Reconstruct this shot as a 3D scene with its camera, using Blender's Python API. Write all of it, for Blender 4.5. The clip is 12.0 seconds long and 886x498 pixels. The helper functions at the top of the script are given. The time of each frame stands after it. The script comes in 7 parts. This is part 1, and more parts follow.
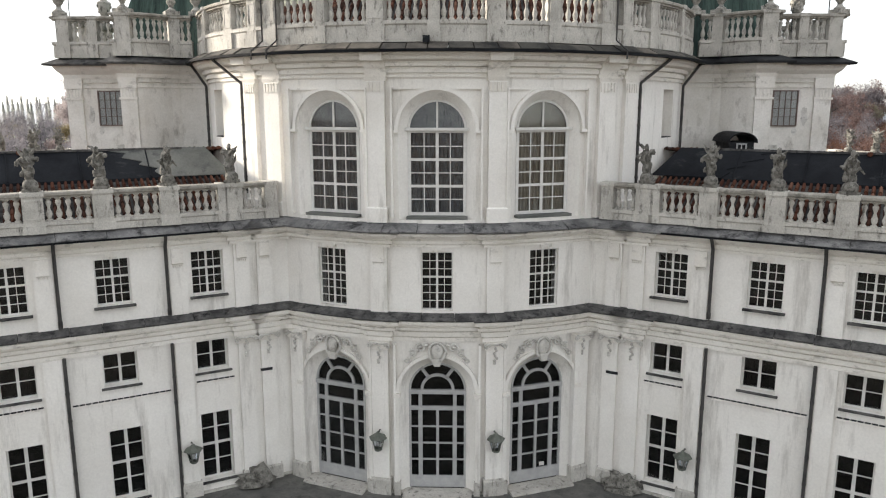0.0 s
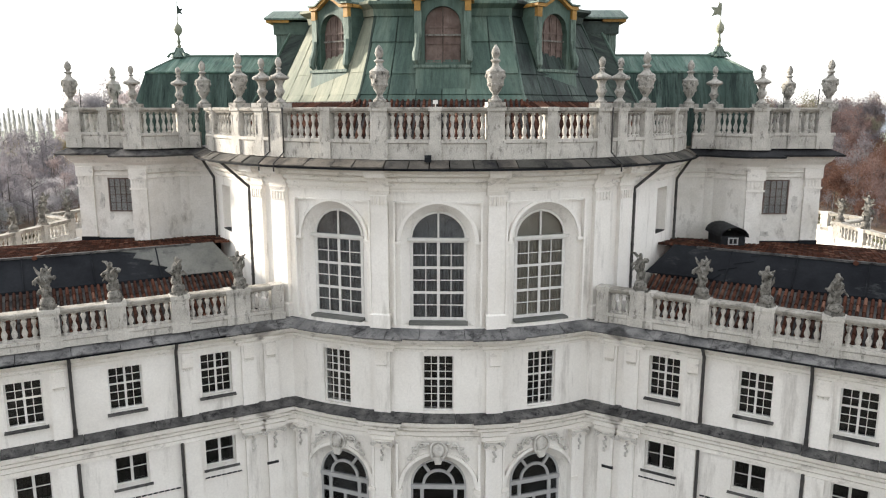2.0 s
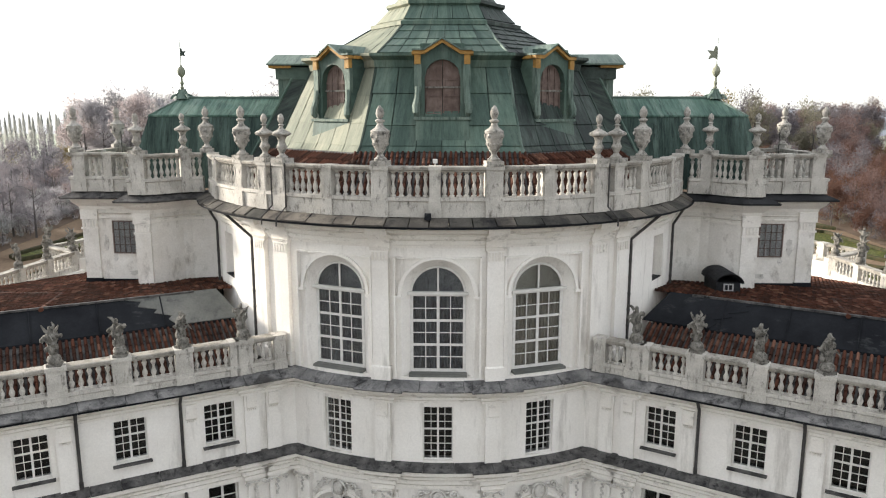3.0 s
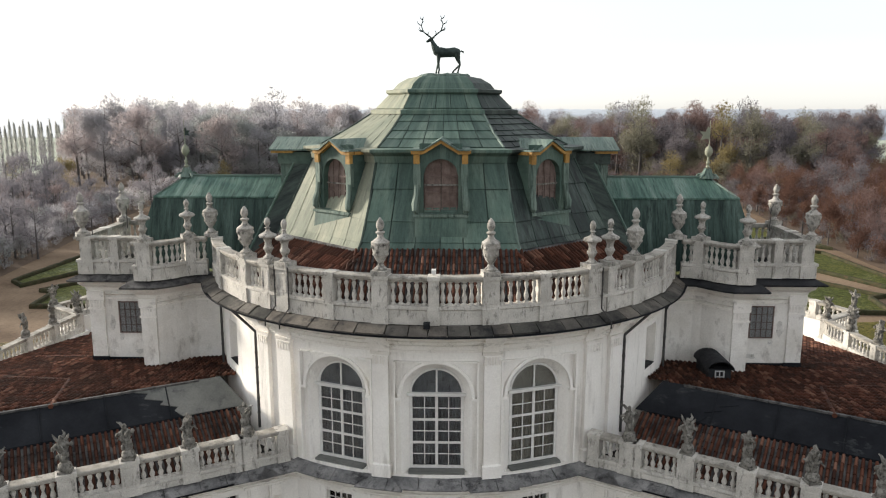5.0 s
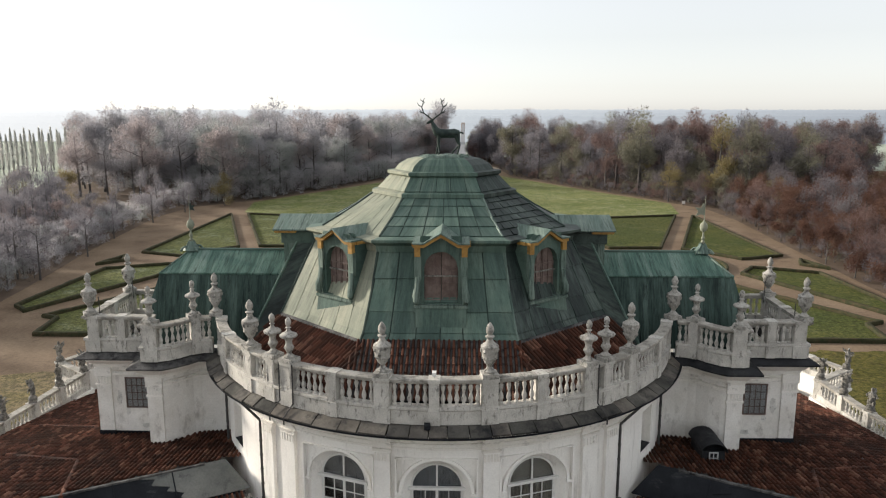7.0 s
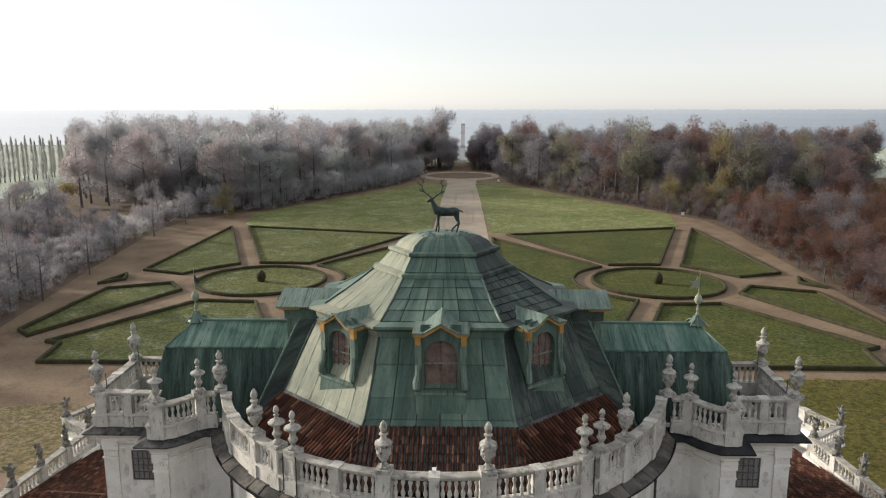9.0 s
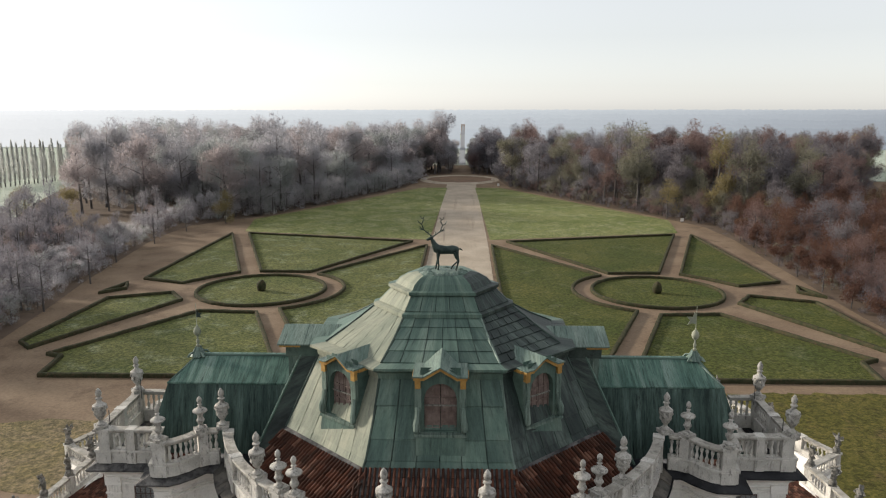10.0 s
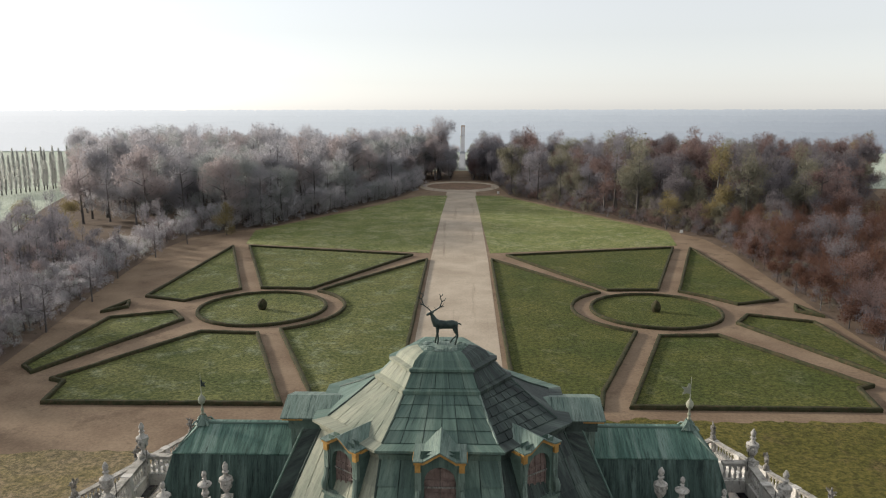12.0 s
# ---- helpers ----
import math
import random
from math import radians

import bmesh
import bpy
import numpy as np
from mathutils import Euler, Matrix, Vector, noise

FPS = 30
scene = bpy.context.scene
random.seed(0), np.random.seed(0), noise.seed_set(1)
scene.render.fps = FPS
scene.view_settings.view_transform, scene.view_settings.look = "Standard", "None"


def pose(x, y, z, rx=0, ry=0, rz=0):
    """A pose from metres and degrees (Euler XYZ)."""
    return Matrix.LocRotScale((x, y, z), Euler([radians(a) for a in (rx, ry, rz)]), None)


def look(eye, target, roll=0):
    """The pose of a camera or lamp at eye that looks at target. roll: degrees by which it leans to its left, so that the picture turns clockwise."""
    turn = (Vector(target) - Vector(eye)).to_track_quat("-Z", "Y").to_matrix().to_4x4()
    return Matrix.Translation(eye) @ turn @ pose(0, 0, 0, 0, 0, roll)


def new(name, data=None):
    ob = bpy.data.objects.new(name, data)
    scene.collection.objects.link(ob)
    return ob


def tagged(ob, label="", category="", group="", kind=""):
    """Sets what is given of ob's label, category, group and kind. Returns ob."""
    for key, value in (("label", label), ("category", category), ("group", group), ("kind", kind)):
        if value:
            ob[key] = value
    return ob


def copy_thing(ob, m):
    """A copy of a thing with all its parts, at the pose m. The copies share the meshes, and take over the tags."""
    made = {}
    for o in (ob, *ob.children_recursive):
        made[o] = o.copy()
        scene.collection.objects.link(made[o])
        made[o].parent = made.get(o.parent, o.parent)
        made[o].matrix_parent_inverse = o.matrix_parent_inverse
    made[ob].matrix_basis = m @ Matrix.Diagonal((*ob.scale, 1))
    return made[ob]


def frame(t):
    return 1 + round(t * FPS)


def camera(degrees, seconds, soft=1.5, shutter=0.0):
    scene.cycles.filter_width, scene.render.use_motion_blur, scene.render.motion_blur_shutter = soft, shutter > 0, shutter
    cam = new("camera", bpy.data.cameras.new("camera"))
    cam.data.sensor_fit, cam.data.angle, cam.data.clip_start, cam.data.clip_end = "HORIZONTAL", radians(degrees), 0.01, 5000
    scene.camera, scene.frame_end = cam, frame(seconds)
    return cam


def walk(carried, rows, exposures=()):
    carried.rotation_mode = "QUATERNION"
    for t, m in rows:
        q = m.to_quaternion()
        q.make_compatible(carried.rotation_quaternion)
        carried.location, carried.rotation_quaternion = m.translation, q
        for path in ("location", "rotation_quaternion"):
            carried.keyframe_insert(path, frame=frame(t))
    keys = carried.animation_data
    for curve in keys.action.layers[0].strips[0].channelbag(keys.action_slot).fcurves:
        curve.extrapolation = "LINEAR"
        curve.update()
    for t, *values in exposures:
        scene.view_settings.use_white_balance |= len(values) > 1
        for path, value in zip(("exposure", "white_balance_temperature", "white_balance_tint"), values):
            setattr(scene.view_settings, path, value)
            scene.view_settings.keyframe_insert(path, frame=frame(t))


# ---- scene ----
cam = camera(61.8, 12.0, soft=1.15)
METRES, EYE, TILT, LEAN, TURN = 21.0, 12.855, -10.9, 0.0, 1.67
ROWS = [
    (0.0, 0.0, 0.0, 0.0, 0.0, 0.0, -0.0),
    (0.5, -0.0004, -0.0093, 0.0389, -0.02, 0.05, -0.0),
    (1.0, -0.0007, -0.0198, 0.0776, -0.02, 0.12, -0.01),
    (1.5, -0.0015, -0.0303, 0.1173, -0.03, 0.16, -0.01),
    (2.0, -0.0022, -0.0407, 0.1577, -0.03, 0.22, -0.01),
    (2.5, -0.0021, -0.0509, 0.1989, -0.03, 0.24, -0.02),
    (3.0, -0.0016, -0.0609, 0.2403, -0.03, 0.26, -0.02),
    (5.0, -0.0001, -0.0968, 0.4048, -0.08, 0.22, -0.01),
    (5.5, -0.0001, -0.1045, 0.4445, -0.08, 0.22, -0.0),
    (6.0, -0.0002, -0.1123, 0.4853, -0.08, 0.2, -0.01),
    (6.5, -0.0003, -0.1203, 0.5255, -0.08, 0.21, 0.0),
    (7.0, -0.0004, -0.1284, 0.5664, -0.08, 0.19, 0.0),
    (9.0, 0.0005, -0.162, 0.7294, -0.07, 0.13, 0.05),
    (9.5, 0.0007, -0.1704, 0.7702, -0.08, 0.13, 0.04),
    (10.0, 0.001, -0.1788, 0.8108, -0.08, 0.12, 0.05),
    (10.5, 0.0017, -0.1872, 0.852, -0.09, 0.11, 0.07),
    (11.0, 0.0021, -0.1956, 0.8936, -0.09, 0.1, 0.08),
    (11.5, 0.0027, -0.2036, 0.9348, -0.09, 0.08, 0.08),
    (12.0, 0.0028, -0.2131, 0.9767, -0.07, 0.06, 0.08),
]
walk(cam, [(t, pose(0.86, 0, EYE, TILT, LEAN, TURN) @ pose(METRES * x, METRES * y, METRES * z, 90 + pitch, roll, yaw)) for t, x, y, z, yaw, pitch, roll in ROWS],
     exposures=((0.0, 1.62), (0.5, 1.84), (2.0, 1.84), (3.0, 1.66), (5.0, 1.28), (6.5, 1.13), (9.0, 1.0), (12.0, 0.94)))

# ---- light ----
SUN_AZ, SUN_EL = radians(-69), radians(16)
world = bpy.data.worlds.new("sky")
scene.world = world
world.use_nodes = True
wn = world.node_tree
sky = wn.nodes.new("ShaderNodeTexSky")
sky.sky_type = "NISHITA"
sky.sun_disc = False
sky.sun_elevation, sky.sun_rotation = SUN_EL, SUN_AZ
sky.air_density, sky.dust_density, sky.ozone_density = 0.9, 0.5, 1.0
# low sun in morning haze: the clear sky's glow and a white veil, brighter overhead
glow = wn.nodes["Background"]
glow.inputs["Strength"].default_value = 0.06
pale = wn.nodes.new("ShaderNodeHueSaturation")
pale.inputs["Saturation"].default_value = 0.3
wn.links.new(sky.outputs[0], pale.inputs["Color"])
wn.links.new(pale.outputs[0], glow.inputs["Color"])
veil = wn.nodes.new("ShaderNodeBackground")
veil.inputs["Color"].default_value = (0.975, 0.985, 1.005, 1)
way_up = wn.nodes.new("ShaderNodeTexCoord")
height = wn.nodes.new("ShaderNodeSeparateXYZ")
wn.links.new(way_up.outputs["Generated"], height.inputs[0])
rise = wn.nodes.new("ShaderNodeMath")
rise.operation, rise.use_clamp = "MULTIPLY", True
wn.links.new(height.outputs[2], rise.inputs[0])
rise.inputs[1].default_value = 1.0
overcast = wn.nodes.new("ShaderNodeMath")
overcast.operation = "MULTIPLY_ADD"
wn.links.new(rise.outputs[0], overcast.inputs[0])
overcast.inputs[1].default_value, overcast.inputs[2].default_value = 0.18, 0.15
wn.links.new(overcast.outputs[0], veil.inputs["Strength"])
both = wn.nodes.new("ShaderNodeAddShader")
wn.links.new(glow.outputs[0], both.inputs[0])
wn.links.new(veil.outputs[0], both.inputs[1])
wn.links.new(both.outputs[0], wn.nodes["World Output"].inputs[0])
sun_data = bpy.data.lights.new("sun", "SUN")
sun_data.energy, sun_data.angle, sun_data.color = 3.3, radians(6.0), (1.0, 0.91, 0.79)
sun = new("sun", sun_data)
sun_from = Vector((math.sin(SUN_AZ) * math.cos(SUN_EL), math.cos(SUN_AZ) * math.cos(SUN_EL), math.sin(SUN_EL)))
sun.matrix_world = look(sun_from * 60, (0, 0, 0))


# ---- materials ----
def material(name, colour, rough=0.8, metal=0.0):
    m = bpy.data.materials.new(name)
    m.use_nodes = True
    b = m.node_tree.nodes["Principled BSDF"]
    b.inputs["Base Color"].default_value = (*colour, 1)
    b.inputs["Roughness"].default_value = rough
    b.inputs["Metallic"].default_value = metal
    b.inputs["Specular IOR Level"].default_value = 0.12 if rough > 0.75 else 0.22
    return m, m.node_tree, b


def coords(nt, scale=(1, 1, 1)):
    g = nt.nodes.new("ShaderNodeNewGeometry")
    mp = nt.nodes.new("ShaderNodeMapping")
    mp.inputs["Scale"].default_value = scale
    nt.links.new(g.outputs["Position"], mp.inputs["Vector"])
    return mp.outputs[0]


def runs_down(nt, around):
    """Coordinates for streaks that run down a roof: about the dome's axis, or along x on the side roofs."""
    g = nt.nodes.new("ShaderNodeNewGeometry")
    sp = nt.nodes.new("ShaderNodeSeparateXYZ")
    nt.links.new(g.outputs["Position"], sp.inputs[0])
    cm = nt.nodes.new("ShaderNodeCombineXYZ")
    if around:
        sub = nt.nodes.new("ShaderNodeMath")
        sub.operation = "SUBTRACT"
        nt.links.new(sp.outputs[1], sub.inputs[0])
        sub.inputs[1].default_value = 32.6
        at = nt.nodes.new("ShaderNodeMath")
        at.operation = "ARCTAN2"
        nt.links.new(sp.outputs[0], at.inputs[0])
        nt.links.new(sub.outputs[0], at.inputs[1])
        across, k = at.outputs[0], 16.0
    else:
        across, k = sp.outputs[0], 4.5
    for sock, i, f in ((across, 0, k), (sp.outputs[1], 1, 0.3), (sp.outputs[2], 2, 0.5)):
        mul = nt.nodes.new("ShaderNodeMath")
        mul.operation = "MULTIPLY"
        nt.links.new(sock, mul.inputs[0])
        mul.inputs[1].default_value = f
        nt.links.new(mul.outputs[0], cm.inputs[i])
    return cm.outputs[0]


def noise_at(nt, vec, scale, detail=5.0, rough=0.6):
    n = nt.nodes.new("ShaderNodeTexNoise")
    n.inputs["Scale"].default_value, n.inputs["Detail"].default_value, n.inputs["Roughness"].default_value = scale, detail, rough
    nt.links.new(vec, n.inputs["Vector"])
    return n.outputs["Fac"]


def ramp(nt, fac, stops):
    r = nt.nodes.new("ShaderNodeValToRGB")
    e = r.color_ramp.elements
    while len(e) < len(stops):
        e.new(0.5)
    for el, (p, c) in zip(e, stops):
        el.position, el.color = p, (*c, 1)
    nt.links.new(fac, r.inputs[0])
    return r.outputs[0]


def mixed(nt, fac, a, b, mode="MIX"):
    m = nt.nodes.new("ShaderNodeMix")
    m.data_type, m.blend_type = "RGBA", mode
    for sock, v in ((m.inputs["Factor"], fac), (m.inputs["A"], a), (m.inputs["B"], b)):
        if isinstance(v, bpy.types.NodeSocket):
            nt.links.new(v, sock)
        else:
            sock.default_value = v if isinstance(v, (int, float)) else (*v, 1)
    return m.outputs["Result"]


def bumped(nt, bsdf, height, strength, dist=0.02):
    bp = nt.nodes.new("ShaderNodeBump")
    bp.inputs["Strength"].default_value, bp.inputs["Distance"].default_value = strength, dist
    nt.links.new(height, bp.inputs["Height"])
    nt.links.new(bp.outputs[0], bsdf.inputs["Normal"])


def worn(name, colours, scale, stain, stain_cut, streak=(1, 1, 1), rough=0.8, fine=30, bump=0.3, metal=0.0, grain=0.25, run=False, runs=0.55, vary=0.0):
    """A weathered surface: a blend of two or three colours at one scale, stains at another, fine grain."""
    m, nt, b = material(name, colours[0], rough, metal)
    v = coords(nt)
    vs = runs_down(nt, run == "dome") if run else coords(nt, streak)
    base = ramp(nt, noise_at(nt, vs if run else v, scale * (0.55 if run else 1)), [(0.35 + 0.3 * i / max(1, len(colours) - 1), c) for i, c in enumerate(colours)])
    st = ramp(nt, noise_at(nt, vs, scale * 1.7, 8, 0.7), [(stain_cut, (0, 0, 0)), (min(1, stain_cut + 0.17), (1, 1, 1))])
    col = mixed(nt, st, base, stain)
    if run:
        fine_run = noise_at(nt, vs, scale * 4.5, 6, 0.75)
        col = mixed(nt, runs, col, ramp(nt, fine_run, [(0.36, (0.22, 0.24, 0.24)), (0.5, (0.85, 0.86, 0.85)), (0.66, (1.25, 1.22, 1.22))]), "MULTIPLY")
    g = noise_at(nt, v, fine, 4, 0.7)
    col = mixed(nt, grain, col, ramp(nt, g, [(0.3, (0.35, 0.35, 0.35)), (0.7, (1, 1, 1))]), "MULTIPLY")
    if vary:
        each = nt.nodes.new("ShaderNodeObjectInfo")
        col = mixed(nt, vary, col, ramp(nt, each.outputs["Random"], [(0.0, (0.45, 0.5, 0.5)), (0.5, (1, 1, 1)), (1.0, (1.5, 1.42, 1.35))]), "MULTIPLY")
    nt.links.new(col, b.inputs["Base Color"])
    bumped(nt, b, g, bump)
    return m


PLASTER = worn("plaster", [(0.745, 0.716, 0.668), (0.83, 0.806, 0.762)], 0.45, (0.5, 0.475, 0.435), 0.54, (2.2, 2.2, 0.3), 0.9, 14, 0.18, grain=0.18)
PLASTER_STAINED = worn("stained_plaster", [(0.66, 0.63, 0.575), (0.8, 0.775, 0.73)], 0.8, (0.36, 0.33, 0.29), 0.55, (1.2, 1.2, 0.6), 0.9, 14, 0.35, grain=0.25)
TRIM = worn("painted_trim", [(0.74, 0.705, 0.645), (0.82, 0.79, 0.74)], 0.8, (0.4, 0.375, 0.34), 0.55, (1.5, 1.5, 2.5), 0.88, 18, 0.25, grain=0.22)
STONE = worn("weathered_stone", [(0.46, 0.44, 0.4), (0.63, 0.605, 0.555)], 1.3, (0.12, 0.113, 0.103), 0.535, (2.6, 2.6, 1.0), 0.92, 24, 0.7, grain=0.5)
RAIL_STONE = worn("dirty_coping", [(0.28, 0.262, 0.228), (0.46, 0.437, 0.39)], 1.6, (0.09, 0.085, 0.075), 0.52, (1, 1, 1), 0.94, 22, 0.7, grain=0.5)
URN_STONE = worn("urn_stone", [(0.33, 0.315, 0.28), (0.5, 0.48, 0.44)], 3, (0.08, 0.078, 0.072), 0.5, (1, 1, 1), 0.92, 26, 0.8, grain=0.5)
LANTERN = worn("lantern_metal", [(0.1, 0.11, 0.095), (0.17, 0.18, 0.155)], 5, (0.06, 0.05, 0.04), 0.6, (1, 1, 1), 0.6, 30, 0.3, 0.3)
STATUE = worn("statue_stone", [(0.14, 0.132, 0.118), (0.3, 0.288, 0.258)], 5, (0.04, 0.04, 0.036), 0.49, (1, 1, 1), 0.92, 26, 0.9, grain=0.5)
LEDGE = worn("ledge_slate", [(0.045, 0.044, 0.045), (0.15, 0.146, 0.14)], 1.8, (0.015, 0.015, 0.017), 0.5, (1, 1, 1), 0.8, 20, 0.5, grain=0.4)
LEDGE_GREY = worn("ledge_stone", [(0.12, 0.12, 0.122), (0.28, 0.275, 0.27)], 1.5, (0.035, 0.035, 0.037), 0.5, (1, 1, 1), 0.85, 20, 0.6, grain=0.5)
LEDGE_DARK = worn("ledge_dark_stone", [(0.05, 0.049, 0.05), (0.16, 0.156, 0.15)], 1.9, (0.018, 0.018, 0.02), 0.5, (1.6, 1.6, 1), 0.85, 20, 0.6, grain=0.5)
STUCCO = worn("stained_stucco", [(0.5, 0.48, 0.44), (0.7, 0.68, 0.64)], 2.2, (0.2, 0.19, 0.172), 0.52, (1, 1, 1), 0.9, 20, 0.5, grain=0.35)
SLAB = worn("stone_eave", [(0.06, 0.056, 0.051), (0.15, 0.139, 0.122)], 0.8, (0.026, 0.026, 0.028), 0.5, (1, 1, 1), 0.85, 18, 0.5, grain=0.4, vary=0.7)
LEAD = worn("lead_sheet", [(0.007, 0.008, 0.0105), (0.02, 0.022, 0.026)], 0.6, (0.075, 0.08, 0.08), 0.6, (0.8, 0.8, 2.6), 0.78, 12, 0.4, grain=0.35)
COPPER_TONES = [(0.056, 0.092, 0.078), (0.084, 0.134, 0.111), (0.128, 0.178, 0.147)]
# the same copper darkened, to paint in the right facets' shade
COPPER_SHADED_TONES = [(0.016, 0.025, 0.023), (0.029, 0.044, 0.039), (0.07, 0.094, 0.082)]
SEAM = worn("copper_seam", [(0.018, 0.03, 0.025), (0.04, 0.064, 0.052)], 2, (0.09, 0.13, 0.11), 0.62, rough=0.6)
COPPER = worn("copper_patina", COPPER_TONES, 0.9, (0.022, 0.036, 0.032), 0.58, rough=0.6, fine=16, bump=0.25, metal=0.0, run="dome", runs=0.42, vary=0.6)
COPPER_SIDE = worn("copper_patina_side", [(0.026, 0.048, 0.041), (0.046, 0.078, 0.066), (0.095, 0.142, 0.122)], 0.9, (0.006, 0.012, 0.011), 0.52, rough=0.7, fine=16, bump=0.3, metal=0.0, run="side")
COPPER_PALE = worn("copper_pale", [(0.095, 0.145, 0.122), (0.185, 0.235, 0.2)], 0.9, (0.018, 0.042, 0.035), 0.52, rough=0.6, fine=16, bump=0.25, metal=0.1, run="side")
# rain streaks, over tones that carry painted shade
COPPER_STREAKED_SHADED = worn("copper_streaked_shaded", COPPER_SHADED_TONES, 0.9, (0.009, 0.013, 0.013), 0.5, rough=0.55, fine=16, bump=0.3, metal=0.0, run="dome", runs=0.75, vary=0.6)
# bleached patina, made paler still to paint sunlight on its facet
COPPER_BLEACHED_LIT = worn("copper_bleached_lit", [(0.17, 0.19, 0.145), (0.222, 0.237, 0.182), (0.272, 0.28, 0.213)], 0.7, (0.117, 0.15, 0.117), 0.62, rough=0.75, fine=16, bump=0.25, metal=0.0, run="dome", runs=0.35, vary=0.22)
SLATE = worn("slate_eave", [(0.014, 0.0145, 0.0165), (0.042, 0.043, 0.046)], 1.1, (0.11, 0.108, 0.1), 0.6, (1, 1, 1), 0.78, 20, 0.6, grain=0.45)
LEAD_PALE = worn("bleached_lead", [(0.12, 0.125, 0.118), (0.2, 0.2, 0.185)], 0.7, (0.04, 0.042, 0.046), 0.58, (1, 1, 1), 0.85, 14, 0.35, grain=0.35)
COPPER_GREEN = worn("copper_green", [(0.04, 0.088, 0.07), (0.085, 0.155, 0.125), (0.16, 0.23, 0.195)], 1.1, (0.014, 0.034, 0.027), 0.53, rough=0.7, fine=16, bump=0.3, metal=0.0, run="side")
GILT = worn("gilt_wood", [(0.3, 0.165, 0.045), (0.46, 0.27, 0.075)], 3, (0.1, 0.055, 0.025), 0.56, (1, 1, 1), 0.6, 30, 0.3, grain=0.4)
BROWN_WOOD = worn("dark_shutter", [(0.12, 0.085, 0.073), (0.21, 0.16, 0.14)], 3, (0.06, 0.042, 0.036), 0.56, (3, 3, 0.3), 0.7, 40, 0.3)
FRAME_WHITE = worn("white_sash", [(0.62, 0.61, 0.58), (0.72, 0.71, 0.68)], 4, (0.4, 0.38, 0.35), 0.68, (1, 1, 1), 0.6, 40, 0.1)
FRAME_GREY = worn("grey_sash", [(0.36, 0.36, 0.36), (0.45, 0.45, 0.44)], 4, (0.22, 0.22, 0.22), 0.66, (1, 1, 1), 0.6, 40, 0.1)
IRON = worn("dark_iron", [(0.045, 0.044, 0.045), (0.085, 0.08, 0.075)], 5, (0.12, 0.085, 0.06), 0.64, (1, 1, 1), 0.7, 40, 0.2, 0.2)
BRONZE = worn("dark_bronze", [(0.02, 0.03, 0.028), (0.05, 0.07, 0.062)], 4, (0.1, 0.15, 0.13), 0.62, (1, 1, 1), 0.5, 25, 0.3, 0.5)
# near-black colour paints the dimness of the rooms behind the panes
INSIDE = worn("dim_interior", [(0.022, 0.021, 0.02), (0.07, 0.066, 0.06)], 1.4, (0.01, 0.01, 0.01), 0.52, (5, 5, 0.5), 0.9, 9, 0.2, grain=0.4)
CURTAIN = worn("faded_curtain", [(0.26, 0.265, 0.27), (0.42, 0.415, 0.4)], 2.2, (0.12, 0.12, 0.12), 0.54, (4, 4, 0.6), 0.95, 14, 0.3, grain=0.45)
CURTAIN_WARM = worn("beige_curtain", [(0.5, 0.44, 0.34), (0.66, 0.6, 0.49)], 2.2, (0.36, 0.32, 0.26), 0.56, (4, 4, 0.6), 0.95, 14, 0.3, grain=0.35)
PAVING = worn("dark_paving", [(0.1, 0.1, 0.095), (0.16, 0.155, 0.145)], 1.5, (0.05, 0.055, 0.045), 0.55, (1, 1, 1), 0.85, 12, 0.5)
GRAVEL = worn("gravel_earth", [(0.16, 0.112, 0.075), (0.225, 0.165, 0.112)], 0.12, (0.105, 0.072, 0.048), 0.55, (1, 1, 1), 0.95, 2.5, 0.6, grain=0.5)
COURT_GRAVEL = worn("court_gravel", [(0.11, 0.1, 0.086), (0.15, 0.138, 0.12)], 0.2, (0.085, 0.078, 0.068), 0.6, (1, 1, 1), 0.95, 4, 0.4)
HEDGE = worn("box_hedge", [(0.025, 0.03, 0.014), (0.05, 0.048, 0.025)], 1.2, (0.075, 0.05, 0.03), 0.5, (1, 1, 1), 0.9, 9, 1.0)
BARK = worn("bark", [(0.075, 0.069, 0.067), (0.115, 0.106, 0.102)], 0.5, (0.055, 0.05, 0.048), 0.55, (1, 1, 0.3), 0.95, 8, 0.5)


def glass_material():
    m, nt, b = material("window_glass", (0.1, 0.1, 0.1), 0.1)
    out = nt.nodes["Material Output"]
    tr = nt.nodes.new("ShaderNodeBsdfTransparent")
    tr.inputs[0].default_value = (0.78, 0.8, 0.82, 1)
    gl = nt.nodes.new("ShaderNodeBsdfGlossy")
    gl.inputs["Roughness"].default_value = 0.04
    fr = nt.nodes.new("ShaderNodeFresnel")
    fr.inputs[0].default_value = 1.52
    mx = nt.nodes.new("ShaderNodeMixShader")
    nt.links.new(fr.outputs[0], mx.inputs[0])
    nt.links.new(tr.outputs[0], mx.inputs[1])
    nt.links.new(gl.outputs[0], mx.inputs[2])
    nt.links.new(mx.outputs[0], out.inputs[0])
    return m


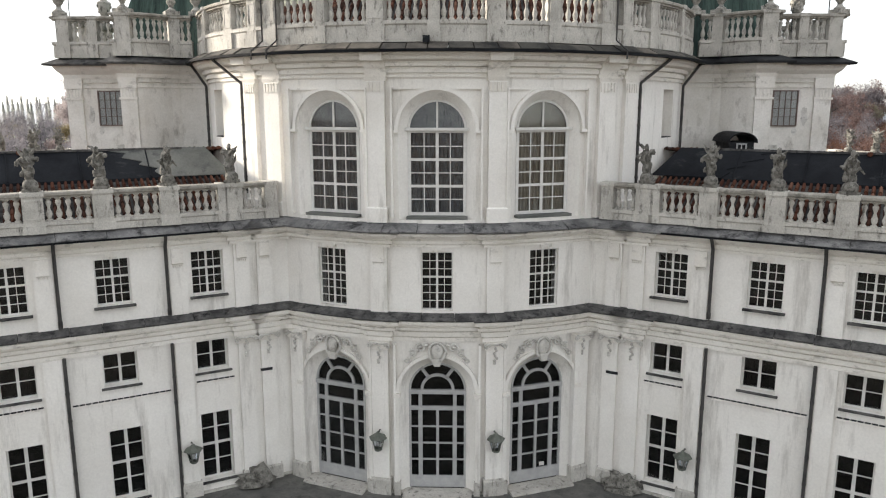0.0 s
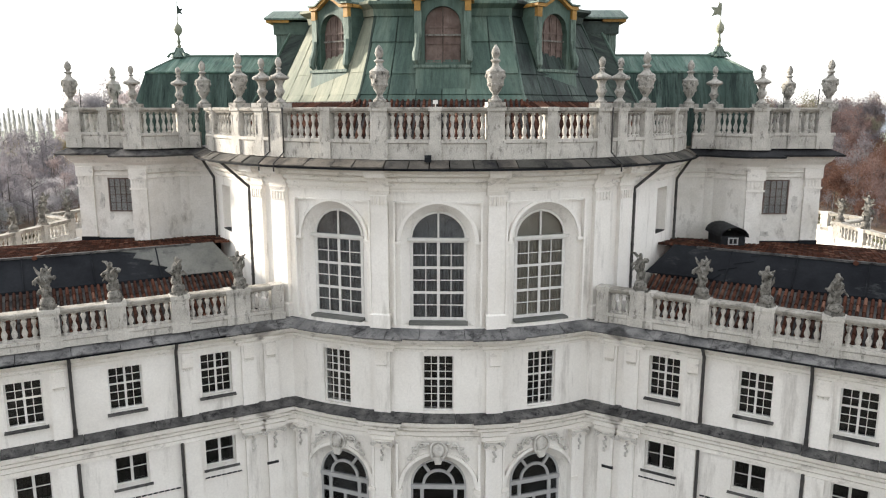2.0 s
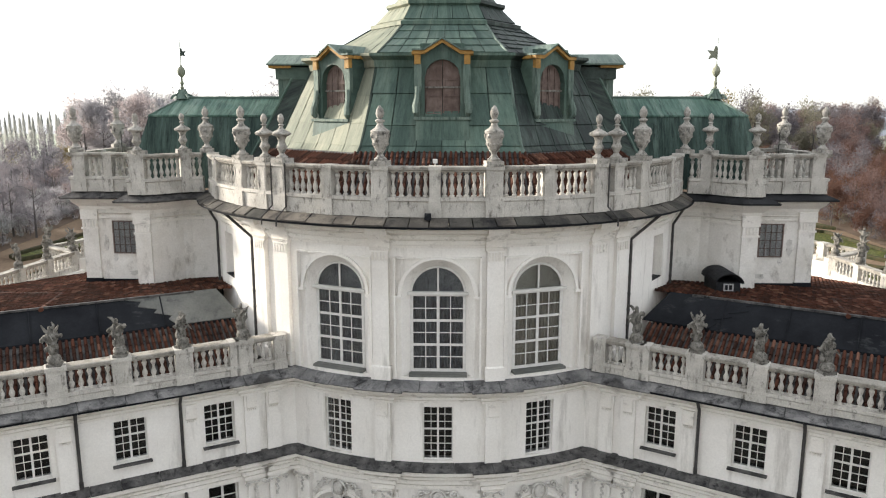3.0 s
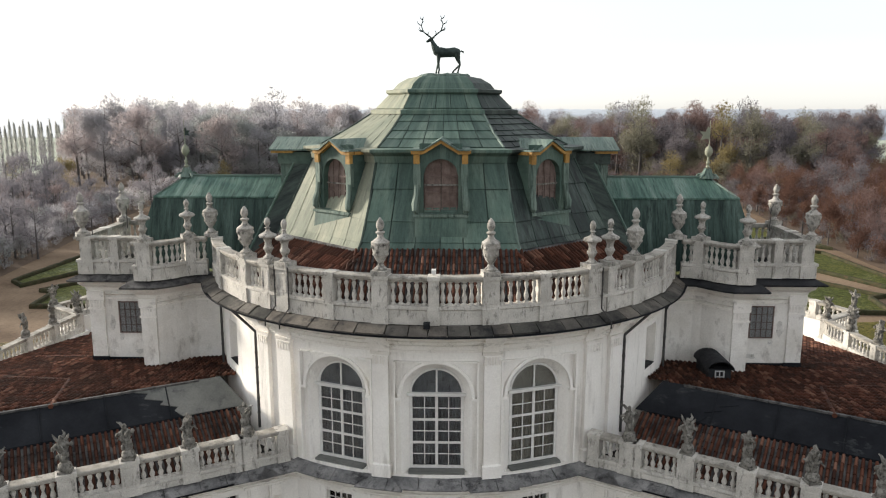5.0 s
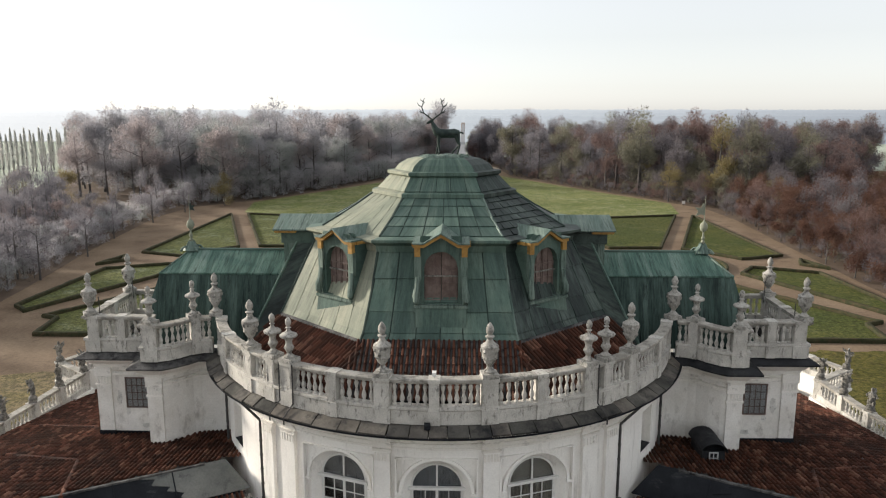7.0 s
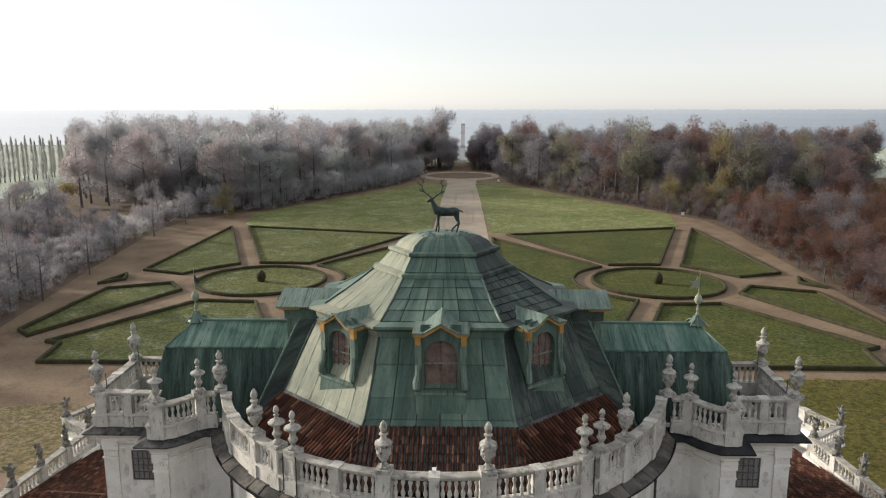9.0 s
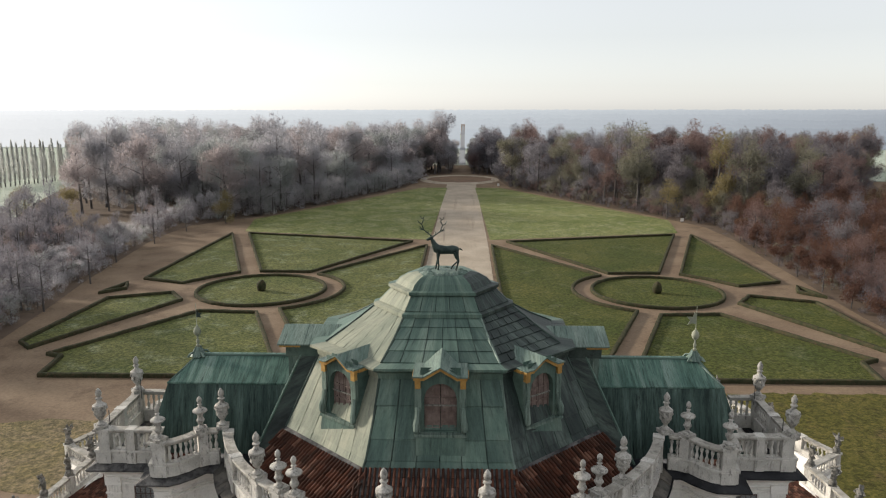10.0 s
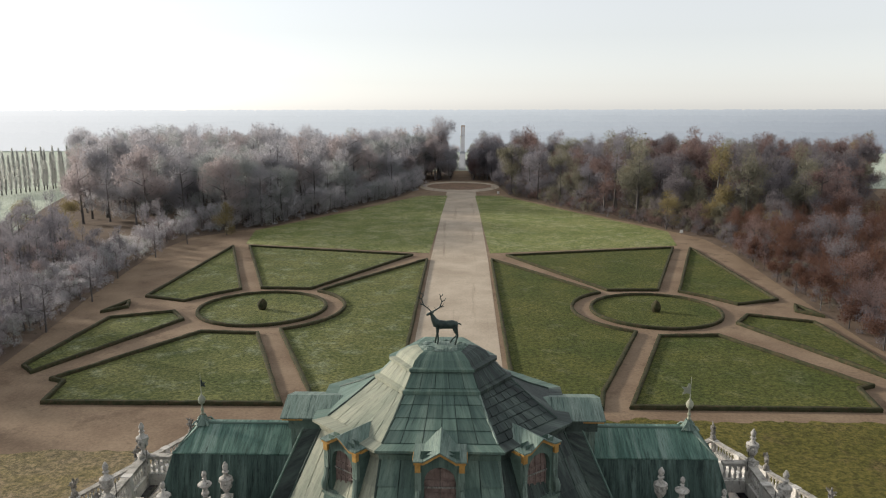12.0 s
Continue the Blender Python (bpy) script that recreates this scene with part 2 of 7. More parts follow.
def tile_material():
    m, nt, b = material("clay_tile", (0.25, 0.1, 0.06), 0.85)
    gi = nt.nodes.new("ShaderNodeNewGeometry")
    oi = nt.nodes.new("ShaderNodeObjectInfo")
    ad = nt.nodes.new("ShaderNodeMath")
    ad.operation = "ADD"
    nt.links.new(gi.outputs["Random Per Island"], ad.inputs[0])
    nt.links.new(oi.outputs["Random"], ad.inputs[1])
    fr = nt.nodes.new("ShaderNodeMath")
    fr.operation = "FRACT"
    nt.links.new(ad.outputs[0], fr.inputs[0])
    c = ramp(nt, fr.outputs[0], [(0.0, (0.036, 0.016, 0.011)), (0.5, (0.076, 0.029, 0.018)), (0.85, (0.125, 0.051, 0.032)), (1.0, (0.21, 0.11, 0.076))])
    v = coords(nt)
    st = ramp(nt, noise_at(nt, v, 0.7, 7, 0.7), [(0.45, (0, 0, 0)), (0.68, (1, 1, 1))])
    c = mixed(nt, st, c, (0.036, 0.021, 0.016))
    g = noise_at(nt, v, 18)
    c = mixed(nt, 0.4, c, ramp(nt, g, [(0.3, (0.4, 0.4, 0.4)), (0.7, (1, 1, 1))]), "MULTIPLY")
    nt.links.new(c, b.inputs["Base Color"])
    bumped(nt, b, g, 0.4)
    return m


def grass_material(name, a, b_, dry, cut):
    m, nt, b = material(name, a, 0.95)
    v = coords(nt)
    c = mixed(nt, ramp(nt, noise_at(nt, v, 0.09, 4), [(0.35, (0, 0, 0)), (0.65, (1, 1, 1))]), a, b_)
    c = mixed(nt, ramp(nt, noise_at(nt, v, 0.25, 9, 0.75), [(cut, (0, 0, 0)), (cut + 0.22, (1, 1, 1))]), c, dry)
    g = noise_at(nt, v, 2.2, 6, 0.8)
    c = mixed(nt, 0.85, c, ramp(nt, g, [(0.37, (0.25, 0.3, 0.22)), (0.5, (0.9, 0.92, 0.85)), (0.63, (1.85, 1.7, 1.6))]), "MULTIPLY")
    nt.links.new(c, b.inputs["Base Color"])
    bumped(nt, b, g, 1.0, 0.15)
    return m


def leaf_material(name, stops, through_light=0.35):
    m, nt, b = material(name, stops[0], 0.9)
    out = nt.nodes["Material Output"]
    gi = nt.nodes.new("ShaderNodeNewGeometry")
    v = coords(nt)
    n = noise_at(nt, v, 0.08, 2)
    ad = nt.nodes.new("ShaderNodeMath")
    ad.operation = "MULTIPLY_ADD"
    nt.links.new(gi.outputs["Random Per Island"], ad.inputs[0])
    ad.inputs[1].default_value = 0.15
    nt.links.new(n, ad.inputs[2])
    c = ramp(nt, ad.outputs[0], [(0.4 + 0.5 * i / (len(stops) - 1), s) for i, s in enumerate(stops)])
    nt.links.new(c, b.inputs["Base Color"])
    tl = nt.nodes.new("ShaderNodeBsdfTranslucent")
    nt.links.new(c, tl.inputs[0])
    mx = nt.nodes.new("ShaderNodeMixShader")
    mx.inputs[0].default_value = through_light
    nt.links.new(b.outputs[0], mx.inputs[1])
    nt.links.new(tl.outputs[0], mx.inputs[2])
    nt.links.new(mx.outputs[0], out.inputs[0])
    return m


LEAF_BED = worn("fallen_leaves", [(0.15, 0.1, 0.07), (0.2, 0.13, 0.09)], 0.3, (0.1, 0.09, 0.05), 0.5, (1, 1, 1), 0.95, 3, 0.4)
LITTER = worn("leaf_litter", [(0.095, 0.07, 0.052), (0.135, 0.1, 0.074)], 0.2, (0.06, 0.048, 0.034), 0.55, (1, 1, 1), 0.95, 3, 0.4)
GLASS = glass_material()
TILE = tile_material()
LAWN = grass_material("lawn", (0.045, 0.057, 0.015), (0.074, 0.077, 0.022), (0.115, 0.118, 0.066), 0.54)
# far lawn, its greens paled to paint in the haze over it
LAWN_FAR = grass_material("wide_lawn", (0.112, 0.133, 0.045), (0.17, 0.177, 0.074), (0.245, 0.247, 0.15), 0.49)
# the lawn on the west side, with haze painted in as paler greens
LAWN_HAZED = grass_material("hazed_lawn", (0.066, 0.079, 0.026), (0.104, 0.108, 0.041), (0.165, 0.182, 0.13), 0.52)
ROUGH_GRASS = grass_material("rough_grass", (0.072, 0.067, 0.017), (0.098, 0.086, 0.025), (0.09, 0.062, 0.034), 0.53)
DRY_GRASS = grass_material("dry_grass", (0.13, 0.108, 0.05), (0.15, 0.12, 0.066), (0.165, 0.128, 0.085), 0.44)
# field and track with the distance's haze put into their colours
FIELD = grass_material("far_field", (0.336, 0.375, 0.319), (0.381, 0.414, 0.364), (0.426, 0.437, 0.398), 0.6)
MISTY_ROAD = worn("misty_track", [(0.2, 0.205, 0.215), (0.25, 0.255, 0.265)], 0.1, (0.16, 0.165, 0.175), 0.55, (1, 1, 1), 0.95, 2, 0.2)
# haze is painted into the left and far trees as pale greys
TWIG_HAZED = leaf_material("hazed_bare_twigs", [(0.312, 0.306, 0.325), (0.338, 0.326, 0.34), (0.365, 0.345, 0.35)], 0.6)
TWIG_MID = leaf_material("misty_twigs", [(0.19, 0.182, 0.2), (0.222, 0.21, 0.224), (0.255, 0.238, 0.244)], 0.5)
TWIG_ROSY = leaf_material("rosy_twigs", [(0.215, 0.175, 0.175), (0.25, 0.202, 0.197), (0.285, 0.23, 0.214)], 0.5)
# paler than the crowns: light painted in at the wood's shaded foot
TWIG_SHRUB = leaf_material("pale_undergrowth", [(0.37, 0.36, 0.375), (0.405, 0.39, 0.4), (0.44, 0.42, 0.42)], 0.6)
TWIG_DARK = leaf_material("dark_twigs", [(0.14, 0.13, 0.143), (0.174, 0.157, 0.165), (0.207, 0.184, 0.185)], 0.55)
LEAF_RUSSET = leaf_material("russet_leaves", [(0.151, 0.11, 0.106), (0.19, 0.132, 0.121), (0.23, 0.159, 0.137)], 0.55)
LEAF_HAZED = leaf_material("hazed_leaves", [(0.305, 0.272, 0.276), (0.335, 0.292, 0.29), (0.362, 0.315, 0.3)], 0.6)
LEAF_OLIVE = leaf_material("olive_leaves", [(0.157, 0.152, 0.121), (0.196, 0.186, 0.137), (0.235, 0.215, 0.151)], 0.55)
LEAF_GOLD = leaf_material("gold_leaves", [(0.187, 0.156, 0.0825), (0.237, 0.196, 0.099), (0.275, 0.231, 0.121)], 0.5)
# poplars paled the same way, haze in the colour
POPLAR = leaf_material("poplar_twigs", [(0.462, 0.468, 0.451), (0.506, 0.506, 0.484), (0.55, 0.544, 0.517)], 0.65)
LEAF_RED = leaf_material("red_brown_leaves", [(0.1, 0.056, 0.044), (0.135, 0.074, 0.054), (0.175, 0.102, 0.068)], 0.5)
LEAF_MIST = leaf_material("grey_green_leaves", [(0.285, 0.298, 0.298), (0.315, 0.325, 0.315), (0.345, 0.348, 0.325)], 0.6)


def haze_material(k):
    """Distant haze painted as emission, paler with each belt and towards the low sun."""
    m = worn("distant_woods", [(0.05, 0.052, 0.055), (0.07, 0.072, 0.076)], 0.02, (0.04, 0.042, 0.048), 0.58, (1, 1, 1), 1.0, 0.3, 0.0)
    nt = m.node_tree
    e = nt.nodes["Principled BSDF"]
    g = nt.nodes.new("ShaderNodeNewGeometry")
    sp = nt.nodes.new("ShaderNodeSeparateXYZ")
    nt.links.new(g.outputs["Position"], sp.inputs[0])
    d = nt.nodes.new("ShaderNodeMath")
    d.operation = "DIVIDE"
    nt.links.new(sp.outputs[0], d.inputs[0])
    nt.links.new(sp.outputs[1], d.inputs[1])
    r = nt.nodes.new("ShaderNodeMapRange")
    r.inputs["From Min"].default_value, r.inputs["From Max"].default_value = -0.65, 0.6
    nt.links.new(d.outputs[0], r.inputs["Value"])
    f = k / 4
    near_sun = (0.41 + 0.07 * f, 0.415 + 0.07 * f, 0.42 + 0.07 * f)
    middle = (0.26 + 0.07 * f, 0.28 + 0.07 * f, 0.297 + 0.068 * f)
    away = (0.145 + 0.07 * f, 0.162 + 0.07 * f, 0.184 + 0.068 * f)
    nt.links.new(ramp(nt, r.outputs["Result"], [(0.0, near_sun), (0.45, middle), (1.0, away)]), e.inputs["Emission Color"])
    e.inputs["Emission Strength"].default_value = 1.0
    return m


HAZES = [haze_material(k) for k in range(5)]
ROAD = worn("pale_gravel_road", [(0.297, 0.248, 0.189), (0.396, 0.336, 0.262)], 0.15, (0.187, 0.149, 0.108), 0.56, (1.6, 0.06, 1), 0.95, 2.5, 0.5, grain=0.35)


# ---- building helpers ----
class Build:
    """Collects vertices and faces of one mesh."""

    def __init__(self):
        self.v, self.f = [], []

    def add(self, verts, faces, m=None):
        k = len(self.v)
        self.v += [tuple(m @ Vector(p)) for p in verts] if m else [tuple(p) for p in verts]
        self.f += [[i + k for i in q] for q in faces]
        return self

    def box(self, x0, x1, y0, y1, z0, z1, m=None):
        vs = [(x, y, z) for z in (z0, z1) for y in (y0, y1) for x in (x0, x1)]
        return self.add(vs, [(0, 2, 3, 1), (4, 5, 7, 6), (0, 1, 5, 4), (2, 6, 7, 3), (0, 4, 6, 2), (1, 3, 7, 5)], m)

    def taper(self, cx, cy, z0, z1, a0, b0, a1, b1, m=None):
        vs = [(cx + sx * a, cy + sy * b, z) for z, a, b in ((z0, a0, b0), (z1, a1, b1)) for sx, sy in ((-1, -1), (1, -1), (1, 1), (-1, 1))]
        return self.add(vs, [(3, 2, 1, 0), (4, 5, 6, 7), (0, 1, 5, 4), (1, 2, 6, 5), (2, 3, 7, 6), (3, 0, 4, 7)], m)

    def lathe(self, prof, n=10, m=None, squash=1.0):
        vs, fs = [], []
        for r, z in prof:
            vs += [(r * math.cos(2 * math.pi * i / n), squash * r * math.sin(2 * math.pi * i / n), z) for i in range(n)]
        for j in range(len(prof) - 1):
            fs += [(j * n + i, j * n + (i + 1) % n, (j + 1) * n + (i + 1) % n, (j + 1) * n + i) for i in range(n)]
        fs += [tuple(range(n))[::-1], tuple(range((len(prof) - 1) * n, len(prof) * n))]
        return self.add(vs, fs, m)

    def tube(self, pts, radii, n=8, m=None):
        vs, fs = [], []
        pts = [Vector(p) for p in pts]
        for i, p in enumerate(pts):
            d = (pts[min(i + 1, len(pts) - 1)] - pts[max(i - 1, 0)]).normalized()
            a = d.cross(Vector((0.31, 0.95, 0.05))).normalized()
            b = d.cross(a)
            vs += [p + (a * math.cos(2 * math.pi * k / n) + b * math.sin(2 * math.pi * k / n)) * radii[i] for k in range(n)]
        for j in range(len(pts) - 1):
            fs += [(j * n + k, j * n + (k + 1) % n, (j + 1) * n + (k + 1) % n, (j + 1) * n + k) for k in range(n)]
        fs += [tuple(range(n))[::-1], tuple(range((len(pts) - 1) * n, len(pts) * n))]
        return self.add(vs, fs, m)

    def blob(self, c, r, seed=0, rough=0.25, n=10):
        """A lumpy rounded mass with radii r."""
        vs, fs, rings = [], [], n // 2 + 1
        for j in range(rings + 1):
            a = math.pi * j / rings
            for i in range(n):
                b = 2 * math.pi * i / n
                d = Vector((math.sin(a) * math.cos(b), math.sin(a) * math.sin(b), math.cos(a)))
                k = 1 + rough * noise.noise(d * 1.9 + Vector((seed * 3.1, seed, 0)))
                vs.append((c[0] + d.x * r[0] * k, c[1] + d.y * r[1] * k, c[2] + d.z * r[2] * k))
        for j in range(rings):
            fs += [(j * n + i, (j + 1) * n + i, (j + 1) * n + (i + 1) % n, j * n + (i + 1) % n) for i in range(n)]
        return self.add(vs, fs)

    def sweep(self, path, prof, closed=False):
        """A closed profile of (out, z) along a plan path, mitred; out is to the right of the way."""
        rows = [offset_path(path, o, closed) for o, _ in prof]
        n, k = len(path), len(prof)
        vs = [(rows[j][i][0], rows[j][i][1], prof[j][1]) for i in range(n) for j in range(k)]
        fs = [(i % n * k + j, i % n * k + (j + 1) % k, (i + 1) % n * k + (j + 1) % k, (i + 1) % n * k + j) for i in range(n if closed else n - 1) for j in range(k)]
        if not closed:
            fs += [tuple(range(k))[::-1], tuple(range((n - 1) * k, n * k))]
        return self.add(vs, fs)

    def mesh(self, name, mat, smooth=False):
        me = bpy.data.meshes.new(name)
        me.from_pydata(self.v, [], self.f)
        me.materials.append(mat)
        bm = bmesh.new()
        bm.from_mesh(me)
        bmesh.ops.recalc_face_normals(bm, faces=bm.faces)
        bm.to_mesh(me)
        bm.free()
        if smooth:
            me.shade_smooth()
            me.set_sharp_from_angle(angle=radians(38))
        return me

    def make(self, name, mat, parent=None, label="", smooth=False, m=None):
        ob = new(name, self.mesh(name, mat, smooth))
        ob.parent = parent
        if m:
            ob.matrix_basis = m
        return tagged(ob, label)


def shared(name, me, parent=None, m=None, label=""):
    ob = new(name, me)
    ob.parent = parent
    if m:
        ob.matrix_basis = m
    return tagged(ob, label)


def empty(name, m=None, label="", category="", group="", kind=""):
    ob = new(name)
    ob.empty_display_size = 0.2
    if m:
        ob.matrix_basis = m
    return tagged(ob, label, category, group, kind)


def offset_path(path, o, closed=False):
    n, res = len(path), []
    for i, p in enumerate(path):
        a = path[i - 1] if (i or closed) else None
        b = path[(i + 1) % n] if (i < n - 1 or closed) else None
        ns = []
        for s, e in ((a, p), (p, b)):
            if s is not None and e is not None:
                d = Vector((e[0] - s[0], e[1] - s[1])).normalized()
                ns.append(Vector((d.y, -d.x)))
        m = ns[0] if len(ns) == 1 else (ns[0] + ns[1]) / max(0.35, 1 + ns[0].dot(ns[1]))
        res.append((p[0] + m.x * o, p[1] + m.y * o))
    return res


def wall(b, at, s0, s1, z0, z1, holes, depth, step=0.35):
    """A wall with openings through it. at(s, z, into) gives the place; holes: (left, right, sill, spring, round head or not)."""
    cuts = {s0, s1}
    for l, r, *_ in holes:
        cuts |= {l + (r - l) * i / 16 for i in range(17)}
    cuts = sorted(c for c in cuts if s0 <= c <= s1)
    fine = []
    for a, c in zip(cuts, cuts[1:]):
        k = max(1, math.ceil((c - a) / step - 1e-6))
        fine += [a + (c - a) * i / k for i in range(k)]
    fine.append(s1)

    def head(h, s):
        l, r, sill, spring, arch = h
        return spring + (math.sqrt(max(0, ((r - l) / 2) ** 2 - (s - (l + r) / 2) ** 2)) * arch if arch else 0)

    def quad(ps):
        b.add(ps, [(0, 1, 2, 3)])

    for a, c in zip(fine, fine[1:]):
        mid = (a + c) / 2
        inside = sorted((h for h in holes if h[0] < mid < h[1]), key=lambda h: h[2])
        low_a = low_c = z0
        for h in inside + [None]:
            up_a, up_c = (h[2], h[2]) if h else (z1, z1)
            for y in (0, depth):
                quad([at(a, low_a, y), at(c, low_c, y), at(c, up_c, y), at(a, up_a, y)])
            if h:
                quad([at(a, h[2], 0), at(c, h[2], 0), at(c, h[2], depth), at(a, h[2], depth)])
                low_a, low_c = head(h, a), head(h, c)
                quad([at(a, low_a, 0), at(c, low_c, 0), at(c, low_c, depth), at(a, low_a, depth)])
    for l, r, sill, spring, arch in holes:
        for s in (l, r):
            quad([at(s, sill, 0), at(s, spring, 0), at(s, spring, depth), at(s, sill, depth)])
    return b


# ---- plan of the palace ----
C = Vector((0, 32.6))
R = 9.7
U, N0 = Vector((0.866, -0.5)), Vector((-0.5, -0.866))
ARM = Vector((8.5, 22.4))
ARM_END = 10.0


def arc(r, a0, a1, step=2.5):
    n = max(1, math.ceil(abs(a1 - a0) / step))
    return [(C.x + r * math.sin(radians(a0 + (a1 - a0) * i / n)), C.y - r * math.cos(radians(a0 + (a1 - a0) * i / n))) for i in range(n + 1)]


def arm_xy(side, s, out=0.0):
    p = ARM + U * s + N0 * out
    return (side * p.x, p.y)


def bay(theta, out=0.0, z=0.0):
    """A local frame on the round front: x along the wall, y into it, z up."""
    t = radians(theta)
    return pose(C.x + (R + out) * math.sin(t), C.y - (R + out) * math.cos(t), z, 0, 0, theta)


def arm_bay(side, s, out=0.0, z=0.0):
    x, y = arm_xy(side, s, out)
    return pose(x, y, z, 0, 0, -30 * side)


CORNER = -3.913
FRONT = [arm_xy(-1, ARM_END)] + arc(R, -31.8, 31.8) + [arm_xy(1, ARM_END)]
DRUM = arc(R, -75, 75)
DEG = math.pi * R / 180


def drum_at(s, z, y):
    a = radians(s / DEG)
    return (C.x + (R - y) * math.sin(a), C.y - (R - y) * math.cos(a), z)


def arm_at(side):
    def at(s, z, y):
        x, yy = arm_xy(side, s, -y)
        return (x, yy, z)
    return at


# ---- windows ----
def sash(b, w, z0, z1, cols, rows, edge, bar, y0=0.0, y1=0.06, heavy=None):
    """Frame and glazing bars; returns the panes' rectangles."""
    b.box(-w / 2, -w / 2 + edge, y0, y1, z0, z1)
    b.box(w / 2 - edge, w / 2, y0, y1, z0, z1)
    b.box(-w / 2 + edge, w / 2 - edge, y0, y1, z0, z0 + edge)
    b.box(-w / 2 + edge, w / 2 - edge, y0, y1, z1 - edge, z1)
    iw, ih = w - 2 * edge, z1 - z0 - 2 * edge
    xs = [-iw / 2 + iw * i / cols for i in range(cols + 1)]
    zs = [z0 + edge + ih * i / rows for i in range(rows + 1)]
    heavy = heavy or (set(), set())
    for i in range(1, cols):
        t = bar * (3.2 if i in heavy[0] else 1) / 2
        b.box(xs[i] - t, xs[i] + t, y0 + 0.01, y1 - 0.01, z0 + edge, z1 - edge)
    for j in range(1, rows):
        t = bar * (2.8 if j in heavy[1] else 1) / 2
        b.box(-w / 2 + edge, w / 2 - edge, y0 + 0.012, y1 - 0.012, zs[j] - t, zs[j] + t)
    return [(xs[i], xs[i + 1], zs[j], zs[j + 1]) for i in range(cols) for j in range(rows)]


def panes_of(rects, parent, y=0.035):
    cache = {}
    for x0, x1, z0, z1 in rects:
        key = (round(x1 - x0, 4), round(z1 - z0, 4))
        if key not in cache:
            w, h = key
            cache[key] = Build().box(-w / 2, w / 2, -0.003, 0.003, -h / 2, h / 2).mesh("pane", GLASS)
        ob = shared("pane", cache[key], parent, pose((x0 + x1) / 2, y, (z0 + z1) / 2))
        ob.visible_shadow = False


def round_head(b, w, z, y0, y1, edge, n=18, inner=0.0):
    """A half-round band over a window."""
    for i in range(n):
        a0, a1 = math.pi * i / n, math.pi * (i + 1) / n
        ps = [(r * math.cos(a), y, z + r * math.sin(a)) for a in (a0, a1) for r in (w / 2 - edge, w / 2) for y in (y0, y1)]
        b.add(ps, [(0, 1, 5, 4), (2, 6, 7, 3), (0, 4, 6, 2), (1, 3, 7, 5)])
    if inner:
        for i in range(n):
            a0, a1 = math.pi * i / n, math.pi * (i + 1) / n
            ps = [(r * math.cos(a), y, z + r * math.sin(a)) for a in (a0, a1) for r in (inner - edge * 1.3, inner) for y in (y0, y1)]
            b.add(ps, [(0, 1, 5, 4), (2, 6, 7, 3), (0, 4, 6, 2), (1, 3, 7, 5)])


def half_disc(r, n=18, t=0.006):
    b = Build()
    vs = [(r * math.cos(math.pi * i / n), y, r * math.sin(math.pi * i / n)) for y in (-t / 2, t / 2) for i in range(n + 1)]
    b.add(vs, [tuple(range(n + 1)), tuple(range(n + 1, 2 * n + 2))[::-1], (0, n, 2 * n + 1, n + 1)])
    return b.mesh("pane", GLASS)


def small_window(m, w, h, cols, rows, mat, label, sill=True, heavy=None, bar=0.021, edge=0.045):
    win = empty("window", m, label, "window", "", "structure")
    b = Build()
    rects = sash(b, w, 0, h, cols, rows, edge, bar, heavy=heavy)
    b.make("window_frame", mat, win)
    panes_of(rects, win)
    if sill:
        Build().box(-w / 2 - 0.09, w / 2 + 0.09, -0.36, 0.0, -0.07, -0.012).make("window_sill", LEDGE, win, "dark slate sill")
    return win


# ---- the front: walls with openings ----
BAYS = (-20.9, 0, 20.9)
ground_holes = [(a * DEG - 1.26, a * DEG + 1.26, 0.0, 3.62, 1.0) for a in BAYS]
mezz_holes = [(a * DEG - 0.51, a * DEG + 0.51, 6.42, 8.34, 0) for a in BAYS]
drum_holes = [(a * DEG - 1.2, a * DEG + 1.2, 9.36, 12.15, 1.0) for a in BAYS]
side_holes = [(a * DEG - 0.55, a * DEG + 0.55, 11.75, 13.45, 0) for a in (-57.5, 57.5)]

front = empty("wall_front", None, "white plastered round front wall of the palace", "wall", "", "structure")
b = Build()
wall(b, drum_at, -31.8 * DEG, 31.8 * DEG, -0.3, 9.05, ground_holes + mezz_holes, 0.42)
b.make("wall_body", PLASTER, front)
b = Build()
wall(b, drum_at, -75 * DEG, 75 * DEG, 9.05, 14.3, drum_holes + side_holes, 0.42)
b.make("wall_body", PLASTER, front)

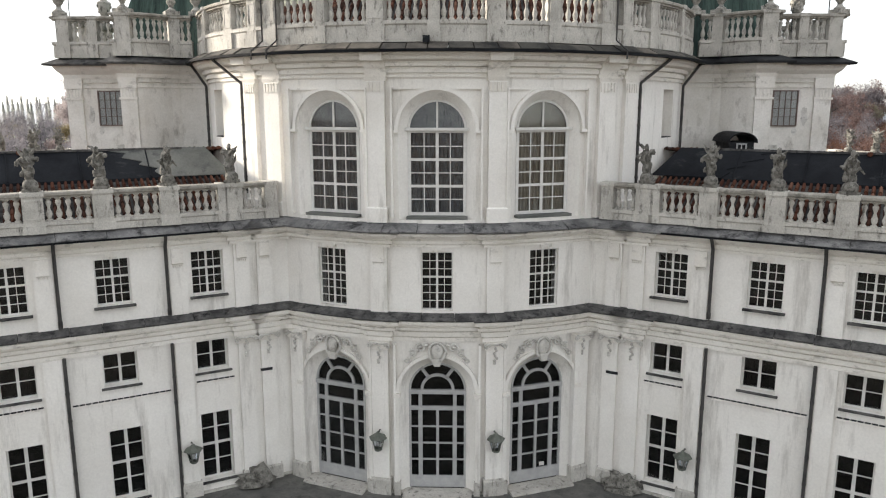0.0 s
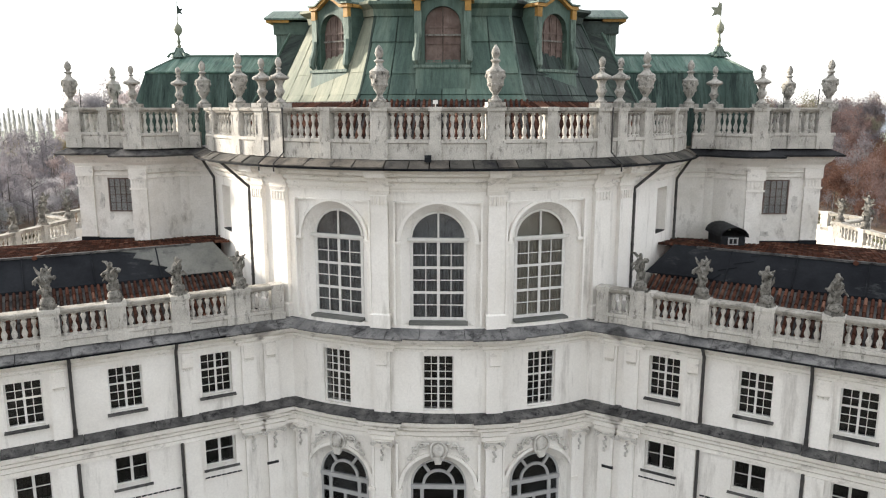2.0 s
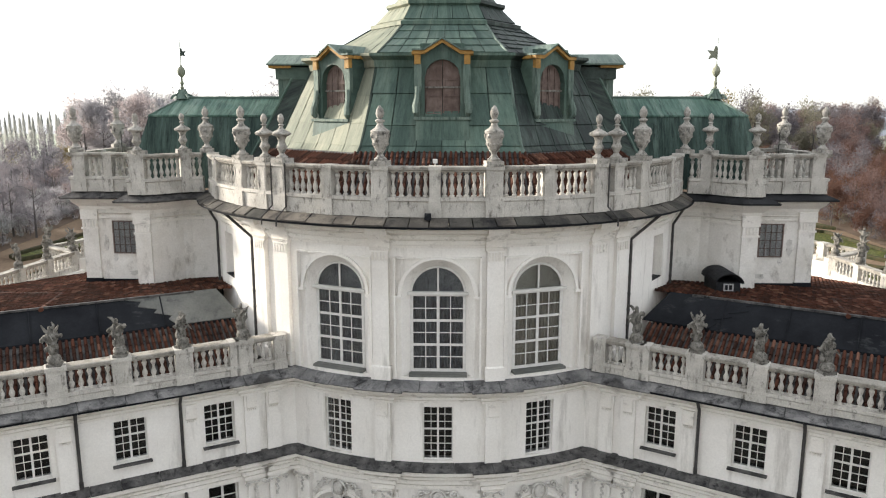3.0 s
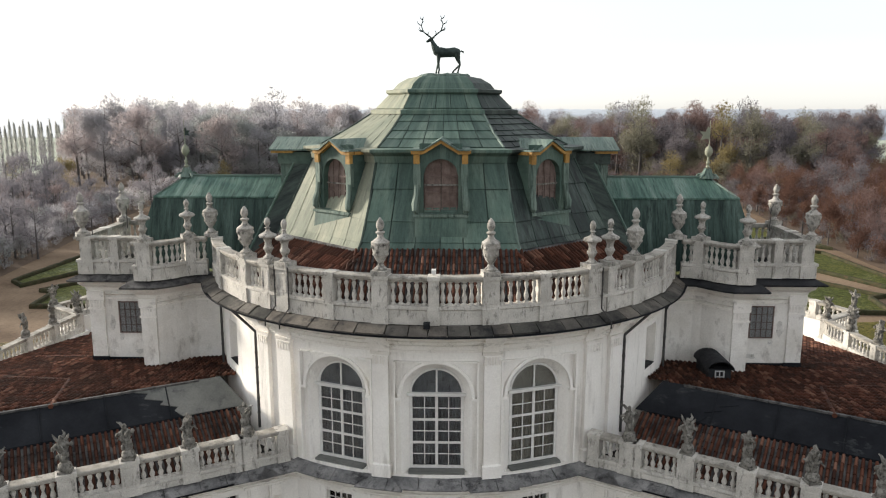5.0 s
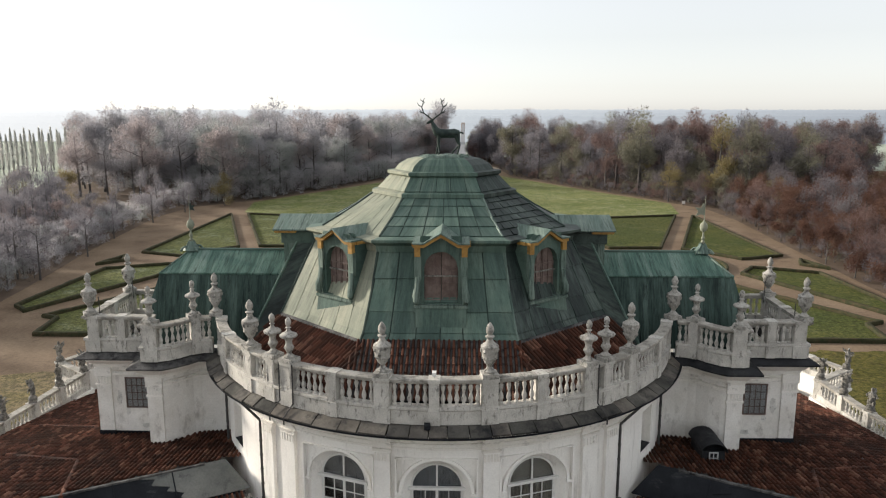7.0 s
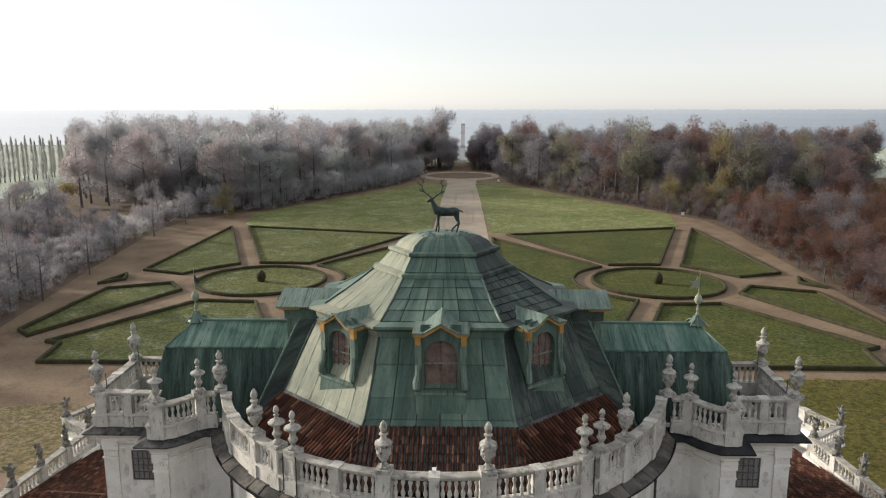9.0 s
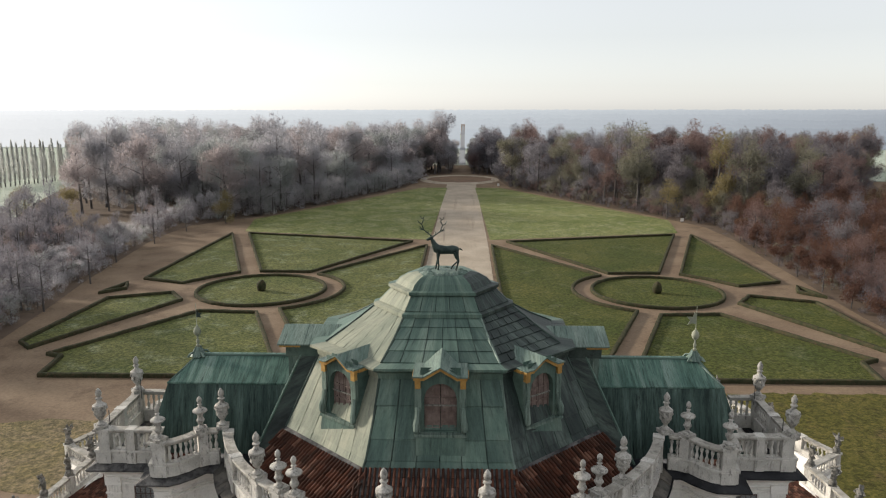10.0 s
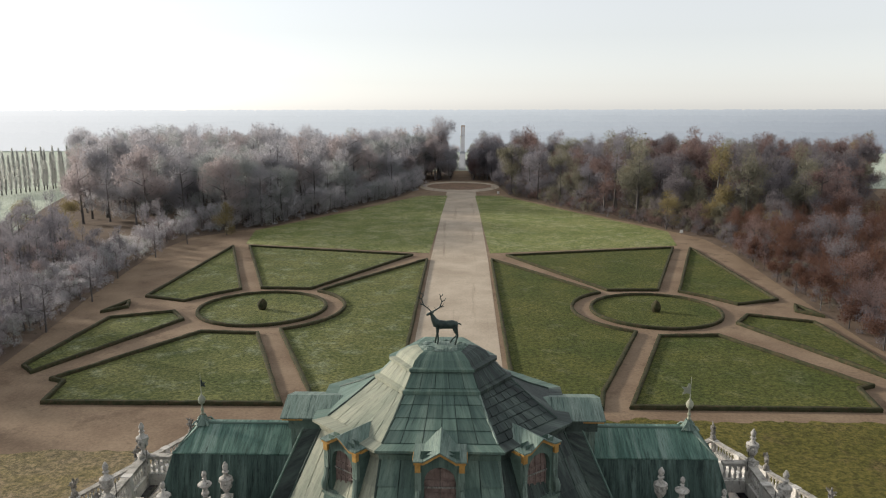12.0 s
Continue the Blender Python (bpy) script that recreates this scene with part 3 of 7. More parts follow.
ARM_WINDOWS = (-1.28, 1.52, 4.32, 7.12, 9.2)
for side, word in ((-1, "west"), (1, "east")):
    w_ob = empty("wall_" + word, None, "white plastered side wing wall with lesenes and rows of windows", "wall", "", "structure")
    holes = []
    for s in ARM_WINDOWS[:4]:
        holes += [(s - 0.5, s + 0.5, 0.43, 2.83, 0), (s - 0.5, s + 0.5, 4.29, 5.33, 0), (s - 0.5, s + 0.5, 6.88, 8.32, 0)]
    b = Build()
    wall(b, arm_at(side), CORNER, ARM_END, -0.3, 9.05, holes, 0.42, 5)
    b.make("wall_body", PLASTER, w_ob)
    # unseen wall added behind the rooms to keep the sky out
    back = [arm_xy(side, -2.5, -5), arm_xy(side, ARM_END + 0.1, -5), arm_xy(side, ARM_END + 0.1, 0.0)][::side]
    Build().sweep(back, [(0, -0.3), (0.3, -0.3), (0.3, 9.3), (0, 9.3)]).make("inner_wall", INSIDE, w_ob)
    for s in ARM_WINDOWS[:4]:
        small_window(arm_bay(side, s, -0.27, 0.43), 1.0, 2.4, 2, 4, FRAME_WHITE, "tall white sash window of the ground floor with dark panes", heavy=({1}, {2}), bar=0.032)
        small_window(arm_bay(side, s, -0.27, 4.29), 1.0, 1.04, 2, 2, FRAME_WHITE, "small square white casement window under the ledge", heavy=({1}, set()), bar=0.026)
        small_window(arm_bay(side, s, -0.2, 6.88), 1.0, 1.44, 4, 5, FRAME_WHITE, "white mezzanine sash window with many small panes", heavy=({2}, {3}))

for a in BAYS:
    small_window(bay(a, -0.13, 6.42), 1.02, 1.92, 4, 7, FRAME_WHITE, "tall white mezzanine window with many small panes", False, ({2}, {4}))


def drum_window(a):
    win = empty("window", bay(a, -0.34, 9.46), "tall round-headed white window of the upper hall with small panes", "window", "", "structure")
    b = Build()
    w = 1.84
    rects = sash(b, w, 0, 2.69, 4, 6, 0.1, 0.03, heavy=({2}, {2, 4}))
    b.make("window_frame", FRAME_WHITE, win)
    panes_of(rects, win)
    b = Build()
    round_head(b, w, 2.69, 0, 0.06, 0.07)
    b.box(-0.03, 0.03, 0, 0.06, 2.69, 2.69 + w / 2)
    b.box(-1.0, 1.0, -0.12, 0.02, 2.66, 2.75)
    b.make("lunette_frame", FRAME_WHITE, win)
    shared("pane", half_disc(w / 2 - 0.07), win, pose(0, 0.035, 2.69)).visible_shadow = False
    blind = half_disc(w / 2 - 0.03)
    blind.materials[0] = CURTAIN_WARM if a > 5 else CURTAIN
    shared("lunette_blind", blind, win, pose(0, 0.12, 2.69), "faded linen blind")
    Build().box(-0.96, 0.96, -0.3, 0.05, -0.09, -0.012).make("window_sill", LEAD_PALE, win, "pale lead-covered sill")
    for x0, x1 in ((-0.86, -0.02), (0.02, 0.86)):
        b = Build()
        n = 36
        b.add([(x0 + (x1 - x0) * i / n, 0.12 + 0.03 * math.sin(i * 1.25 + a) + y, z) for y in (0, 0.012) for z in (0.05, 2.66) for i in range(n + 1)],
              [(i, i + 1, n + 2 + i, n + 1 + i) for i in range(n)] + [(2 * n + 2 + i, 3 * n + 3 + i, 3 * n + 4 + i, 2 * n + 3 + i) for i in range(n)])
        b.make("curtain", CURTAIN_WARM if a > 5 else CURTAIN, win, "drawn beige linen curtain in folds" if a > 5 else "faded grey linen curtain in folds")


def french_door(a):
    d = empty("door", bay(a, -0.33, 0.12), "tall round-headed grey glazed door with fanlight", "door", "", "structure")
    w, h = 1.9, 3.5
    b = Build()
    b.box(-w / 2, -w / 2 + 0.07, 0, 0.09, 0, h)
    b.box(w / 2 - 0.07, w / 2, 0, 0.09, 0, h)
    b.box(-w / 2 + 0.07, w / 2 - 0.07, 0, 0.09, 2.78, 2.92)
    b.box(-w / 2, w / 2, -0.05, 0.1, h - 0.14, h)
    for x in (-0.575, 0.575):
        b.box(x - 0.07, x + 0.07, 0.005, 0.085, 0, 2.78)
        b.box(x - 0.06, x + 0.06, 0.005, 0.085, 2.92, h - 0.14)
    b.box(-w / 2 + 0.07, w / 2 - 0.07, 0.01, 0.08, 0, 0.42)
    b.make("door_frame", FRAME_GREY, d)
    rects = []
    for x0, x1 in ((-0.88, -0.645), (-0.505, 0.0), (0.0, 0.505), (0.645, 0.88)):
        rects += [(x0, x1, 0.42 + 0.59 * j, 0.42 + 0.59 * (j + 1)) for j in range(4)]
    bars = Build().box(-0.045, 0.045, 0, 0.085, 0.42, 2.78)
    for j in range(1, 4):
        for x0, x1 in ((-0.88, -0.645), (-0.505, -0.045), (0.045, 0.505), (0.645, 0.88)):
            bars.box(x0, x1, 0.012, 0.075, 0.42 + 0.59 * j - 0.025, 0.42 + 0.59 * j + 0.025)
    bars.make("glazing_bar", FRAME_GREY, d)
    rects += [(-0.88, -0.635, 2.92, h - 0.14), (-0.515, 0.515, 2.92, h - 0.14), (0.635, 0.88, 2.92, h - 0.14)]
    panes_of(rects, d, 0.045)
    b = Build()
    round_head(b, w, h, 0, 0.08, 0.07, inner=0.56)
    for k in (55, 125):
        c, s = math.cos(radians(k)), math.sin(radians(k))
        b.add([(r * c + t * s, y, h + r * s - t * c) for r in (0.5, 0.92) for t in (-0.05, 0.05) for y in (0, 0.08)], [(0, 1, 3, 2), (4, 6, 7, 5), (0, 4, 5, 1), (2, 3, 7, 6), (0, 2, 6, 4), (1, 5, 7, 3)])
    b.make("fanlight_frame", FRAME_GREY, d)
    shared("pane", half_disc(w / 2 - 0.07), d, pose(0, 0.045, h)).visible_shadow = False


def splay(a, inner, outer, sill, spring, depth, parent):
    """The slanting plaster reveal of a round-headed opening, from the wall's face to the frame."""
    n = 24

    def outline(r):
        return [(-r, sill)] + [(-r * math.cos(math.pi * i / n), spring + r * math.sin(math.pi * i / n)) for i in range(n + 1)] + [(r, sill)]

    b = Build()
    vs = [drum_at(a * DEG + x, z, y) for r, y in ((outer, 0.0), (outer - 0.05, 0.05), (inner + 0.04, depth - 0.05), (inner, depth), (inner, depth + 0.05)) for x, z in outline(r)]
    k = n + 3
    b.add(vs, [(j * k + i, j * k + i + 1, (j + 1) * k + i + 1, (j + 1) * k + i) for j in range(4) for i in range(k - 1)])
    b.make("splayed_reveal", PLASTER, parent, "", True)


for a in BAYS:
    drum_window(a)
    french_door(a)
    splay(a, 0.92, 1.2, 9.36, 12.15, 0.36, front)
    splay(a, 0.95, 1.26, 0.0, 3.62, 0.34, front)

for a in (-57.5, 57.5):
    ob = Build().box(-0.52, 0.52, 0, 0.05, 0, 1.7).make("window", PLASTER, None, "blind recessed window in the round wall", False, bay(a, -0.36, 11.75))
    tagged(ob, "", "window", "", "structure")
    Build().box(-0.54, 0.54, -0.34, 0.0, -0.02, 0.03).make("window_sill", SLATE, ob, "dark slate sill")

rear_holes = [((180 + a) * DEG - 0.92, (180 + a) * DEG + 0.92, 9.46, 12.15, 0.97) for a in BAYS]
rear = wall(Build(), drum_at, 75 * DEG, 285 * DEG, -1.8, 14.48, rear_holes, 0.42).make("wall_rear", PLASTER)
tagged(rear, "white plastered rear wall of the round hall", "wall", "", "structure")
# unseen lid, added to shut daylight out of the hall
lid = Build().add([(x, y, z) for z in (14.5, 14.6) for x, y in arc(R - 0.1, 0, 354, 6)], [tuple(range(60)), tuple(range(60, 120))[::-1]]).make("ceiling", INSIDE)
tagged(lid, "unseen ceiling added to keep the round hall dim", "ceiling", "", "structure")
# unseen floors added inside keep the rooms dim
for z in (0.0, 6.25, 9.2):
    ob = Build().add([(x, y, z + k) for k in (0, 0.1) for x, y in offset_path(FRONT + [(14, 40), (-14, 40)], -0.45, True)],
                [tuple(range(len(FRONT) + 2)), tuple(range(len(FRONT) + 2, 2 * len(FRONT) + 4))[::-1]]).make("floor", INSIDE, None, "unseen inner floor added to keep the rooms dim")
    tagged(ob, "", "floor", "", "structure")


# ---- mouldings ----
def along(path, d):
    """The place and the way's angle at the length d of a plan path."""
    for a, c in zip(path, path[1:]):
        k = math.dist(a, c)
        if d <= k + 1e-6:
            t = d / k
            return a[0] + (c[0] - a[0]) * t, a[1] + (c[1] - a[1]) * t, math.degrees(math.atan2(c[1] - a[1], c[0] - a[0]))
        d -= k
    return (*path[-1], math.degrees(math.atan2(path[-1][1] - path[-2][1], path[-1][0] - path[-2][0])))


def length(path):
    return sum(math.dist(a, c) for a, c in zip(path, path[1:]))


def trim(name, path, prof, mat, label, category="cornice"):
    ob = Build().sweep(path, prof).make(name, mat)
    return tagged(ob, label, category, "", "structure")


def stepped(pairs_round, pairs_arm, out=0.13):
    """The front's plan line with the mouldings' breaks round the pilasters."""
    half = []
    a = 0.0
    for a0, a1 in pairs_round:
        half += arc(R, a, a0, 2.5) + arc(R + out, a0, a1, 1.2)
        a = a1
    half += arc(R, a, 31.0, 1.2)
    for s0, s1 in pairs_arm:
        half += [arm_xy(1, s0), arm_xy(1, s0, out), arm_xy(1, s1, out), arm_xy(1, s1)]
    half.append(arm_xy(1, ARM_END))
    return [(-x, y) for x, y in half[:0:-1]] + half


STEPPED = stepped(((9.0, 12.9),), ((-3.41, -2.79), (-2.66, -2.04)))
trim("cornice_lower", STEPPED, [(-0.05, 5.42), (0.09, 5.42), (0.09, 5.55), (0.05, 5.56), (0.05, 5.61), (0.14, 5.61), (0.14, 5.75), (0.1, 5.76), (0.1, 5.8), (0.25, 5.83), (0.27, 5.92), (0.21, 5.93), (0.21, 5.97), (0.37, 6.03), (0.4, 6.15), (-0.05, 6.2)], TRIM, "cream moulded cornice over the ground floor")
def slab_ledge(name, z, inner, outer, rise, label, mat):
    """A ledge of uneven stone slabs along the front, joint by joint."""
    top = empty(name, None, label, "ledge", "", "structure")
    rng = random.Random(int(z * 10))
    total = length(STEPPED)
    marks, run = [], 0.0
    for a, c in zip(STEPPED, STEPPED[1:]):
        run += math.dist(a, c)
        marks.append((run, c))
    d = 0.0
    while d < total - 0.05:
        e = min(total, d + rng.uniform(0.8, 1.5))
        lo_d, hi_d = d + 0.008, min(total - 0.001, e - 0.008)
        pts = [along(STEPPED, lo_d)[:2]] + [c for r, c in marks if lo_d + 0.03 < r < hi_d - 0.03] + [along(STEPPED, hi_d)[:2]]
        do, dz = rng.uniform(-0.035, 0.03), rng.uniform(-0.012, 0.012)
        Build().sweep(pts, [(inner, z), (outer + do, z - 0.05 + dz), (outer + do + 0.02, z - 0.005 + dz), (0.03, z + rise + dz), (inner, z + rise + dz)]).make("slab", mat, top)
        d = e


slab_ledge("ledge_lower", 6.22, -0.05, 0.42, 0.13, "weathered dark stone slab ledge on the cornice", LEDGE_DARK)
trim("cornice_upper", STEPPED, [(-0.05, 8.5), (0.08, 8.5), (0.08, 8.58), (0.05, 8.59), (0.05, 8.63), (0.15, 8.64), (0.16, 8.72), (0.12, 8.73), (0.12, 8.77), (0.28, 8.81), (0.36, 8.9), (0.38, 8.97), (-0.05, 9.03)], TRIM, "cream moulded cornice over the mezzanine")
slab_ledge("ledge_upper", 9.05, -0.3, 0.48, 0.2, "weathered grey stone slab ledge over the mezzanine", LEDGE_GREY)
trim("plinth_front", FRONT, [(-0.05, -0.3), (0.1, -0.3), (0.1, 0.0), (0.1, 0.09), (-0.05, 0.11)], STONE, "low stone plinth at the foot of the front", "plinth")
trim("architrave_drum", DRUM, [(-0.05, 13.72), (0.07, 13.72), (0.07, 13.79), (0.04, 13.8), (0.04, 13.85), (0.12, 13.86), (0.12, 13.97), (0.08, 13.98), (0.08, 14.02), (0.22, 14.05), (0.24, 14.14), (0.2, 14.15), (0.2, 14.18), (0.4, 14.24), (0.44, 14.33), (0.54, 14.38), (0.58, 14.46), (-0.05, 14.48)], TRIM, "cream moulded main cornice of the round hall")
eave = empty("eave_drum", None, "weathered stone slab eave round the hall", "eave", "", "structure")
slab_rnd = random.Random(5)
a0 = -75.0
while a0 < 74.9:
    a1 = min(75.0, a0 + slab_rnd.uniform(3.4, 5.6))
    dz, do = slab_rnd.uniform(-0.025, 0.025), slab_rnd.uniform(-0.05, 0.04)
    Build().sweep(arc(R, a0 + 0.06, a1 - 0.06, 1.4), [(-0.3, 14.49), (0.78 + do, 14.45 + dz), (0.8 + do, 14.52 + dz), (0.4, 14.72 + dz), (-0.3, 14.76)]).make("slab", SLAB, eave)
    a0 = a1


trim("gutter_drum", DRUM, [(0.72, 14.425), (0.83, 14.435), (0.85, 14.505), (0.82, 14.505), (0.8, 14.46), (0.72, 14.45)], LEAD, "dark metal gutter along the eave slab", "gutter")
for side in (-1, 1):
    trim("gutter_front", [arm_xy(side, -1.9), arm_xy(side, ARM_END)][::side], [(0.44, 8.965), (0.52, 8.97), (0.54, 9.03), (0.51, 9.03), (0.495, 8.99), (0.44, 8.985)], LEAD, "dark metal gutter along the mezzanine ledge", "gutter")


def pilaster(at_path, z0, z1, out, mat=PLASTER):
    ob = Build().sweep(at_path, [(-0.03, z0), (out, z0), (out, z1), (-0.03, z1)]).make("pilaster", mat)
    return tagged(ob, "flat white plaster pilaster on the front wall", "pilaster", "", "structure")


def band(path, prof, mat, parent, name, label=""):
    return Build().sweep(path, prof).make(name, mat, parent, label)


for a0, a1 in ((-12.6, -9.3), (9.3, 12.6), (-31, -27.8), (27.8, 31)):
    p = arc(R, a0, a1, 1.2)
    wide = arc(R, a0 - 0.35, a1 + 0.35, 1.2)
    pil = pilaster(p, 0.0, 5.42, 0.18)
    band(wide, [(0, 0.0), (0.25, 0.0), (0.25, 0.55), (0.21, 0.62), (0, 0.62)], STONE, pil, "base", "weathered stone base")
    band(wide, [(0, 5.12), (0.22, 5.12), (0.27, 5.412), (0, 5.412)], TRIM, pil, "capital")
    if abs(a0) < 27:
        pil2 = pilaster(p, 6.35, 8.5, 0.13)
        band(arc(R, a0 + 0.5, a1 - 0.5, 1.2), [(0.13, 7.98), (0.18, 8.02), (0.19, 8.5), (0.13, 8.5)], TRIM, pil2, "capital")
for a0, a1 in ((-12.6, -9.3), (9.3, 12.6), (-35.6, -31.6), (31.6, 35.6), (-42, -38.4), (38.4, 42)):
    p = arc(R, a0, a1, 1.2)
    pil = pilaster(p, 9.28, 13.72, 0.15)
    wide = arc(R, a0 - 0.3, a1 + 0.3, 1.2)
    band(wide, [(0, 9.28), (0.22, 9.28), (0.22, 9.72), (0.18, 9.76), (0, 9.76)], PLASTER, pil, "base")
    band(wide, [(0, 13.62), (0.15, 13.62), (0.19, 13.74), (0, 13.74)], TRIM, pil, "capital")
    for k in range(5):
        m = bay(a0 + (a1 - a0) * (k + 0.5) / 5, 0.15)
        Build().box(-0.035, 0.035, -0.03, 0.01, 13.3, 13.58, m).make("flute", TRIM, pil)
    for z0, z1, o in ((13.74, 14.0, 0.18), (14.0, 14.2, 0.3), (14.2, 14.45, 0.62)):
        band(wide, [(0, z0), (o - 0.06, z0), (o, z1), (0, z1)], TRIM, pil, "cornice_break")
for side in (-1, 1):
    for s0, s1 in ((-3.35, -2.85), (-2.6, -2.1), (-0.62, -0.1), (3.12, 3.64), (5.5, 6.0)):
        p = [arm_xy(side, s0), arm_xy(side, s1)][::side]
        w = [arm_xy(side, s0 - 0.06), arm_xy(side, s1 + 0.06)][::side]
        pil = pilaster(p, 0, 5.42, 0.12)
        band(w, [(0, 0), (0.18, 0), (0.18, 0.5), (0.14, 0.56), (0, 0.56)], STONE, pil, "base", "weathered stone base")
        pil = pilaster(p, 6.35, 8.5, 0.1)
        band([arm_xy(side, s0 + 0.08), arm_xy(side, s1 - 0.08)][::side], [(0.1, 7.98), (0.15, 8.02), (0.16, 8.5), (0.1, 8.5)], TRIM, pil, "capital")
        if s0 < -2:
            band(w, [(0, 5.12), (0.15, 5.12), (0.2, 5.412), (0, 5.412)], TRIM, pil, "capital")


def arch_moulding(a, w, spring, low, outer, y, mat, label):
    """A raised surround with a round head, local to a bay."""
    b = Build()
    for i in range(20):
        a0, a1 = math.pi * i / 20, math.pi * (i + 1) / 20
        ps = [(r * math.cos(t), yy, spring + r * math.sin(t)) for t in (a0, a1) for r in (w / 2, outer) for yy in (y, 0.14)]
        b.add(ps, [(0, 1, 5, 4), (2, 6, 7, 3), (0, 4, 6, 2), (1, 3, 7, 5)])
    for sx in (-1, 1):
        b.box(min(sx * w / 2, sx * outer), max(sx * w / 2, sx * outer), y, 0.14, low, spring)
        b.box(min(sx * (w / 2 - 0.03), sx * (outer + 0.06)), max(sx * (w / 2 - 0.03), sx * (outer + 0.06)), y - 0.03, 0.14, spring - 0.09, spring)
    ob = b.make("arch_moulding", mat, None, label, True, bay(a))
    return tagged(ob, "", "moulding", "", "structure")


for a in BAYS:
    arch_moulding(a, 2.52, 3.62, 0.12, 1.37, -0.045, PLASTER, "white raised arch surround of a door")
    arch_moulding(a, 2.4, 12.15, 12.05, 1.3, -0.045, PLASTER, "white raised arch hood over an upper window")


for a in BAYS:
    p = empty("panel_moulding", bay(a), "thin raised rectangular plaster panel moulding round an arch", "moulding", "", "structure")
    for x0, x1, z0, z1 in ((-1.42, -1.36, 9.4, 13.42), (1.36, 1.42, 9.4, 13.42), (-1.36, 1.36, 13.36, 13.42), (-1.42, -1.34, 0.3, 5.3), (1.34, 1.42, 0.3, 5.3)):
        Build().box(x0, x1, -0.1 if abs(x0 + x1) > 1 else -0.03, 0.12, z0, z1).make("bead", PLASTER, p)
    for sx in (-1, 1):
        Build().box(min(sx * 1.22, sx * 1.435), max(sx * 1.22, sx * 1.435), -0.115, 0.16, 0.0, 0.5).make("jamb_base", STONE, p)
        Build().box(min(sx * 1.2, sx * 1.445), max(sx * 1.2, sx * 1.445), -0.125, 0.16, 3.5, 3.645).make("impost", TRIM, p)

# ---- balustrades ----
BALUSTER = [(0.1, 0), (0.1, 0.06), (0.055, 0.09), (0.095, 0.2), (0.1, 0.27), (0.06, 0.38), (0.04, 0.46), (0.06, 0.54), (0.09, 0.63), (0.09, 0.68), (0.05, 0.74), (0.1, 0.78), (0.1, 0.82)]


def baluster_mesh(h):
    return Build().lathe([(r * 0.86, z * h / 0.82) for r, z in BALUSTER], 8).mesh("baluster", STONE, True)


def balustrade(path, z, posts, label, plinth=0.62, h=0.8, rail=0.17, gap=0.25, mat=STONE):
    """Plinth, posts, balusters and rail along a plan path; posts: (length along, half width)."""
    top = empty("balustrade", pose(0, 0, 0), label, "balustrade", "", "structure")
    z1, z2, z3 = z + plinth, z + plinth + h, z + plinth + h + rail
    Build().sweep(path, [(-0.17, z), (0.17, z), (0.17, z1 - 0.14), (0.21, z1 - 0.1), (0.21, z1), (-0.17, z1)]).make("plinth", mat, top)
    Build().sweep(path, [(-0.16, z2), (0.15, z2), (0.15, z2 + 0.04), (0.22, z2 + 0.07), (0.23, z3 - 0.03), (0.2, z3), (-0.2, z3)]).make("handrail", RAIL_STONE, top)
    me = baluster_mesh(h)
    total = length(path)
    marks = sorted(posts)
    for d, hw in marks:
        x, y, a = along(path, d)
        b = Build()
        b.box(-hw, hw, -0.2, 0.2, z, z3 - 0.02)
        b.box(-hw - 0.03, hw + 0.03, -0.24, 0.2, z, z1 - 0.1)
        b.box(-hw - 0.03, hw + 0.03, -0.25, 0.24, z2 + 0.06, z3 + 0.015)
        if hw > 0.16:
            for s0, s1, t0, t1 in ((-hw + 0.05, hw - 0.05, z1 + 0.06, z1 + 0.1), (-hw + 0.05, hw - 0.05, z2 - 0.1, z2 - 0.06), (-hw + 0.05, -hw + 0.09, z1 + 0.1, z2 - 0.1), (hw - 0.09, hw - 0.05, z1 + 0.1, z2 - 0.1)):
                b.box(s0, s1, -0.215, -0.19, t0, t1)
        b.make("post", mat, top, "", False, pose(x, y, 0, 0, 0, a))
    edges = [(0.0, 0.0)] + marks + [(total, 0.0)]
    for (d0, w0), (d1, w1) in zip(edges, edges[1:]):
        a, c = d0 + w0, d1 - w1
        n = max(0, round((c - a) / gap))
        for i in range(n):
            x, y, ang = along(path, a + (c - a) * (i + 0.5) / n)
            shared("baluster", me, top, pose(x, y, z1, 0, 0, ang))
    return z3


URN = [(0.2, 0.17), (0.21, 0.22), (0.13, 0.28), (0.084, 0.36), (0.101, 0.42), (0.168, 0.5), (0.218, 0.62), (0.26, 0.78), (0.281, 0.92), (0.277, 0.98), (0.302, 1.02), (0.302, 1.08), (0.252, 1.12), (0.16, 1.18), (0.101, 1.26), (0.1, 1.33), (0.15, 1.37), (0.15, 1.41), (0.08, 1.45), (0.13, 1.53), (0.155, 1.62), (0.125, 1.73), (0.03, 1.86)]
URN_SLIM = [(0.19, 0.16), (0.19, 0.2), (0.11, 0.26), (0.08, 0.32), (0.12, 0.4), (0.165, 0.48), (0.165, 0.55), (0.125, 0.62), (0.115, 0.72), (0.15, 0.82), (0.17, 0.86), (0.29, 0.9), (0.31, 0.95), (0.27, 1.01), (0.14, 1.07), (0.075, 1.13), (0.06, 1.2), (0.11, 1.23), (0.055, 1.27), (0.1, 1.34), (0.125, 1.43), (0.1, 1.53), (0.025, 1.6)]


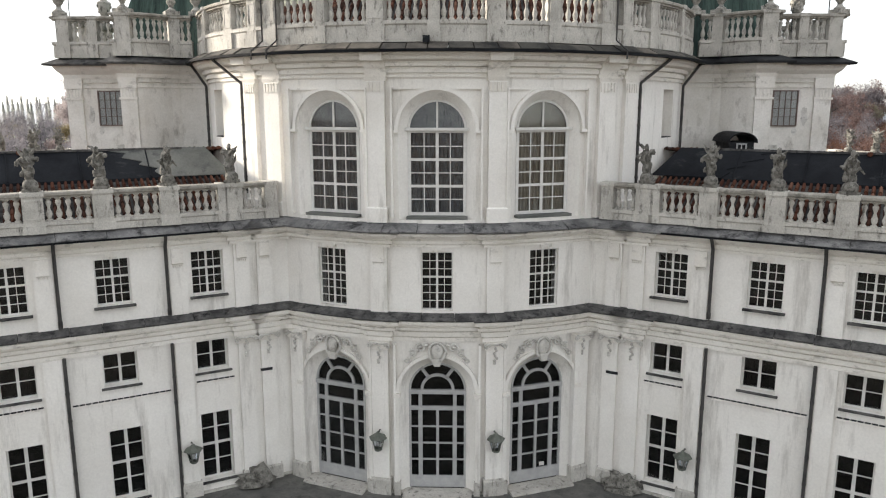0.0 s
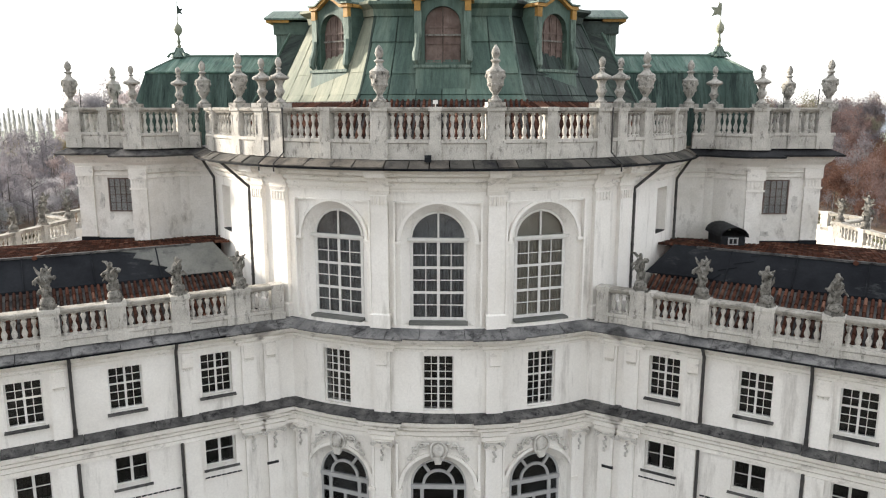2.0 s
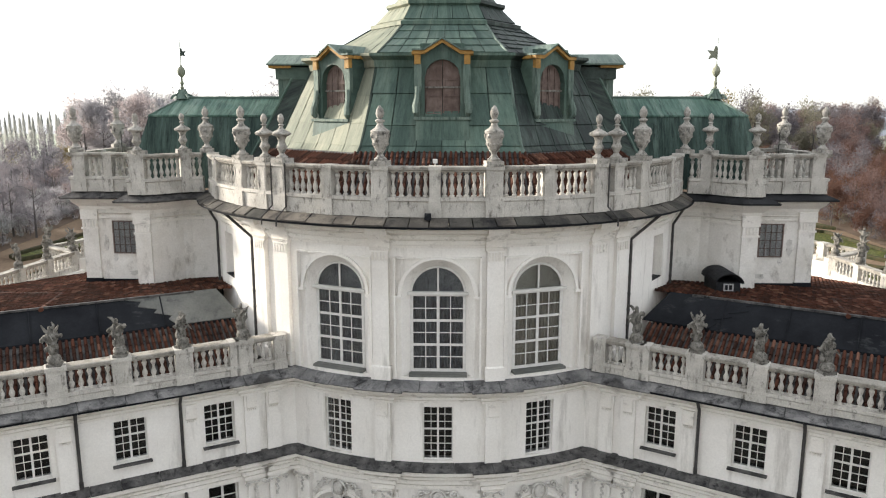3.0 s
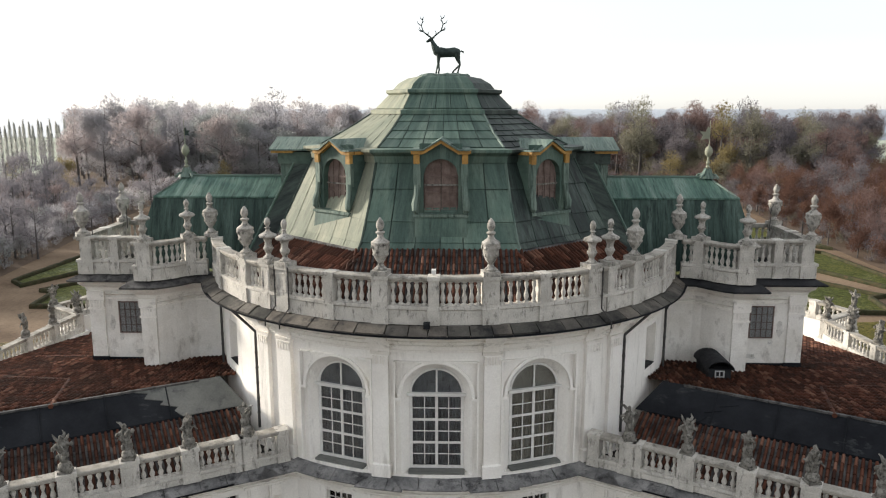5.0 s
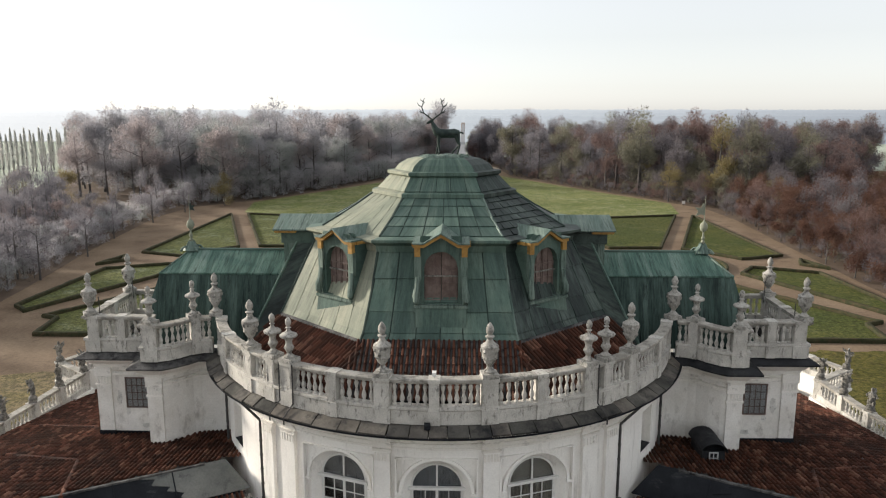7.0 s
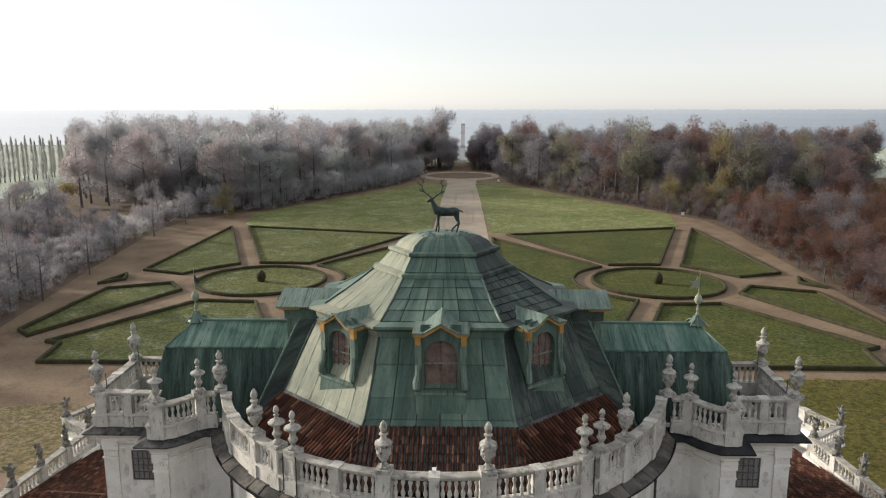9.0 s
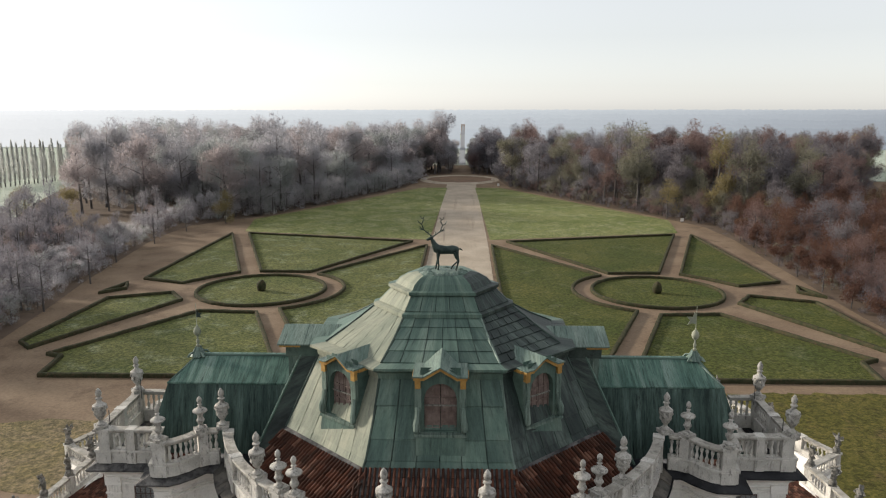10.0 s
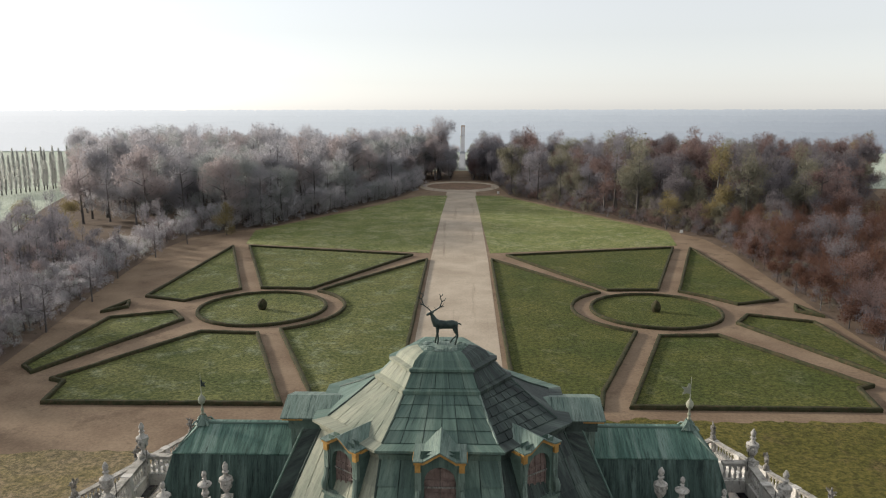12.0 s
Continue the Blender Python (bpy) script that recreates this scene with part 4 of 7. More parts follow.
def make_urn(fancy):
    u = empty("urn", None, "weathered stone urn with a ball finial on the balustrade" if fancy else "ribbed stone vase with an acorn finial on the balustrade", "urn", "urns on the roof balustrade")
    prof = URN if fancy else URN_SLIM
    cut = 19
    Build().box(-0.27, 0.27, -0.27, 0.27, 0, 0.16 if fancy else 0.15).make("base", URN_STONE, u)
    b = Build().lathe(prof[:cut], 16)
    # gadroons on the bowl and on the bulb of the foot, swags on the fancy one
    for n, r, z, q in ((14, 0.23, 0.68, 0.04), (8, 0.275, 0.93, 0.055)) if fancy else ((16, 0.285, 0.95, 0.034), (12, 0.15, 0.51, 0.032)):
        for k in range(n):
            t = 2 * math.pi * k / n
            b.blob((r * math.cos(t), r * math.sin(t), z), (q, q, q * 1.4), k, 0.3, 6)
    b.make("body", URN_STONE, u, "", True)
    Build().lathe([(q * 0.9, z) for q, z in prof[cut - 1:]], 12).make("finial", URN_STONE, u, "", True)
    return u


urn_a, urn_b = make_urn(True), make_urn(False)
used = set()


def put_urn(fancy, x, y, z, rz=0.0):
    src = urn_a if fancy else urn_b
    if fancy not in used:
        used.add(fancy)
        src.matrix_basis = pose(x, y, z, 0, 0, rz)
        return src
    return copy_thing(src, pose(x, y, z, 0, 0, rz))


# the great balustrade round the hall
rail_path = arc(R + 0.12, -74.5, 74.5)
rail_len = length(rail_path)


def rail_d(a):
    return (a + 74.5) / 149 * rail_len


posts = [(rail_d(a), 0.27) for a in (-10.5, 10.3)] + [(rail_d(a), 0.17) for a in (-0.4, -20.9, 20.8)]
posts += [(rail_d(s * a), w) for s in (-1, 1) for a, w in ((32.1, 0.25), (37.0, 0.22), (45.2, 0.27), (58.5, 0.17), (73.2, 0.2))]
TOP = balustrade(rail_path, 14.74, posts, "weathered grey-white stone balustrade round the hall's eave")
for a, f in ((-10.5, True), (10.3, True), (-32.1, False), (32.1, False), (-37, False), (37, False), (-45.2, True), (45.2, True)):
    m = bay(a, 0.12)
    put_urn(f, m.translation.x, m.translation.y, TOP, a)

# arms: balustrade with statues
STATUES = (-2.2, -0.25, 1.62, 3.45, 5.3, 7.15, 9.0)


def statue(seed, label):
    """A small weathered garden sculpture on a rounded base, kept as a plain shape."""
    rnd = random.Random(seed)
    b = Build()
    b.box(-0.21, 0.21, -0.19, 0.19, 0, 0.09)
    b.lathe([(0.2, 0.09), (0.23, 0.16), (0.2, 0.26), (0.11, 0.33)], 10)
    lean = rnd.uniform(-0.06, 0.06)
    b.blob((lean * 0.5, 0, 0.5), (0.13, 0.12, 0.24), seed, 0.5)
    b.blob((lean, 0, 0.76), (0.18, 0.14, 0.2), seed + 5, 0.55)
    b.blob((lean * 1.4 + rnd.uniform(-0.03, 0.03), -0.02, 1.02), (0.075, 0.08, 0.1), seed + 2, 0.3, 8)
    for sx in (-1, 1):
        e = Vector((lean + sx * rnd.uniform(0.22, 0.3), rnd.uniform(-0.12, 0.05), rnd.uniform(0.66, 1.0)))
        b.tube([(lean + sx * 0.12, 0, 0.85), (e + Vector((lean + sx * 0.17, 0, 0.82))) / 2 + Vector((0, -0.03, 0.02)), e], [0.055, 0.05, 0.035], 6)
        b.blob(e, (0.06, 0.05, 0.07), seed + 9 * sx, 0.4, 6)
    for k in range(7):
        t = rnd.uniform(0, 6.28)
        b.blob((lean + 0.15 * math.cos(t), 0.11 * math.sin(t), rnd.uniform(0.36, 0.84)), (0.07, 0.06, rnd.uniform(0.08, 0.16)), seed + k, 0.5, 6)
    for k in range(6):
        t, z = rnd.uniform(0, 6.28), rnd.uniform(0.5, 1.0)
        r = rnd.uniform(0.24, 0.36)
        b.tube([(lean + 0.08 * math.cos(t), 0.08 * math.sin(t), z), (lean + 0.7 * r * math.cos(t), 0.6 * r * math.sin(t), z + 0.1), (lean + r * math.cos(t + 0.3), 0.8 * r * math.sin(t), z + rnd.uniform(-0.08, 0.26))], [0.06, 0.045, 0.018], 5)
    b.v = [(x * 0.96, y * 0.96, z * 1.12) for x, y, z in b.v]
    ob = b.make("statue", STATUE, None, label, True)
    return tagged(ob, "", "statue", "statues on the wing balustrades")


statues = [statue(k, "weathered grey stone sculpture on the wing balustrade") for k in (3, 8, 14, 21)]
fresh = list(statues)


def put_statue(k, m):
    src = statues[k % 4]
    if src in fresh:
        fresh.remove(src)
        src.matrix_basis = m
        return src
    return copy_thing(src, m)


for side in (-1, 1):
    path = [arm_xy(side, -3.6, 0.0), arm_xy(side, ARM_END, 0.0)][::side]
    total = ARM_END + 3.6
    ps = [(s + 3.6 if side > 0 else total - s - 3.6, 0.27) for s in STATUES] + [((0.2 if side > 0 else total - 0.2), 0.2)] + [((1.75 if side > 0 else total - 1.75), 0.14)]
    zt = balustrade(path, 9.26, ps, "weathered stone balustrade along the side wing's roof", 0.34, 0.68, 0.17, 0.245)
    for k, s in enumerate(STATUES):
        x, y = arm_xy(side, s)
        put_statue(k + (side > 0) * 2, pose(x, y, zt, 0, 0, -30 * side + 40 * math.sin(k * 2.3 + side)))

# ---- roofs of the arms ----
BREAK = 6.2
tile_me = {}


def tile_piece(l, w):
    """One half-round clay tile, its axis along y."""
    key = (round(l, 3), round(w, 3))
    if key not in tile_me:
        b = Build()
        n = 5
        vs = [((w * 0.32 * k) * math.cos(math.pi * i / n), y, h + w * 0.62 * k * math.sin(math.pi * i / n)) for y, k, h in ((0, 1.0, 0.02), (l, 0.86, 0.0)) for i in range(n + 1)]
        fs = [(i, i + 1, n + 2 + i, n + 1 + i) for i in range(n)] + [tuple(range(n + 1))[::-1]]
        tile_me[key] = (vs, fs)
    return tile_me[key]


def tiled(name, corner, along_v, up_v, width, rise, label, keep=None, w=0.19, l=0.36, parent=None, apart=None):
    """A sheet of half-round tiles; corner: lower left, along_v and up_v: unit vectors. keep(x, y) limits the plan."""
    corner, along_v, up_v = Vector(corner), Vector(along_v), Vector(up_v)
    nrm = along_v.cross(up_v)
    m3 = Matrix((along_v, up_v, nrm)).transposed().to_4x4()
    vs, fs = tile_piece(l * 1.12, w)
    base = np.array(vs)
    rot = np.array(m3.to_3x3())
    rng = np.random.default_rng(len(name) * 7 + int(width * 10))
    allv, allf, k, singles = [], [], 0, []
    for i in range(int(width / w)):
        for j in range(int(rise / l)):
            p = corner + along_v * ((i + 0.5) * w) + up_v * (j * l)
            if keep and not keep(p.x, p.y):
                continue
            jit = rng.normal(0, 0.003, 3)
            if apart and len(singles) < 150 and apart(p.x, p.y):
                singles.append(Matrix.Translation(p + Vector(jit)) @ m3)
                continue
            allv.append(base @ rot.T + np.array(p) + jit)
            allf += [[q + k for q in f] for f in fs]
            k += len(vs)
    me = bpy.data.meshes.new(name)
    me.from_pydata(np.concatenate(allv).tolist() if allv else [], [], allf)
    me.materials.append(TILE)
    one = bpy.data.meshes.new("tile")
    one.from_pydata(vs, [], fs)
    one.materials.append(TILE)
    for m in singles:
        shared("tile", one, parent, m)
    ob = new(name, me)
    ob.parent = parent
    return tagged(ob, label, "" if parent else "roof tiles", "", "stuff")


for side, word in ((-1, "west"), (1, "east")):
    roof = empty("roof_" + word, None, "red clay tile roof of the side wing with a dark lead ridge band", "roof", "", "structure")

    def q(s, out, z):
        x, y = arm_xy(side, s, out)
        return (x, y, z)

    s0, s1 = -2.6, ARM_END
    b = Build()
    b.add([q(s0, -0.25, 9.3), q(s1, -0.25, 9.3), q(s1, -2.7, 10.42), q(s0, -2.7, 10.42)], [(0, 1, 2, 3)])
    b.make("roof_deck", LEDGE, roof)
    b = Build()
    b.add([q(s0 + 0.2, -2.65, 10.5), q(s1, -2.65, 10.5), q(s1, -3.65, 11.38), q(s0 + 1.3, -3.65, 11.38),
           q(s0 + 0.2, -2.65, 10.3), q(s1, -2.65, 10.3), q(s1, -3.65, 11.2), q(s0 + 1.3, -3.65, 11.2)], [(0, 1, 2, 3), (4, 7, 6, 5), (0, 4, 5, 1), (3, 2, 6, 7), (0, 3, 7, 4), (1, 5, 6, 2)])
    b.make("ridge_band", LEAD, roof, "dark lead sheet band with pale streaks")
    # bleached end sheet up to the round hall, its edge ragged
    edge = [(0.0, 2.1), (0.2, 2.35), (0.3, 2.2), (0.45, 2.8), (0.55, 2.65), (0.7, 3.3), (0.85, 3.15), (1.0, 3.9)]
    ring = [(0.0, -0.2)] + edge + [(1.0, 0.5)]
    top = [q(s0 + o, -2.62 - 1.04 * v, 10.53 + 0.9 * v) for v, o in ring]
    b = Build()
    n = len(top)
    b.add(top + [(x, y, z - 0.03) for x, y, z in top], [tuple(range(n))] + [(i, i + n, (i + 1) % n + n, (i + 1) % n) for i in range(n)])
    b.make("end_sheet", LEAD_PALE if side < 0 else LEAD, roof, "pale weathered lead end sheet" if side < 0 else "")
    for j in range(5):
        sj = s0 + 2.5 + 2.1 * j
        pts = [q(sj, -2.63, 10.535), q(sj + 0.02, -3.64, 11.415)]
        Build().tube(pts, [0.025, 0.025], 5).make("lead_roll", LEAD, roof)
    b = Build()
    b.box(-0.06, 0.06, 0, s1 - s0 - 1.3, 0, 0.07)
    b.make("ridge_cap", LEDGE, roof, "", False, Matrix.Translation(q(s0 + 1.3, -3.65, 11.37)) @ pose(0, 0, 0, 0, 0, (-120 if side > 0 else 120)))
    al = Vector((U.x * side, U.y, 0))
    inn = Vector((-N0.x * side, -N0.y, 0))
    up = (inn * 2.45 + Vector((0, 0, 1.12))).normalized()
    if side > 0:
        tiled("roof_tiles", q(s0, -0.3, 9.34), al, up, s1 - s0, 2.6, "red-brown half-round clay tiles", parent=roof, apart=lambda x, y: 6.5 < abs(x) < 12.5)
    else:
        tiled("roof_tiles", q(s1, -0.3, 9.34), -al, up, s1 - s0, 2.6, "red-brown half-round clay tiles", parent=roof, apart=lambda x, y: 6.5 < abs(x) < 12.5)
    # behind the ridge: a low slope down to the pavilion
    def rear(s_, d):
        x, y = arm_xy(side, s_, -3.66 - d)
        return (x, y, 11.3 - 0.095 * min(d, BREAK) - 0.16 * max(0.0, d - BREAK))

    b = Build()
    b.add([rear(s0 + 1.2, 0), rear(9.6, 0), rear(6.6, BREAK), rear(-7, BREAK), rear(4.4, 10), rear(-2, 20), rear(-14, 20)], [(0, 1, 2, 3), (3, 2, 4, 5, 6)])
    b.make("back_deck", LEDGE, roof)

    def behind(x, y, side=side):
        d = Vector((side * x, y)) - ARM
        return d.dot(N0) < -3.75 and abs(x) < 20.4 and abs(x) > 6 and (x * x + (y - 32.6) ** 2) > 95 and y < 44 and not (9 < abs(x) < 15 and y > 30.4)

    for d0, d1, fall, level in ((0.0, BREAK, 0.095, 11.3), (BREAK, 22.0, 0.16, 11.3 - 0.095 * BREAK + 0.16 * BREAK)):
        def within(x, y, d0=d0, d1=d1, side=side):
            d = -(Vector((side * x, y)) - ARM).dot(N0) - 3.66
            return d0 - 0.05 <= d < d1 and behind(x, y)

        al, up = Vector((1, 0, -0.5 * side * fall)).normalized(), Vector((0, 1, -0.866 * fall)).normalized()
        x0 = 6.0 if side > 0 else -20.6
        d = -(Vector((side * x0, 17.0)) - ARM).dot(N0) - 3.66
        tiled("roof_tiles", (x0, 17.0, level - fall * d + 0.03), al, up, 14.6, 27, "red-brown half-round clay tiles", within, 0.185, 0.4, roof)

# rows of ridge tiles where the low back roofs meet
for side in (-1, 1):
    rt = bpy.data.objects["roof_west" if side < 0 else "roof_east"]
    for a, c in (((18.2, 27.95, 10.55), (14.67, 27.03, 10.9)), ((14.67, 27.03, 10.9), (13.5, 23.6, 11.38)), ((19.4, 32.36, 9.98), (16.07, 31.42, 10.3))):
        a, c = (Vector((side * x, y, 11.36 - 0.095 * min(d, BREAK) - 0.16 * max(0.0, d - BREAK))) for x, y, d in ((x, y, -(Vector((x, y)) - ARM).dot(N0) - 3.66) for x, y, _ in (a, c)))
        n = int((c - a).length / 0.36)
        b = Build()
        for i in range(n):
            p, p2 = a.lerp(c, i / n), a.lerp(c, (i + 1.1) / n)
            b.tube([p, p2 + Vector((0, 0, 0.015))], [0.095, 0.08], 7)
        b.make("ridge_tiles", TILE, rt)

# ---- side pavilions ----
def wing_path(side, inner=True):
    pts = [(9.2, 30.1), (10.55, 30.05), (10.85, 29.85), (11.2, 29.35), (11.6, 28.95), (11.75, 28.85), (12.45, 28.85), (12.6, 30.1), (15.2, 30.1), (15.2, 35.0)]
    return [(side * x, y) for x, y in pts][::side]


def rail_wing(side):
    pts = [(9.9, 29.95), (10.5, 29.85), (10.8, 29.65), (11.1, 29.2), (11.5, 28.82), (11.75, 28.72), (12.35, 28.72), (12.55, 29.95), (15.25, 29.95), (15.35, 34.4), (14.0, 34.4)]
    return [(side * x, y) for x, y in pts][::side]


for side, word in ((-1, "west"), (1, "east")):
    pav = empty("pavilion_wall_" + word, None, "white plastered wall of the corner pavilion", "wall", "", "structure")
    path = wing_path(side)
    Build().sweep(path, [(-0.35, 9.0), (0, 9.0), (0, 14.4), (-0.35, 14.4)]).make("wall_body", PLASTER_STAINED, pav)
    Build().sweep(path, [(-0.05, 13.55), (0.05, 13.58), (0.05, 13.66), (-0.05, 13.66)]).make("string_course", TRIM, pav)
    Build().sweep(path, [(-0.05, 13.74), (0.03, 13.75), (0.07, 13.8), (-0.05, 13.82)]).make("string_course", TRIM, pav)
    Build().sweep(path, [(-0.05, 13.95), (0.06, 13.95), (0.1, 14.1), (0.26, 14.25), (0.36, 14.44), (-0.05, 14.47)]).make("cornice", TRIM, pav)
    Build().sweep(path, [(-0.3, 14.48), (0.6, 14.44), (0.62, 14.51), (0.2, 14.72), (-0.3, 14.75)]).make("eave", LEDGE if side < 0 else SLATE, pav, "dark weathered slab eave")
    Build().sweep(path, [(0.0, 10.2), (0.025, 10.2), (0.025, 10.95), (0.0, 10.97)]).make("flashing", LEAD, pav, "dark lead flashing above the tiles")
    for x0, x1, y in ((14.55, 15.2, 30.1), (11.78, 12.42, 28.85)):
        b = Build().box(min(side * x0, side * x1), max(side * x0, side * x1), y - 0.08, y, 10.3, 13.55)
        b.make("pilaster", PLASTER_STAINED, pav)
        for k in range(5):
            xk = x0 + (x1 - x0) * (k + 0.5) / 5
            Build().box(side * xk - 0.03, side * xk + 0.03, y - 0.11, y - 0.07, 13.22, 13.5).make("flute", TRIM, pav)
        c0, c1 = sorted((side * (x0 - 0.04), side * (x1 + 0.04)))
        Build().box(c0, c1, y - 0.12, y + 0.02, 13.12, 13.2).make("necking", TRIM, pav)
        Build().box(c0, c1, y - 0.13, y + 0.02, 13.55, 13.95).make("entablature_break", TRIM, pav)
        e0, e1 = sorted((side * (x0 - 0.03), side * (x1 + 0.03)))
        Build().box(e0, e1, y - 0.11, y + 0.02, 10.0, 11.02).make("flashing", LEAD, pav, "dark lead flashing above the tiles")
    peel = random.Random(40 + side)
    for x, z, rx, rz in ((14.25, 12.5, 0.16, 0.4), (13.1, 11.25, 0.3, 0.13), (13.9, 11.9, 0.12, 0.2)):
        pts = [(side * x + rx * peel.uniform(0.55, 1.1) * math.cos(t), z + rz * peel.uniform(0.55, 1.1) * math.sin(t)) for t in (2 * math.pi * k / 14 for k in range(14))]
        Build().add([(px, y, pz) for y in (30.094, 30.12) for px, pz in pts], [tuple(range(14)), tuple(range(27, 13, -1))] + [(k, (k + 1) % 14, 14 + (k + 1) % 14, 14 + k) for k in range(14)]).make("peeled_patch", STUCCO, pav, "grey patch where the plaster has peeled")
    win = small_window(pose(side * 13.45, 30.03, 12.08), 1.0, 1.4, 4, 4, BROWN_WOOD, "square pavilion window with dark iron grille", False)
    rp = rail_wing(side)
    tot = length(rp)
    seg = [0.0]
    for a, c in zip(rp, rp[1:]):
        seg.append(seg[-1] + math.dist(a, c))
    order = (lambda i: seg[i]) if side > 0 else (lambda i: seg[len(rp) - 1 - i])
    sgn = side
    pl = [(order(1) + sgn * 0.1, 0.2), (order(5) + sgn * 0.3, 0.28), (order(8) - sgn * 0.25, 0.25), (order(8) - sgn * 1.45, 0.17), (order(9) - sgn * 0.2, 0.2), (order(9) - sgn * 2.2, 0.15)]
    zt = balustrade(rp, 14.74, pl, "weathered stone balustrade on the corner pavilion")
    for x, y, f in ((9.75, 30.1, True), (10.6, 29.75, False), (12.05, 28.72, False), (15.15, 29.95, True), (15.35, 34.2, True)):
        put_urn(f, side * x, y, zt, 20 * x)
    # copper roof of the pavilion
    cr = empty("pavilion_roof_" + word, None, "green copper mansard roof of the corner pavilion", "roof", "", "structure")
    lo = [(side * x, y, z) for x, y, z in ((5.5, 30.7, 14.8), (13.6, 30.7, 14.8), (13.6, 36.4, 14.8), (5.5, 36.4, 14.8))]
    mi = [(side * x, y, z) for x, y, z in ((5.5, 31.7, 17.8), (12.75, 31.7, 17.8), (12.75, 35.4, 17.8), (5.5, 35.4, 17.8))]
    hi = [(side * x, y, z) for x, y, z in ((5.5, 33.4, 18.58), (11.9, 33.4, 18.58), (11.9, 33.8, 18.58), (5.5, 33.8, 18.58))]
    Build().add(lo + mi, [(0, 1, 5, 4), (1, 2, 6, 5), (2, 3, 7, 6)]).make("lower_slope", COPPER_SIDE, cr)
    Build().add(mi + hi, [(0, 1, 5, 4), (1, 2, 6, 5), (2, 3, 7, 6), (4, 5, 6, 7)]).make("upper_slope", COPPER_GREEN, cr, "bright green copper top slope")
    for k in range(26):
        x = 6.2 + k * 0.27
        d = side * min(0.28, max(0, (x - 12.4) * 0.5))
        Build().tube([(side * x, 30.7, 14.85), (side * x - d, 31.7, 17.75)], [0.018, 0.018], 4).make("seam", COPPER_SIDE, cr)
    b = Build()
    b.tube([mi[0], mi[1], mi[2]], [0.06, 0.06, 0.06], 6)
    b.make("curb", COPPER_GREEN, cr)
    Build().tube([hi[0], hi[1]], [0.07, 0.07], 6).make("ridge_roll", COPPER, cr)
    Build().tube([mi[1], hi[1]], [0.05, 0.05], 6).make("hip_roll", COPPER_PALE, cr)
    # finial with weather vane
    fin = empty("weather_vane", pose(side * 11.9, 33.5, 18.53), "pale copper finial with ball and weather vane", "weather vane")
    Build().lathe([(0.42, 0), (0.34, 0.12), (0.2, 0.25), (0.16, 0.36), (0.08, 0.42)], 10).make("foot", COPPER_PALE, fin, "", True)
    for k in range(4):
        t = math.pi / 4 + k * math.pi / 2
        c, s = math.cos(t), math.sin(t)
        Build().tube([(0.55 * c, 0.55 * s, 0.0), (0.42 * c, 0.42 * s, 0.16), (0.22 * c, 0.22 * s, 0.2), (0.12 * c, 0.12 * s, 0.45)], [0.06, 0.05, 0.05, 0.03], 6).make("scroll", COPPER_PALE, fin, "", True)
    Build().lathe([(0.05, 0.4), (0.1, 0.5), (0.05, 0.58), (0.09, 0.7), (0.05, 0.8), (0.04, 0.95), (0.15, 1.06), (0.19, 1.2), (0.15, 1.34), (0.05, 1.45), (0.02, 1.55), (0.012, 2.6)], 10).make("spindle", COPPER_BLEACHED_LIT, fin, "", True)
    flag = [(0.0, 1.72), (-0.16, 1.78), (-0.4, 1.7), (-0.3, 1.92), (-0.46, 2.1), (-0.18, 2.08), (-0.1, 2.3), (0.0, 2.22)]
    Build().add([(x, y, z) for y in (-0.01, 0.01) for x, z in flag], [tuple(range(8)), tuple(range(15, 7, -1))] + [(i, (i + 1) % 8, 8 + (i + 1) % 8, 8 + i) for i in range(8)]).make("flag", COPPER_BLEACHED_LIT if side > 0 else BRONZE, fin, "", False, pose(0, 0, 0) if side > 0 else pose(0, 0, 0.75, 0, 0, 180) @ Matrix.Diagonal((0.6, 1, 0.65, 1)))

# garden side terraces of the back wings
for side, word in ((-1, "west"), (1, "east")):
    path = [(side * x, y) for x, y in ((21.2, 30), (20.5, 38.8), (22.8, 40.5), (18.8, 49.6), (14.5, 46.5))][::side]
    ob = Build().sweep(path, [(-0.4, -2), (0, -2), (0, 9.1), (0.3, 9.2), (0.3, 9.35), (-0.4, 9.4)]).make("garden_wall_" + word, PLASTER)
    tagged(ob, "white plastered outer wall of the garden wing", "wall", "", "structure")
    tt = length(path)
    o = lambda d: d if side > 0 else tt - d
    zt = balustrade(path, 9.38, [(o(d), 0.22) for d in (2.2, 4.4, 6.6, 8.85, 11.65, 14.2, 16.6, 19.0, 21.4)], "pale stone balustrade of the garden wing terrace", 0.3, 0.62, 0.16, 0.3)
    for k, d in enumerate((2.2, 4.4, 6.6, 8.85, 11.65, 16.6, 21.5)):
        x, y, a = along(path, o(d))
        put_statue(k, pose(x, y, zt, 0, 0, a + 30 * k))


# ---- the great copper roof ----
def oct_ring(z, hw, y0, hx, y1):
    yb0, yb1 = 65.2 - y1, 65.2 - y0
    return [(-hw, y0, z), (hw, y0, z), (hx, y1, z), (hx, yb0, z), (hw, yb1, z), (-hw, yb1, z), (-hx, yb0, z), (-hx, y1, z)]


